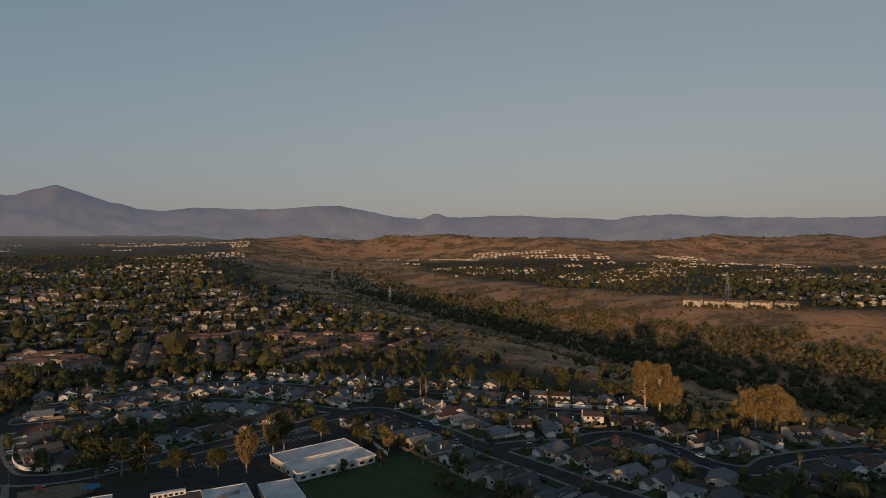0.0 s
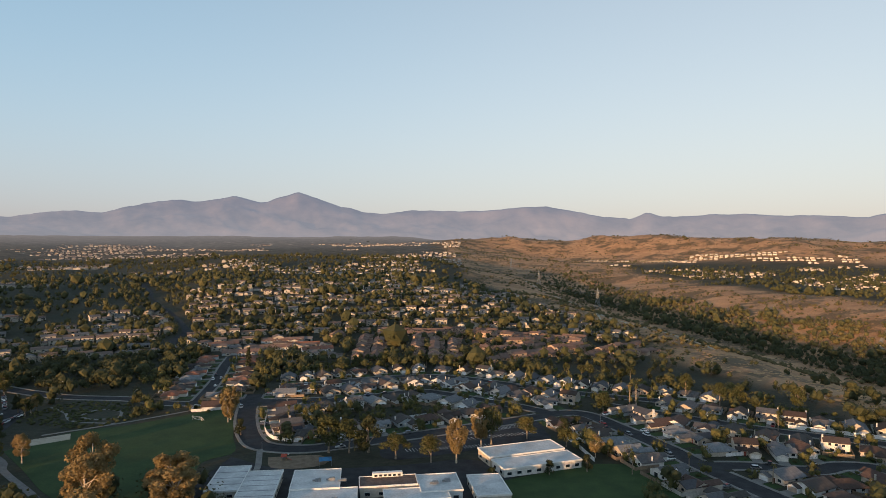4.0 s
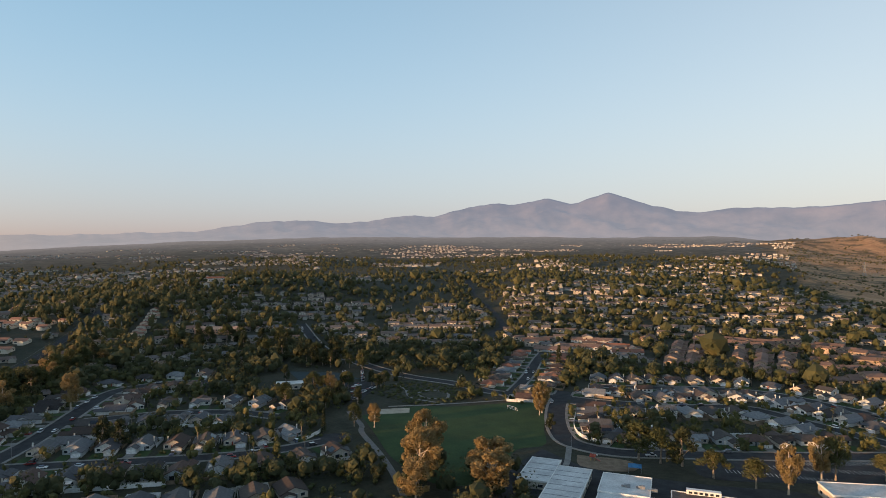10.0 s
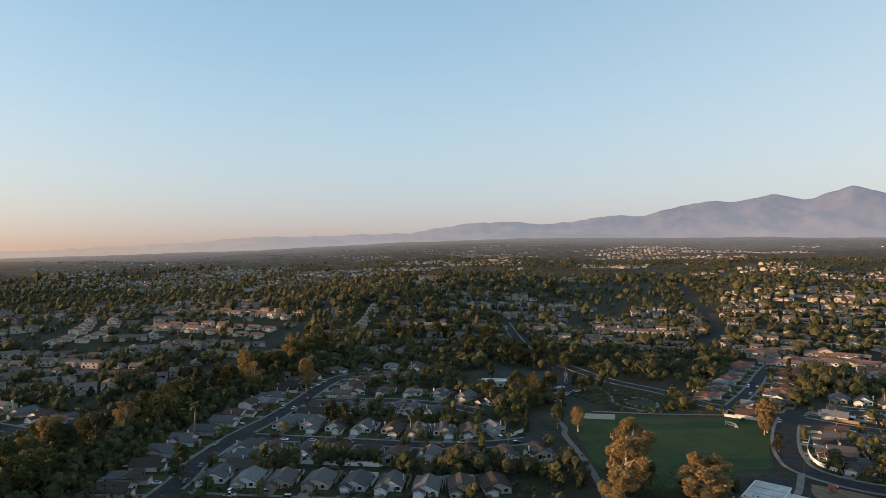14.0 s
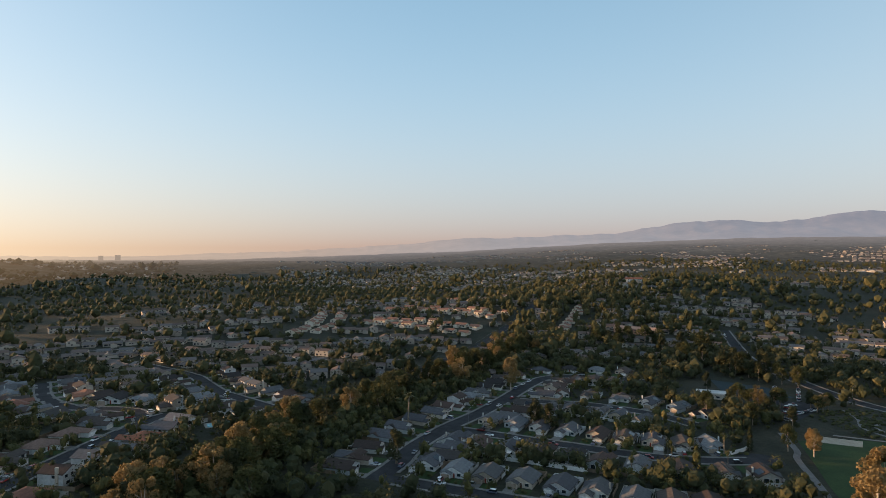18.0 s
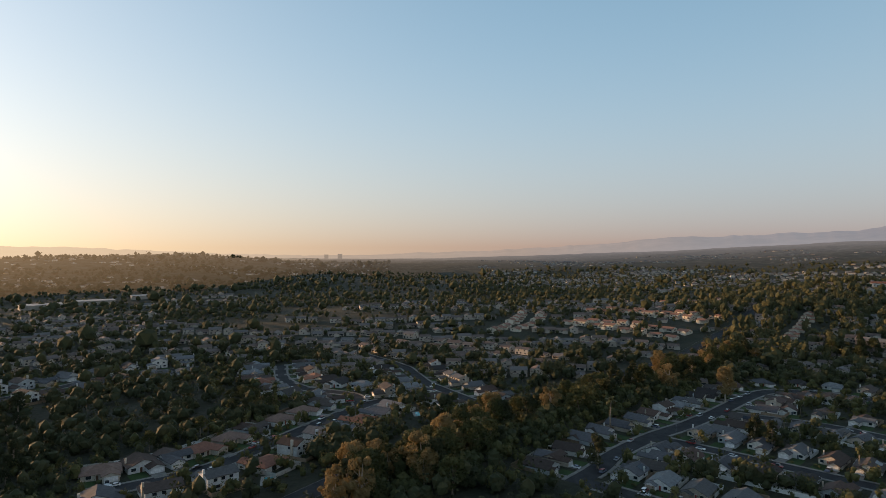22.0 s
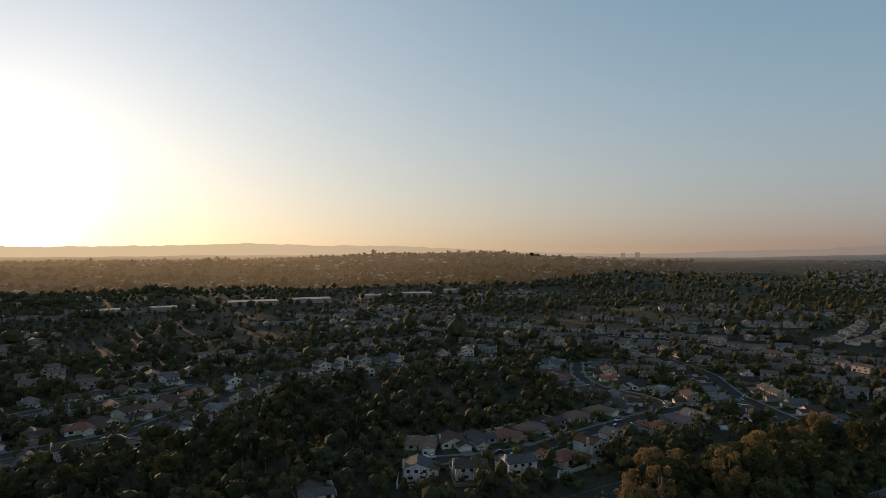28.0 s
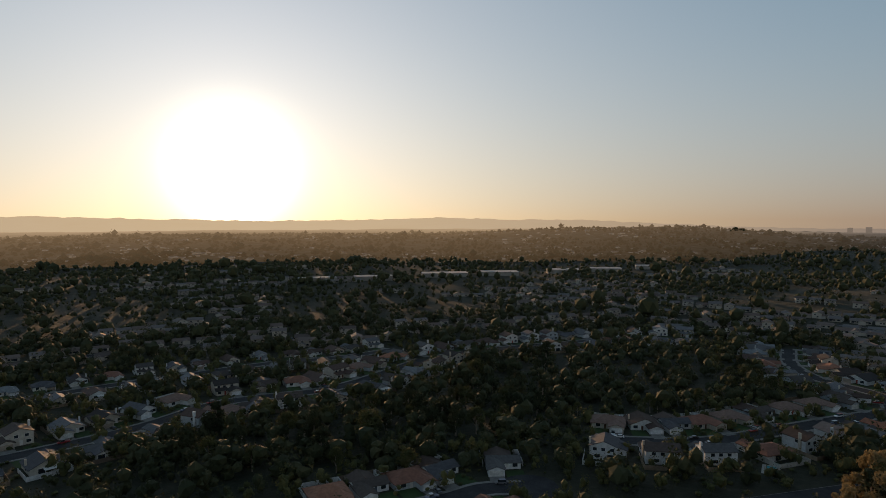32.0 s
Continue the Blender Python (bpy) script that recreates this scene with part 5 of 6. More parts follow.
def tree(kind, seed):
    """A tree about 10 m tall; placed copies are scaled."""
    g = random.Random(seed)
    top = empty("tree", {"gum": "tall eucalyptus with a ragged, sun-browned crown", "broad": "rounded broadleaf garden tree in dull green",
                         "dark": "dense dark evergreen tree with uneven outline", "column": "narrow dark column of a cypress"}[kind], "tree", "trees of the neighbourhood")
    tips, sizes = [], []
    if kind == "gum":
        for k in range(34):
            h = g.uniform(3.0, 9.5)
            q = 3.3 * (1 - abs(h - 6.2) / 6.2) + 0.2
            t = g.uniform(0, 6.28)
            tips.append((math.cos(t) * q * g.uniform(0.4, 1), math.sin(t) * q * g.uniform(0.4, 1), h))
            sizes.append(g.uniform(0.6, 1.25))
        crown = leafy("crown", tips, sizes, 150, 0.29, GUM_LEAF, seed, 1.0)
        wood, mat = limbs(seed, 8.8, 0.25, 2.5, 16, 0.24, tips), PALE_BARK
    elif kind == "broad":
        for k in range(22):
            t, e = g.uniform(0, 6.28), g.uniform(-0.45, 1.4)
            q = 3.1 * math.cos(e)
            tips.append((math.cos(t) * q * g.uniform(0.5, 1), math.sin(t) * q * g.uniform(0.5, 1), 5.1 + 3.4 * math.sin(e)))
            sizes.append(g.uniform(0.9, 1.75))
        crown = leafy("crown", tips, sizes, 95, 0.38, LEAF, seed)
        wood, mat = limbs(seed, 6.5, 0.35, 2.5, 7, 0.25, tips), BARK
    elif kind == "dark":
        for k in range(18):
            h = g.uniform(1.8, 9.3)
            q = 2.7 * (1 - (h / 10.2) ** 2) + 0.2
            t = g.uniform(0, 6.28)
            tips.append((math.cos(t) * q * g.uniform(0.35, 1), math.sin(t) * q * g.uniform(0.35, 1), h))
            sizes.append(g.uniform(0.9, 1.6))
        crown = leafy("crown", tips, sizes, 90, 0.44, DARK_LEAF, seed)
        wood, mat = limbs(seed, 8.8, 0.2, 2.5, 7, 0.28, tips), BARK
    else:
        for k in range(12):
            h = 0.9 + k * 0.75
            tips.append((g.uniform(-0.15, 0.15), g.uniform(-0.15, 0.15), h))
            sizes.append(0.95 * (1 - (h / 11) ** 2) + 0.15)
        crown = leafy("crown", tips, sizes, 60, 0.36, DARK_LEAF, seed)
        wood, mat = limbs(seed, 9, 0.2, 1, 0, 0.16, tips), BARK
    part("trunk", wood, mat, top)
    part("crown", crown, None, top)
    return top


def palm(seed, shag):
    """A fan palm about 10 m tall with drooping dead fronds under its head."""
    g = random.Random(seed)
    top = empty("palm_tree", "slender fan palm with a shaggy sunlit head", "palm tree", "palms of the neighbourhood")
    bend = g.uniform(-0.35, 0.35)
    part("trunk", Solid().tube([(bend * k * k, 0, -0.3 + 9.2 * k) for k in (0, 0.3, 0.6, 1)], [0.3, 0.22, 0.19, 0.17], 7), BARK, top)
    s = Solid()
    for k in range(30 + shag):
        t = g.uniform(0, 6.28)
        droop = g.uniform(-0.5, 1.25) if k < 30 else g.uniform(-1.5, -0.9)
        reach = g.uniform(1.2, 1.75)
        c = Vector((bend, 0, 8.9 if k < 30 else 8.5))
        out = Vector((math.cos(t) * math.cos(droop), math.sin(t) * math.cos(droop), math.sin(droop)))
        side = Vector((-math.sin(t), math.cos(t), 0))
        m = c + out * reach * 0.6 + Vector((0, 0, 0.05))
        e = c + out * reach + Vector((0, 0, -0.35))
        w = 0.34
        s.add([c, m - side * w, m + side * w, e - side * w * 0.7, e + side * w * 0.7], [(0, 1, 2), (1, 3, 4, 2)])
    part("crown", s, PALM_LEAF, top)
    return top


MODELS = {"gum": [tree("gum", 3 + k) for k in range(4)], "broad": [tree("broad", 21 + k) for k in range(4)], "dark": [tree("dark", 41 + k) for k in range(4)],
          "column": [tree("column", 61)], "palm": [palm(71, 14), palm(72, 4)]}
fresh = {id(m): True for group in MODELS.values() for m in group}
planted = []
tree_pick = random.Random(17)


def plant(kind, x, y, tall, wide=1.0):
    model = tree_pick.choice(MODELS[kind])
    s = tall / 10
    m = pose(x, y, float(height(x, y)), 0, 0, tree_pick.uniform(0, 360)) @ Matrix.Diagonal((s * wide, s * wide, s, 1))
    if fresh.get(id(model)):
        fresh[id(model)] = False
        model.matrix_basis = m
    else:
        keep_scale = model.scale.copy()
        model.scale = (1, 1, 1)
        copy_thing(model, m)
        model.scale = keep_scale
    planted.append((x, y, tall * 0.3))


# tall trees that stand out
for kind, x, y, tall, wide in (("gum", -216, 195, 29, 1.0), ("gum", -205, 182, 25, 1.15), ("gum", -192, 168, 18, 1.2), ("gum", -186, 206, 21, 1.5), ("gum", -177, 197, 20, 1.5),
                               ("gum", -455, 105, 23, 0.9), ("gum", -243, 318, 20, 0.9), ("gum", -241, 313, 13, 0.9), ("broad", -157, 283, 20, 1.1), ("broad", -147, 286, 18, 1.1),
                               ("dark", -138, 290, 19, 1.15), ("broad", -121, 285, 13, 1.5), ("broad", -103, 286, 14, 1.1), ("gum", -91, 289, 21, 0.8), ("gum", -86, 316, 20, 0.75),
                               ("broad", -82, 322, 21, 0.85), ("broad", -66, 337, 13, 1.3), ("gum", 127, 396, 30, 1.0), ("gum", 134, 389, 30, 1.0), ("gum", 140, 386, 24, 0.9), ("broad", 147, 380, 9, 1.2),
                               ("gum", 170, 359, 22, 0.9), ("gum", 177, 356, 24, 0.95), ("gum", 184, 354, 25, 0.95), ("gum", 190, 351, 23, 0.9), ("gum", 196, 349, 14, 1.0),
                               ("dark", -462, 306, 15, 1.0), ("broad", -448, 316, 13, 1.1), ("dark", -478, 292, 16, 0.9), ("broad", -432, 318, 11, 1.1), ("dark", -440, 250, 13, 0.9), ("broad", -395, 247, 15, 1.1), ("broad", -382, 268, 14, 1.1), ("dark", -335, 243, 14, 0.9), ("gum", -372, 232, 11, 0.9), ("broad", -366, 208, 18, 0.8), ("broad", -347, 226, 15, 1.0), ("dark", -358, 97, 17, 0.9), ("dark", -352, 104, 15, 1.0), ("dark", -306, 14, 17, 1.0),
                               ("column", -327, 452, 20, 1.3), ("broad", -268, 348, 13, 1.1), ("broad", -300, 215, 15, 0.8), ("gum", -290, 222, 14, 0.9), ("column", -303, 196, 14, 1.2),
                               ("dark", -30, 297, 8, 1.2), ("dark", -46, 288, 7, 1.2), ("dark", -218, 294, 9, 1.2), ("broad", -44, 331, 10, 1.3), ("gum", -28, 318, 11, 1.0),
                               ("broad", -31, 405, 14, 1.0), ("broad", -70, 276, 5, 1.2), ("dark", -48, 352, 9, 1.6), ("dark", -42, 362, 8, 1.5), ("broad", 40, 448, 16, 0.9), ("broad", 52, 452, 15, 0.9),
                               ("broad", 84, 440, 18, 0.8), ("broad", 20, 462, 18, 0.7), ("dark", -500, 300, 19, 1.0), ("dark", -520, 292, 21, 0.9), ("broad", -505, 318, 17, 1.0),
                               ("gum", -263, -92, 19, 1.25), ("gum", -272, -84, 18, 1.2), ("broad", -268, -62, 17, 1.2), ("broad", -285, -55, 18, 1.1), ("broad", -262, -48, 17, 1.1)):
    plant(kind, x, y, tall, wide)
for x, y, tall in ((49, 308, 9), (15, 316, 8), (142, 325, 13), (160, 282, 11), (-372, 24, 19), (-326, 134, 12), (-10, 300, 8), (-318, 150, 10), (-300, 180, 11), (-210, 330, 9),
                   (-205, 322, 8), (-305, 470, 15), (-298, 474, 15), (-250, 440, 12), (-110, 425, 9), (-12, 432, 16), (-16, 430, 15), (66, 398, 11), (120, 322, 9), (-280, 170, 9),
                   (-292, 148, 8), (-385, 120, 9), (-60, 430, 13), (95, 300, 9), (-322, 92, 9), (-275, 120, 10), (-330, -180, 9), (-300, -140, 10), (-90, -380, 8), (-150, -395, 9),
                   (-40, -380, 9), (-440, -110, 9), (-505, -60, 12), (-455, -85, 9)):
    plant("palm", x, y, tall, 1.15)

# belts of trees along the parkway, the gullies and the park
belts = random.Random(23)
for pts, half, count, lo, hi, kinds in ((((-232, -92), (-250, -84), (-300, -62), (-345, -42), (-400, -5), (-470, 48), (-540, 105), (-620, 160)), 17, 84, 14, 23, ("broad", "broad", "dark", "gum")),
                                        (((-300, -110), (-420, -70), (-500, -25), (-600, 45)), 5, 14, 6, 10, ("broad", "dark")),
                                        (((-263, 500), (-200, 520), (-110, 525), (-30, 505), (10, 500)), 14, 24, 8, 12, ("broad", "dark")),
                                        (((-440, 300), (-520, 320), (-600, 300), (-650, 250)), 26, 34, 13, 21, ("dark", "dark", "broad")),
                                        (((-360, 235), (-395, 262), (-375, 300)), 15, 12, 9, 13, ("broad", "gum", "dark")),
                                        (((-60, -290), (-110, -285), (-165, -270), (-225, -270), (-290, -330), (-330, -365)), 30, 66, 8, 17, ("dark", "dark", "broad")),
                                        (((-110, -225), (-190, -228), (-250, -260)), 18, 18, 6, 12, ("dark", "broad")),
                                        (((-230, -240), (-300, -215), (-370, -200), (-420, -230)), 14, 18, 7, 13, ("dark", "broad"))):
    line = glide(pts, 3.0)
    n = sideways(line)
    made = tries = 0
    while made < count and tries < count * 8:
        tries += 1
        k = belts.randrange(len(line))
        x, y = line[k] + n[k] * belts.uniform(-half, half)
        if not clear_of_roads(x, y, 3.0) or np.hypot(NEAR_HOUSES[:, 0] - x, NEAR_HOUSES[:, 1] - y).min() < 10.5:
            continue
        if min(math.hypot(x - a, y - b) for a, b, _ in planted) < 3.2:
            continue
        plant(belts.choice(kinds), x, y, belts.uniform(lo, hi), belts.uniform(0.85, 1.2))
        made += 1
for group in MODELS.values():
    for k, m in enumerate(group):
        if fresh[id(m)]:
            fresh[id(m)] = False
            m.matrix_basis = pose(-600 - 14 * k, 330, float(height(-600 - 14 * k, 330)))

# garden trees, hedges and shrubs between the houses
g = np.random.default_rng(31)
gx, gy = polar(g.uniform(-50, 205, 30000), 215 + 430 * g.random(30000) ** 0.75)
ok = np.array([np.hypot(NEAR_HOUSES[:, 0] - a, NEAR_HOUSES[:, 1] - b).min() for a, b in zip(gx, gy)])
rd = np.array([(np.hypot(ROAD_POINTS[:, 0] - a, ROAD_POINTS[:, 1] - b) - ROAD_HALF).min() for a, b in zip(gx, gy)])
op = np.array([all(math.hypot(a - u, b - v) > q for u, v, q in KEEP_OUT) for a, b in zip(gx, gy)])
sc = from_creek(gx, gy)
near_house = (ok > 8.6) & (ok < 40)
keep = (rd > 2.2) & op & clear_of_built(gx, gy) & near_house & (sc < -150) & (g.random(len(gx)) < np.where(ok < 16, 0.75, 0.55))
gx, gy, ok = gx[keep], gy[keep], ok[keep]
tall = np.where(g.random(len(gx)) < 0.55, g.uniform(1.4, 3.4, len(gx)), g.uniform(4, 9.5, len(gx)))
tall = np.where(ok < 10.5, np.minimum(tall, 3.0), tall)
small = tall < 3.5
tagged(new("garden_shrubs", clumps("garden_shrubs", gx[small], gy[small], tall[small], tall[small] * 0.75, 30, LEAF, 32, 0.2)), "dark garden shrubs and hedges", "shrubs", kind="stuff")
tagged(new("garden_trees", clumps("garden_trees", gx[~small], gy[~small], tall[~small], tall[~small] * g.uniform(0.3, 0.5, (~small).sum()), 105, LEAF, 33, 0.05)),
       "small garden trees between the houses", "trees", kind="stuff")

# tree cover on the open ground between the streets, thickest in the gullies
ix, iy = polar(g.uniform(-45, 205, 9000), 205 + 460 * g.random(9000) ** 0.7)
ok = np.array([np.hypot(NEAR_HOUSES[:, 0] - a, NEAR_HOUSES[:, 1] - b).min() for a, b in zip(ix, iy)])
rd = np.array([(np.hypot(ROAD_POINTS[:, 0] - a, ROAD_POINTS[:, 1] - b) - ROAD_HALF).min() for a, b in zip(ix, iy)])
op = np.array([all(math.hypot(a - u, b - v) > q for u, v, q in KEEP_OUT) for a, b in zip(ix, iy)])
ia = np.degrees(np.arctan2(-ix, iy)) % 360
keep = (ok > 13) & (rd > 4.5) & op & clear_of_built(ix, iy) & (from_creek(ix, iy) < -170) & (g.random(9000) < np.where((ia > 85) & (ia < 200), 0.6, np.where((ia < 32) | (ia > 300), np.where(ok < 26, 0.35, 0.03), 0.45)))
ix, iy = ix[keep], iy[keep]
tall = g.uniform(6, 15.5, len(ix))
tagged(new("gully_trees", clumps("gully_trees", ix, iy, tall, tall * g.uniform(0.4, 0.58, len(ix)), 105, DARK_LEAF, 35, 0.1)),
       "dense dark trees in the gullies and slopes", "trees", kind="stuff")

# the closed canopy between the parkway and the gardens
line = glide([(-236, -96), (-262, -74), (-310, -52), (-355, -28), (-410, 8), (-478, 58), (-548, 112), (-630, 168), (-700, 215)], 2.0)
k = g.integers(0, len(line), 420)
cx, cy = (line[k] + sideways(line)[k] * g.uniform(-19, 19, (420, 1))).T
keep = np.array([(np.hypot(ROAD_POINTS[:, 0] - a, ROAD_POINTS[:, 1] - b) - ROAD_HALF).min() > 4.5 and np.hypot(NEAR_HOUSES[:, 0] - a, NEAR_HOUSES[:, 1] - b).min() > 12 for a, b in zip(cx, cy)])
cx, cy = cx[keep], cy[keep]
tall = g.uniform(6, 12, len(cx))
tagged(new("parkway_trees", clumps("parkway_trees", cx, cy, tall, tall * g.uniform(0.4, 0.55, len(cx)), 130, LEAF, 39, 0.1)),
       "closed canopy of olive trees along the parkway", "trees", kind="stuff")

# tall unseen trees added on the slope below, whose shadows darken the nearest streets
bx, by = polar(g.uniform(-72, 78, 620), g.uniform(95, 186, 620))
keep = (value_noise(bx, by, 45, 3) > np.where(np.degrees(np.arctan2(-bx, by)) < 24, 0.36, 0.46)) & (g.random(620) < 0.7)
bx, by = bx[keep], by[keep]
tall = np.where(np.degrees(np.arctan2(-bx, by)) < 24, g.uniform(15, 25, len(bx)), g.uniform(10, 19, len(bx)))
tagged(new("slope_trees", clumps("slope_trees", bx, by, tall, tall * g.uniform(0.3, 0.45, len(bx)), 90, LEAF, 37, 0.05)), "tall unseen trees added to shade the near streets", "trees", kind="stuff")

# ---- school, park and playing field ----
def flat(name, points, lift, mat, label, category, sharp=False):
    """A level patch of ground cover with a rounded outline, or a straight-edged one."""
    line = points if sharp else glide(list(points) + [points[0]], 5.0)[:-1]
    v = [(x, y, lift) for x, y in line]
    n = len(v)
    low = [(x, y, -0.6) for x, y in line]
    return tagged(new(name, mesh_of(name, v + low, [tuple(range(n))] + [(k, n + k, n + (k + 1) % n, (k + 1) % n) for k in range(n)], [mat])), label, category, kind="structure")


FIELD = surface("playing_field_grass", (0.017, 0.042, 0.011), (0.038, 0.07, 0.019), 14, 0.95, space="World", fine=1.2)
flat("field", [(-316, 232), (-312, 268), (-293, 289), (-277, 317), (-266, 338), (-246, 324), (-220, 290), (-203, 268), (-208, 250), (-190, 215), (-200, 190), (-240, 196), (-280, 215)],
     0.08, FIELD, "mown green playing field", "lawn")
flat("lawn", [(-64, 274), (-46, 292), (-28, 308), (-6, 312), (12, 296), (4, 262), (-20, 235), (-62, 240)], 0.08, LAWN, "dark green school lawn", "lawn")
flat("school_yard", [(-200, 262), (-165, 256), (-120, 275), (-84, 296), (-60, 275), (-60, 235), (-110, 205), (-150, 185), (-185, 205)], 0.05, ASPHALT, "dark asphalt school yard", "yard")
lot = flat("parking_lot", [(-104, 340), (-71, 374), (-58, 352), (-55, 341), (-80, 318), (-120, 284), (-134, 296), (-126, 312)], 0.12, ASPHALT, "asphalt car park with white stall lines", "car park")
flat("playground", [(-182, 267), (-160, 278), (-150, 270), (-157, 260), (-172, 255)], 0.11, CHIPS, "sandy school playground", "playground")
flat("sand_court", [(-314, 238), (-323, 247), (-310, 266), (-301, 258)], 0.12, SAND, "pale sand court at the field's edge", "court", True)
ribbon("footpath", glide([(-330, 232), (-300, 220), (-287, 211), (-249, 195), (-219, 180), (-185, 160)]), -1.6, 1.6, 0.16, PATH, "curving concrete park path", "path")
ribbon("footpath", glide([(-193, 276), (-180, 256), (-176, 248)]), -1.5, 1.5, 0.15, CONCRETE, "concrete path to the school", "path")
flat("park_garden", [(-330, 272), (-371, 290), (-372, 318), (-335, 328), (-305, 318), (-300, 300)], 0.1, MULCH, "planted park garden with winding paths", "garden")
ribbon("footpath", glide([(-310, 300), (-322, 312), (-338, 310), (-336, 296), (-322, 292), (-310, 300)], 2), -1.0, 1.0, 0.17, CONCRETE, "looping concrete garden path", "path")
ribbon("footpath", glide([(-300, 290), (-330, 285), (-352, 298), (-372, 305)], 3), -1.0, 1.0, 0.18, CONCRETE, "winding concrete garden path", "path")
ribbon("footpath", glide([(-322, 258), (-303, 286), (-286, 316), (-274, 341)], 3), -1.2, 1.2, 0.19, CONCRETE, "pale footpath along the playing field", "path")
flat("park_car_park", [(-345, 250), (-372, 236), (-400, 268), (-388, 300), (-374, 288)], 0.13, ASPHALT, "asphalt park car park", "car park")
COURT = surface("court_paint", (0.015, 0.03, 0.035), (0.025, 0.045, 0.052), 5, 0.8, space="World")
flat("tennis_court", [(-470, 270), (-438, 297), (-405, 296), (-428, 256)], 0.1, COURT, "blue-green tennis courts", "court", True)
for k in range(26):
    u = k / 25
    for a, b, c, d in (((-100, 337), (-72, 368), (0.75, -0.6), 5.0), ((-110, 320), (-66, 352), (0.72, -0.65), 5.0), ((-122, 300), (-84, 322), (0.6, -0.75), 4.6)):
        x, y = a[0] + (b[0] - a[0]) * u, a[1] + (b[1] - a[1]) * u
        s = Solid()
        s.slab([(x, y, 0.135), (x + c[0] * d, y + c[1] * d, 0.135), (x + c[0] * d + 0.12, y + c[1] * d + 0.14, 0.135), (x + 0.12, y + 0.14, 0.135)], 0.03)
        part("stall_line", s, WHITE_PAINT, lot)


def school_block(x, y, w, d, turn, h, roof_mat, label, ribs=0, name="school_building"):
    """A flat-roofed block with a parapet, doors and windows along its sides."""
    top = empty(name, label, "building", "school buildings")
    top.matrix_basis = pose(x, y, 0, 0, 0, turn)
    part("wall", Solid().box(-w / 2, -d / 2, -0.5, w / 2, d / 2, h), WALL, top)
    part("roof", Solid().box(-w / 2 - 0.3, -d / 2 - 0.3, h, w / 2 + 0.3, d / 2 + 0.3, h + 0.22), roof_mat, top)
    p = Solid()
    for x0, y0, x1, y1 in ((-w / 2 - .35, -d / 2 - .35, w / 2 + .35, -d / 2), (-w / 2 - .35, d / 2, w / 2 + .35, d / 2 + .35), (-w / 2 - .35, -d / 2, -w / 2, d / 2), (w / 2, -d / 2, w / 2 + .35, d / 2)):
        p.box(x0, y0, h - 0.3, x1, y1, h + 0.5)
    part("parapet", p, WHITE_PAINT, top)
    for k in range(ribs):
        q = -d / 2 + d * (k + 1) / (ribs + 1)
        part("roof_seam", Solid().box(-w / 2, q - 0.1, h + 0.22, w / 2, q + 0.1, h + 0.34), STEEL, top)
    n = int(w // 5)
    for k in range(n):
        q = -w / 2 + w * (k + 0.5) / n
        opening(top, q, -d / 2, 1.0, 2.2, 1.3, "-y", apart=True)
        opening(top, q, d / 2, 0.05 if k % 2 else 1.0, 1.6 if k % 2 else 2.2, 2.1 if k % 2 else 1.3, "+y", apart=True)
    n = int(d // 6)
    for k in range(n):
        q = -d / 2 + d * (k + 0.5) / n
        opening(top, w / 2, q, 1.0, 2.0, 1.3, "+x", apart=True)
        opening(top, -w / 2, q, 1.0, 2.0, 1.3, "-x", apart=True)
    return top


def roof_unit(x, y, z, turn):
    top = tagged(empty("air_conditioner", "grey rooftop air-conditioning unit", "air conditioner", "rooftop units"))
    top.matrix_basis = pose(x, y, z, 0, 0, turn)
    part("cabinet", Solid().box(-1.2, -0.8, 0, 1.2, 0.8, 1.1), STEEL, top)
    part("fan_ring", Solid().tube([(0.5, 0, 1.1), (0.5, 0, 1.28)], [0.5, 0.5], 10), STEEL, top)
    part("duct", Solid().box(-2.4, -0.35, 0.1, -1.2, 0.35, 0.7), STEEL, top)


school_block(-176, 229, 13.5, 29, 25, 3.6, ROOF_WHITE, "classroom block with a flat white roof", 3)
school_block(-157, 223, 15, 40, 25, 3.8, ROOF_WHITE, "classroom block with a ribbed white roof", 6)
school_block(-138, 238, 20, 22, 26, 4.6, ROOF_WHITE, "school hall with a stained white roof")
school_block(-126, 222, 27, 18, 26, 4.2, ROOF_WHITE, "low school wing with a white roof", 0)
hall = school_block(-108, 246, 24, 11, 27, 4.6, ROOF_BROWN, "school hall with a brown shingle roof and clerestory")
part("clerestory", Solid().box(-6.5, 4.2, 4.4, 6.5, 6.6, 6.6), WHITE_PAINT, hall, "white clerestory box")
for k in range(6):
    opening(hall, -5.0 + 2 * k, 4.2, 5.15, 1.3, 0.9, "-y")
school_block(-87, 252, 17, 19, 27, 4.3, ROOF_WHITE, "school wing with a white roof")
school_block(-92, 238, 26, 12, 27, 4.0, ROOF_WHITE, "low white-roofed school wing")
school_block(-67, 258, 14, 23, 27, 3.6, ROOF_WHITE, "classroom block with a smooth white roof")
school_block(-63, 307, 40, 14.5, 38, 4.4, ROOF_WHITE, "long white-roofed classroom building")
school_block(-53, 295, 40, 13.5, 38, 3.7, ROOF_WHITE, "long lower white-roofed classroom building")
school_block(-413, 240, 22, 9, 60, 4.0, ROOF_WHITE, "low recreation building with a pale flat roof by the courts", 0, "recreation_building")
for x, y, z, t in ((-136, 236, 4.85, 26), (-131, 239, 4.85, 26), (-126, 240, 4.5, 26), (-88, 250, 4.55, 27), (-84, 254, 4.55, 27), (-120, 221, 4.45, 26)):
    roof_unit(x, y, z, t)

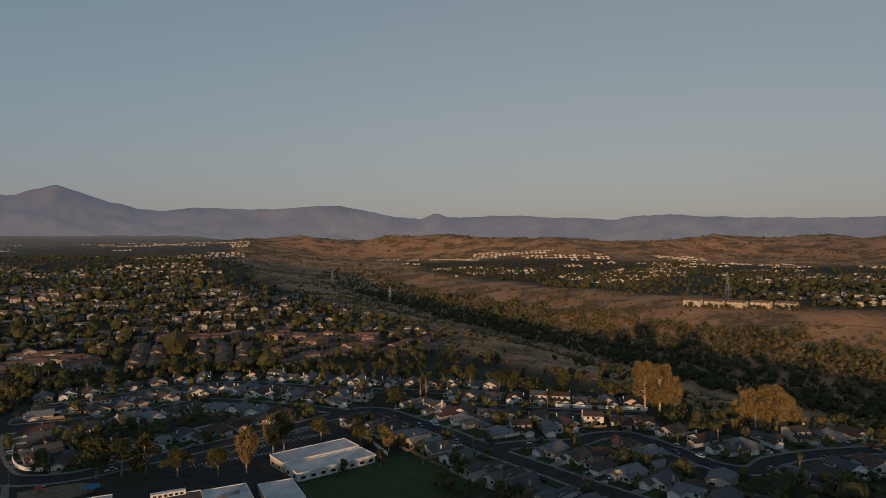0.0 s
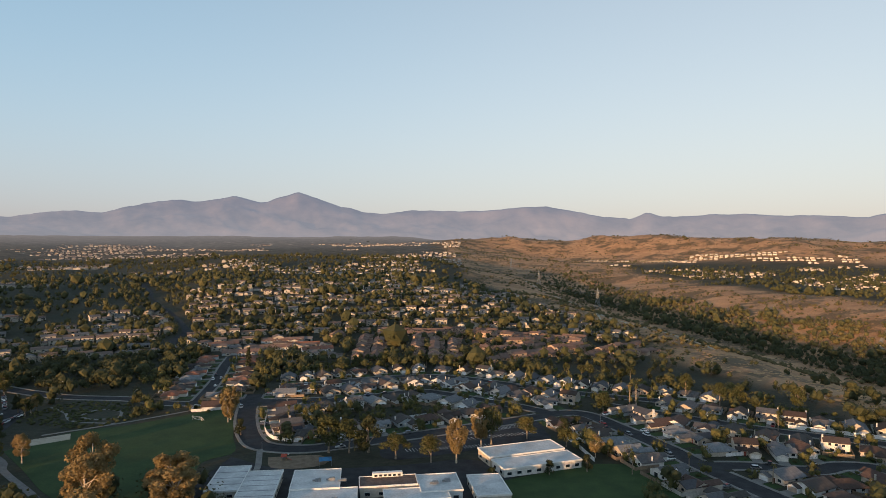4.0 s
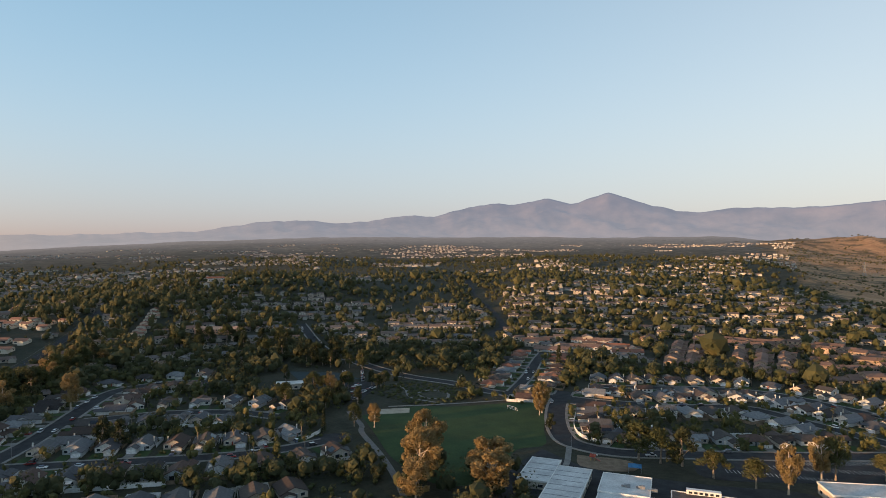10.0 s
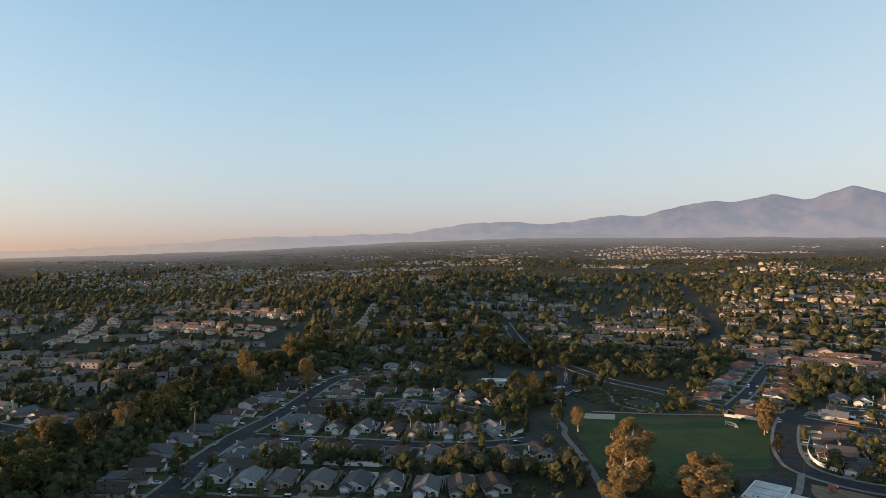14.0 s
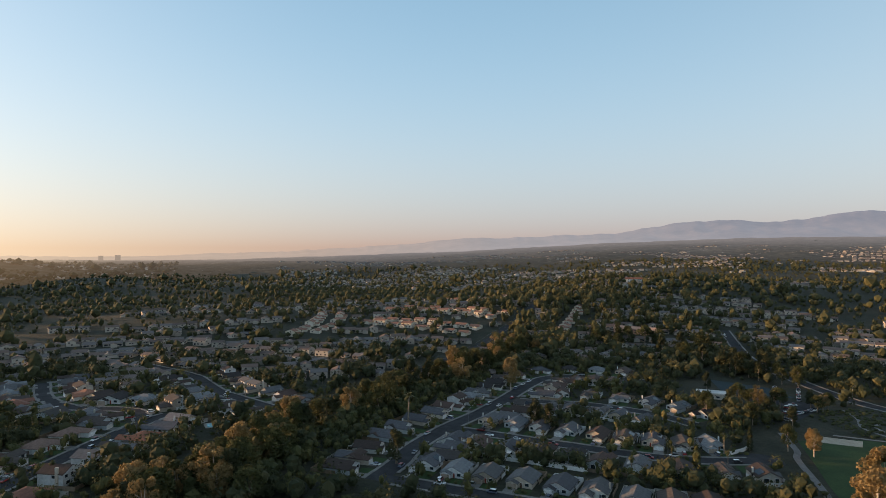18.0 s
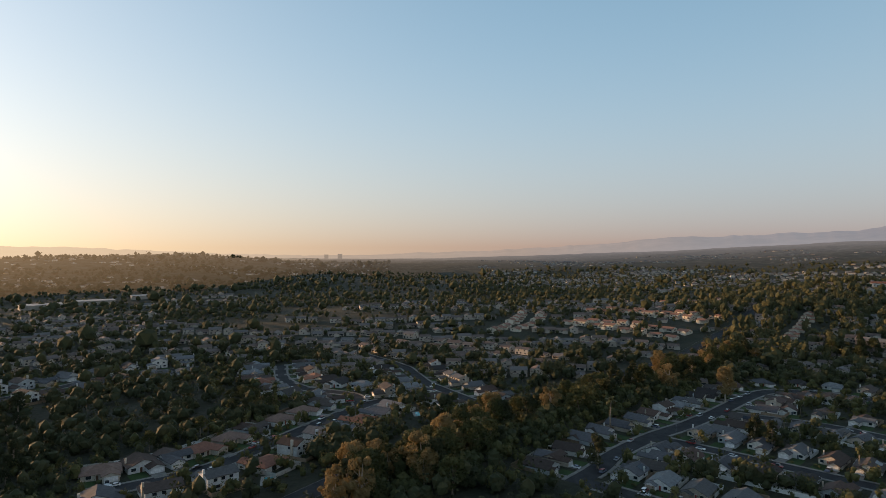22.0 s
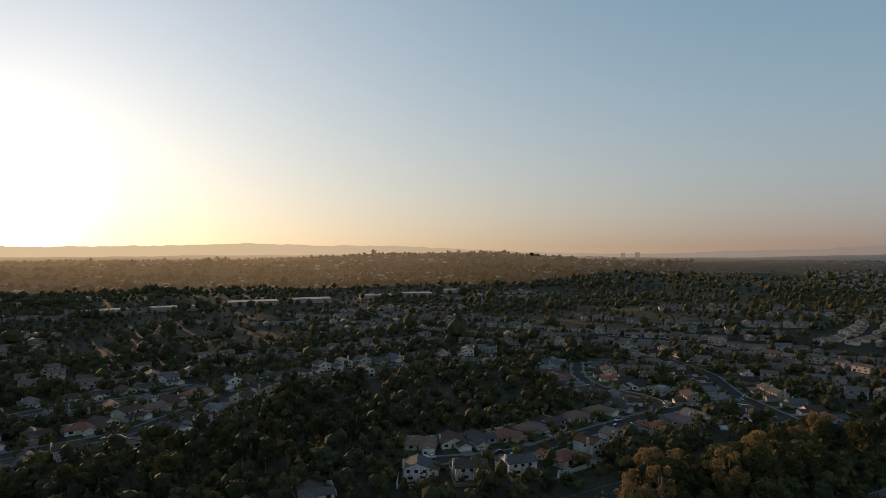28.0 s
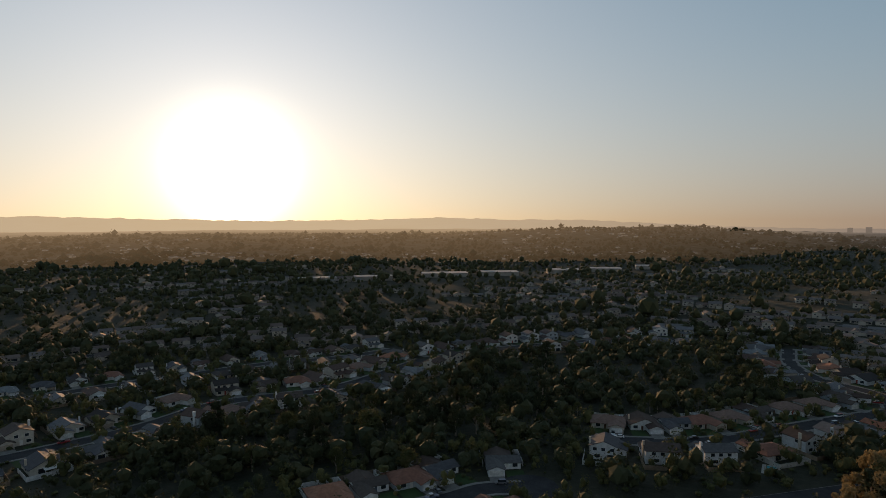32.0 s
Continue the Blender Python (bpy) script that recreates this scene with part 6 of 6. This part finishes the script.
# planting beds of the park garden
bx, by = g.uniform(-372, -300, 520), g.uniform(272, 328, 520)
inside = (np.hypot(bx + 337, by - 301) < 36) & (np.hypot(bx + 324, by - 302) > 10)
bt = g.uniform(0.6, 2.2, 520)
tagged(new("park_shrubs", clumps("park_shrubs", bx[inside], by[inside], bt[inside], bt[inside] * 0.9, 20, LEAF, 37, 0.2)), "low shrubs in the park's planting beds", "shrubs", kind="stuff")

# end of the cul-de-sac
flat("road_end", [(-288 + 11 * math.cos(k * 0.45), 192 + 11 * math.sin(k * 0.45)) for k in range(14)], 0.2, ASPHALT, "round asphalt end of a cul-de-sac", "road")
flat("road_end", [(-168 + 12 * math.cos(k * 0.45), -179 + 12 * math.sin(k * 0.45)) for k in range(14)], 0.2, ASPHALT, "round asphalt end of a cul-de-sac", "road")

# soccer goal
goal = empty("soccer_goal", "white steel soccer goal with a thin net", "soccer goal")
goal.matrix_basis = pose(-261, 310, 0.08, 0, 0, -4)
for a, b in (((-3.66, 0, 0), (-3.66, 0, 2.44)), ((3.66, 0, 0), (3.66, 0, 2.44)), ((-3.7, 0, 2.44), (3.7, 0, 2.44)), ((-3.66, 0, 2.44), (-3.66, 2, 0)), ((3.66, 0, 2.44), (3.66, 2, 0)), ((-3.7, 2, 0.06), (3.7, 2, 0.06))):
    part("post", Solid().tube([a, b], [0.09, 0.09]), WHITE_PAINT, goal)
net = Solid()
for k in range(12):
    x = -3.6 + 7.2 * k / 11
    net.tube([(x, 0, 2.4), (x, 2, 0.05)], [0.02, 0.02], 3)
for k in range(5):
    net.tube([(-3.6, 0.4 * k, 2.4 - 0.48 * k), (3.6, 0.4 * k, 2.4 - 0.48 * k)], [0.02, 0.02], 3)
part("net", net, WHITE_PAINT, goal)

# playground things
shade = empty("shade_canopy", "blue fabric shade canopy on steel posts", "canopy")
shade.matrix_basis = pose(-150, 267, 0.1, 0, 0, 30)
BLUE = surface("blue_fabric", (0.03, 0.13, 0.27), (0.05, 0.19, 0.36), 1.5, 0.8)
part("fabric", Solid().add([(-3, -3, 2.6), (3, -3, 2.6), (3, 3, 2.6), (-3, 3, 2.6), (0, 0, 3.7), (0, 0, 3.6)], [(0, 1, 4), (1, 2, 4), (2, 3, 4), (3, 0, 4), (1, 0, 5), (2, 1, 5), (3, 2, 5), (0, 3, 5)]), BLUE, shade)
for x, y in ((-2.8, -2.8), (2.8, -2.8), (2.8, 2.8), (-2.8, 2.8)):
    part("post", Solid().tube([(x, y, -0.1), (x, y, 2.65)], [0.07, 0.07]), STEEL, shade)
gym = empty("climbing_frame", "red and yellow climbing frame with a slide", "play equipment")
gym.matrix_basis = pose(-172, 266, 0.1, 0, 0, 20)
RED = surface("red_plastic", (0.32, 0.05, 0.03), (0.42, 0.08, 0.05), 1, 0.5)
YELLOW = surface("yellow_plastic", (0.45, 0.3, 0.05), (0.55, 0.38, 0.08), 1, 0.5)
for x, y in ((-1, -1), (1, -1), (1, 1), (-1, 1)):
    part("post", Solid().tube([(x, y, -0.1), (x, y, 2.6)], [0.08, 0.08]), YELLOW, gym)
part("deck", Solid().box(-1.1, -1.1, 1.2, 1.1, 1.1, 1.32), STEEL, gym)
part("roof", Solid().gable(-1.1, -1.1, 1.1, 1.1, 2.5, 0.6), RED, gym)
part("slide", Solid().slab([(1.1, -0.4, 1.3), (3.6, -0.4, 0.15), (3.6, 0.4, 0.15), (1.1, 0.4, 1.3)], 0.12), RED, gym)
bench = empty("bench", "white concrete bench by the path", "bench")
bench.matrix_basis = pose(-176, 273, 0.1, 0, 0, 25)
part("seat", Solid().box(-2, -0.3, 0.4, 2, 0.3, 0.5), WHITE_PAINT, bench)
for x in (-1.6, 1.6):
    part("leg", Solid().box(x - 0.15, -0.25, -0.1, x + 0.15, 0.25, 0.4), WHITE_PAINT, bench)

# white garden walls
def garden_wall(points, label="white garden wall behind the houses", tall=1.9):
    line = glide(points, 6)
    top = empty("garden_wall", label, "wall", "garden walls")
    for (ax, ay), (bx, by) in zip(line[:-1], line[1:]):
        d = Vector((bx - ax, by - ay, 0)).normalized()
        n = Vector((-d.y, d.x, 0)) * 0.1
        za, zb = float(height(ax, ay)), float(height(bx, by))
        q = [(ax + n.x, ay + n.y), (bx + n.x, by + n.y), (bx - n.x, by - n.y), (ax - n.x, ay - n.y)]
        z = min(za, zb)
        part("panel", Solid().add([(*p, z - 0.4) for p in q] + [(*p, z + tall) for p in q], [(3, 2, 1, 0), (4, 5, 6, 7), (0, 1, 5, 4), (1, 2, 6, 5), (2, 3, 7, 6), (3, 0, 4, 7)]), WHITE_PAINT, top)


garden_wall([(-319, 44), (-301, 72), (-283, 102)])
garden_wall([(72, 404), (95, 400), (128, 394)], "long white garden wall at the canyon edge", 2.2)
garden_wall([(-226, 330), (-212, 308), (-198, 294), (-184, 292)], "white wall round a corner garden")
garden_wall([(-62, 374), (-50, 352), (-40, 335), (-28, 312)], "pale wall between car park and gardens")
garden_wall([(-297, 180), (-305, 196), (-318, 206)], "white wall round a garden")

# ---- vehicles ----
def car(kind):
    top = empty("car", {0: "parked saloon car at the kerb", 1: "parked sport utility car", 2: "pickup truck parked at the kerb"}[kind], "car", "parked cars")
    l, w, h = ((4.6, 1.8, 1.42), (4.7, 1.9, 1.75), (5.4, 1.95, 1.8))[kind]
    body = Solid()
    prof = [(-l / 2, 0.35), (-l / 2, 0.8), (-l / 2 + 0.15, 0.95), (l * 0.2, 1.0), (l / 2 - 0.2, 0.85), (l / 2, 0.7), (l / 2, 0.35)]
    n = len(prof)
    body.add([(x, -w / 2, z) for x, z in prof] + [(x, w / 2, z) for x, z in prof],
             [tuple(range(n)), tuple(range(2 * n - 1, n - 1, -1))] + [((k + 1) % n, k, n + k, n + (k + 1) % n) for k in range(n)])
    part("body", body, CAR, top)
    x0, x1, x2, x3 = ((-1.9, -1.3, 0.5, 1.2), (-2.2, -1.9, 0.6, 1.2), (-0.4, -0.3, 1.0, 1.6))[kind]
    v = [(x0, -w / 2 + .06, 0.95), (x3, -w / 2 + .06, 0.95), (x3, w / 2 - .06, 0.95), (x0, w / 2 - .06, 0.95), (x1, -w / 2 + .25, h), (x2, -w / 2 + .25, h), (x2, w / 2 - .25, h), (x1, w / 2 - .25, h)]
    part("cabin_glass", Solid().add(v, [(0, 1, 5, 4), (1, 2, 6, 5), (2, 3, 7, 6), (3, 0, 4, 7)]), GLASS, top)
    part("roof", Solid().box(x1 - 0.03, -w / 2 + .22, h - 0.03, x2 + 0.03, w / 2 - .22, h + 0.05), CAR, top)
    for x in (-l * 0.3, l * 0.31):
        for y in (-w / 2 + 0.1, w / 2 - 0.1):
            part("wheel", Solid().tube([(x, y - 0.11, 0.33), (x, y + 0.11, 0.33)], [0.33, 0.33], 9), RUBBER, top)
    return top


CARS = [car(k) for k in range(3)]
first_car = [True] * 3
parking = random.Random(41)


def park(x, y, turn, lift=0.14):
    k = parking.choice((0, 0, 1, 1, 2))
    m = pose(x, y, float(height(x, y)) + lift, 0, 0, turn)
    if first_car[k]:
        first_car[k] = False
        CARS[k].matrix_basis = m
    else:
        copy_thing(CARS[k], m)


for k in range(3):
    park(-367 - 3 * k, 262 + 4 * k, 60)
    park(-380 - 3 * k, 272 + 4 * k, 60)
for k in range(9):
    park(-352 - 3.1 * k, 252 - 0.6 * k if k < 4 else 247 + 1.6 * k, 35)
    park(-372 + 1.2 * k, 285 - 3.0 * k, 130)
for k in range(9):
    park(-396 - 4.2 * k, 292 + 3.0 * k, 130)
    if k % 3:
        park(-404 - 4.2 * k, 279 + 3.0 * k, 130)
for key, count in (("row", 9), ("west", 12), ("middle", 5), ("loop", 9), ("second", 5), ("court", 9), ("upper", 4), ("third", 5), ("bluff", 8), ("south", 7), ("turning", 2), ("close", 4), ("hill", 3),
                   ("park_road", 5), ("lower_row", 3)):
    line = LINES[key]
    t = np.gradient(line, axis=0)
    n = sideways(line)
    for k in range(count):
        i = parking.randrange(2, len(line) - 2)
        side = parking.choice((-1, 1))
        x, y = line[i] + n[i] * side * (WIDTH[key] / 2 - 1.25)
        park(x, y, math.degrees(math.atan2(t[i, 1], t[i, 0])) + (180 if side > 0 else 0), 0.2)
# solar panels and covered patios
SOLAR, _t, _p = material("solar_glass", 0.12)
_p.inputs["Base Color"].default_value = (0.012, 0.014, 0.022, 1)
extras = random.Random(77)
SLOPES = {0: (0.38, 9.5, 6.2), 4: (0.42, 9.5, 5.6), 6: (0.36, 8, 6.4)}
panel_mesh, patio_mesh = {}, {}
for k, (q, yb, half) in SLOPES.items():
    lift = lambda x: 2.8 + q * (half - x) + 0.16
    panel_mesh[k] = Solid().slab([(half - 0.7, yb - 6.5, lift(half - 0.7)), (half - 0.7, yb - 1.2, lift(half - 0.7)), (half - 3.9, yb - 1.2, lift(half - 3.9)), (half - 3.9, yb - 6.5, lift(half - 3.9))], 0.08).mesh("solar_panel", SOLAR)
    patio_mesh[k] = Solid().slab([(-4.5, yb, 2.55), (1.5, yb, 2.55), (1.5, yb + 3.6, 2.35), (-4.5, yb + 3.6, 2.35)], 0.15).box(-4.4, yb + 3.3, -0.3, -4.25, yb + 3.45, 2.25).box(
        1.25, yb + 3.3, -0.3, 1.4, yb + 3.45, 2.25).mesh("patio_cover", WHITE_PAINT)
for ob in [o for o in scene.objects if o.parent is None and o.name.startswith("house")]:
    k = [n for n, h in enumerate(HOUSES) if ob.get("label") == h.get("label")][0]
    if k in SLOPES and extras.random() < 0.16:
        part("solar_panel", panel_mesh[k], None, ob, "dark rooftop solar panels")
    if k in SLOPES and extras.random() < 0.3:
        part("patio_cover", patio_mesh[k], None, ob, "white covered patio")

# cars on driveways
for ob in [o for o in scene.objects if o.parent is None and o.name.startswith("house")]:
    if parking.random() < 0.2 and ob.matrix_basis.translation.length < 480:
        d = [c for c in ob.children if c.name.startswith("driveway")][0]
        xs = [v.co.x for v in d.data.vertices]
        ys = [v.co.y for v in d.data.vertices]
        p = ob.matrix_basis @ Vector(((min(xs) + max(xs)) / 2 + parking.choice((-1.3, 1.3)), min(ys) + 3.0, 0))
        park(p.x, p.y, math.degrees(ob.matrix_basis.to_euler().z) + 90, 0.11)

# street lamps
def lamp(x, y, turn):
    top = empty("street_lamp", "grey steel street lamp with a curved arm", "street lamp", "street lamps")
    top.matrix_basis = pose(x, y, float(height(x, y)), 0, 0, turn)
    part("pole", Solid().tube([(0, 0, -0.3), (0, 0, 7.6), (0.5, 0, 8.3), (1.9, 0, 8.6)], [0.11, 0.08, 0.06, 0.05]), STEEL, top)
    part("lamp_head", Solid().box(1.7, -0.18, 8.52, 2.5, 0.18, 8.7), STEEL, top)


for x, y, t in ((-191, 275, 60), (-30, 372, 40), (-150, 305, -40), (-330, 332, 90), (-400, 335, 90), (-437, 345, 270), (-130, 302, -40), (-372, 60, 130), (-300, 150, 200), (-270, 365, 0)):
    lamp(x, y, t)

# ---- landmarks farther off ----
def townhouses(x, y, length, turn, roof_mat, label, storeys=2, name="townhouse_row", wall=None):
    top = empty(name, label, "building", "townhouse rows")
    top.matrix_basis = pose(x, y, float(height(x, y)), 0, 0, turn)
    h, d = storeys * 2.75, 13.0
    part("wall", Solid().walls(-length / 2, -d / 2, length / 2, d / 2, -4, h, 0.36, "x"), wall or WALL, top)
    part("roof", Solid().gable(-length / 2, -d / 2, length / 2, d / 2, h, 0.36, "x", 0.7), roof_mat, top)
    n = max(2, int(length // 9))
    for k in range(n):
        q = -length / 2 + length * (k + 0.5) / n
        part("dormer", Solid().gable(q - 2.2, -d / 2 - 1.6, q + 2.2, 0, h - 0.3, 0.4, "y"), roof_mat, top)
        part("bay", Solid().walls(q - 2.1, -d / 2 - 1.4, q + 2.1, -1, -4, h - 0.35, 0.4, "y"), wall or WALL, top)
        for s in range(storeys):
            opening(top, q, -d / 2 - 1.4, 0.9 + 2.75 * s, 1.8, 1.3, "-y")
            opening(top, q - 1.8, d / 2, 0.9 + 2.75 * s, 1.6, 1.3, "+y")
    return top


CREAM = surface("cream_stucco", (0.48, 0.42, 0.32), (0.6, 0.54, 0.43), 4, 0.85)
CONDO = surface("brown_clay_tile", (0.17, 0.1, 0.075), (0.28, 0.17, 0.13), 3, 0.9, fine=0.4)
for az, r, ln, t in ((36.5, 640, 34, 30), (34, 660, 40, 35), (31.5, 670, 40, 28), (30, 640, 30, 40), (33, 700, 44, 30), (38, 690, 30, 50)):
    x, y = polar(az, r)
    townhouses(x, y, ln, t, TILE, "low building with a red clay-tile roof", 1, "clay_roofed_building")
for k in range(5):
    townhouses(392 + 23 * k, 985 - 25 * k, 27, -47 + 180, CONDO, "pale three-storey apartment block above the canyon", 3, "apartment_block", CREAM)
SALMON = surface("salmon_stucco", (0.44, 0.25, 0.17), (0.54, 0.33, 0.23), 3, 0.85)
townhouses(-692, 306, 46, 52 + 180, SALMON, "salmon-coloured two-storey hall among trees", 2, "salmon_hall", SALMON)
x, y = polar(66.2, 1160)
townhouses(x, y, 30, 66, TILE, "white hilltop house above the trees", 2, "hilltop_house", WHITE_PAINT)


SHED_ROOF = surface("matt_sheet_roof", (0.3, 0.3, 0.3), (0.45, 0.44, 0.43), 9, 1.0, space="World", fine=1.2)
TAN = surface("tan_precast", (0.3, 0.27, 0.23), (0.42, 0.38, 0.33), 6, 0.85)


def warehouse(x, y, w, d, turn, h=6.5):
    top = empty("warehouse", "long pale flat-roofed warehouse", "warehouse", "industrial sheds")
    top.matrix_basis = pose(x, y, float(height(x, y)), 0, 0, turn)
    part("wall", Solid().box(-w / 2, -d / 2, -6, w / 2, d / 2, h), TAN, top)
    part("roof", Solid().box(-w / 2 - 0.5, -d / 2 - 0.5, h, w / 2 + 0.5, d / 2 + 0.5, h + 0.6), SHED_ROOF, top)
    for k in range(int(w // 12)):
        part("loading_door", Solid().box(-w / 2 + 12 * k + 4, d / 2 - 0.1, 0.3, -w / 2 + 12 * k + 9, d / 2 + 0.2, 4.6), STEEL, top)


for az, r, w, d in ((144.5, 1110, 80, 36), (139.6, 1150, 70, 40), (133.8, 1230, 62, 40), (130.2, 1270, 62, 36), (126.6, 1330, 46, 30), (151, 1050, 62, 26), (156, 1040, 60, 26)):
    x, y = polar(az, r)
    warehouse(x, y, w, d, az + 6)
WING = surface("dark_pool_deck", (0.3, 0.28, 0.25), (0.42, 0.4, 0.36), 2, 0.8)


def pool(x, y, turn, w=8, d=4):
    top = empty("swimming_pool", "turquoise garden swimming pool with pale deck", "swimming pool", "garden pools")
    top.matrix_basis = pose(x, y, float(height(x, y)), 0, 0, turn)
    part("deck", Solid().box(-w / 2 - 1.5, -d / 2 - 1.5, -0.4, w / 2 + 1.5, d / 2 + 1.5, 0.06), WING, top)
    part("water", Solid().box(-w / 2, -d / 2, -0.3, w / 2, d / 2, 0.1), POOL, top)


for x, y, t in ((-262, -132, 25), (-300, -112, 20), (-385, -92, 20), (-560, 5, 40), (-548, 0, 40)):
    pool(x, y, t)


def pylon(x, y, tall, turn):
    top = empty("power_pylon", "grey lattice steel power pylon", "pylon", "power pylons")
    top.matrix_basis = pose(x, y, float(height(x, y)), 0, 0, turn)
    s, b = tall / 40, 4.6 * tall / 40
    levels = [(0, b), (9 * s, b * 0.72), (18 * s, b * 0.46), (25 * s, b * 0.3), (33 * s, b * 0.26), (40 * s, 0.25)]
    for sx, sy in ((1, 1), (1, -1), (-1, -1), (-1, 1)):
        part("leg", Solid().tube([(sx * q, sy * q, z) for z, q in levels], [0.34] * 6, 4), STEEL, top)
    brace = Solid()
    for (z0, q0), (z1, q1) in zip(levels[:-1], levels[1:]):
        for (ax, ay), (bx, by) in (((1, 1), (1, -1)), ((1, -1), (-1, -1)), ((-1, -1), (-1, 1)), ((-1, 1), (1, 1))):
            brace.tube([(ax * q0, ay * q0, z0), (bx * q1, by * q1, z1)], [0.2, 0.2], 3)
            brace.tube([(bx * q0, by * q0, z0), (ax * q1, ay * q1, z1)], [0.2, 0.2], 3)
    part("lattice", brace, STEEL, top)
    for z, q in ((24 * s, 6.5), (29 * s, 8.0), (34 * s, 6.0)):
        part("cross_arm", Solid().tube([(-q, 0, z), (0, 0, z + 1.2), (q, 0, z)], [0.25, 0.45, 0.25], 4), STEEL, top)
    return top.matrix_basis.copy(), s


lines = []
for x, y, tall in ((690, 760, 42), (480, 1060, 42), (-109, 1284, 42), (-300, 1700, 42), (-503, 2272, 44)):
    lines.append(pylon(x, y, tall, 35))
for (a, s0), (b, s1) in ((lines[2], lines[3]), (lines[3], lines[4])):
    for q, z in ((-6.5, 24), (6.5, 24), (-8, 29), (8, 29), (-6, 34), (6, 34)):
        p0, p1 = a @ Vector((q, 0, z * s0)), b @ Vector((q, 0, z * s1))
        pts = [p0.lerp(p1, u) - Vector((0, 0, 12 * 4 * u * (1 - u))) for u in np.linspace(0, 1, 12)]
        tagged(new("power_line", Solid().tube(pts, [0.07] * 12, 3).mesh("power_line", STEEL)), "thin sagging overhead power cable", "cable", "power cables")

# two pale towers of the far city on the horizon, glowing with the plain's painted haze
for az, wide, tall in ((111.7, 26, 30), (110.5, 30, 34)):
    x, y = polar(az, 4200)
    tower = empty("office_tower", "pale office tower with painted haze on the horizon", "tower", "towers of the far city")
    tower.matrix_basis = pose(x, y, float(height(x, y)), 0, 0, az)
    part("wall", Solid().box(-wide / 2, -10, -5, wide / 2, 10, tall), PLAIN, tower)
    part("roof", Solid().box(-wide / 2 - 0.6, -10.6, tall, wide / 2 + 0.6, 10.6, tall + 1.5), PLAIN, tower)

# a road bridge across the head of the canyon
x, y = polar(0.1, 2650)
bridge = empty("road_bridge", "pale concrete road bridge on slender piers", "bridge")
bridge.matrix_basis = pose(x, y, float(height(x, y)), 0, 0, 0.1)
part("deck", Solid().box(-52, -5, 7.0, 52, 5, 8.6), SAND, bridge)
part("parapet", Solid().box(-52, -5.4, 8.0, 52, -5.05, 9.6), SAND, bridge)
for k in range(7):
    part("pier", Solid().box(-43.5 + 14.5 * k, -3, -6, -41.5 + 14.5 * k, 3, 6.95), SAND, bridge)
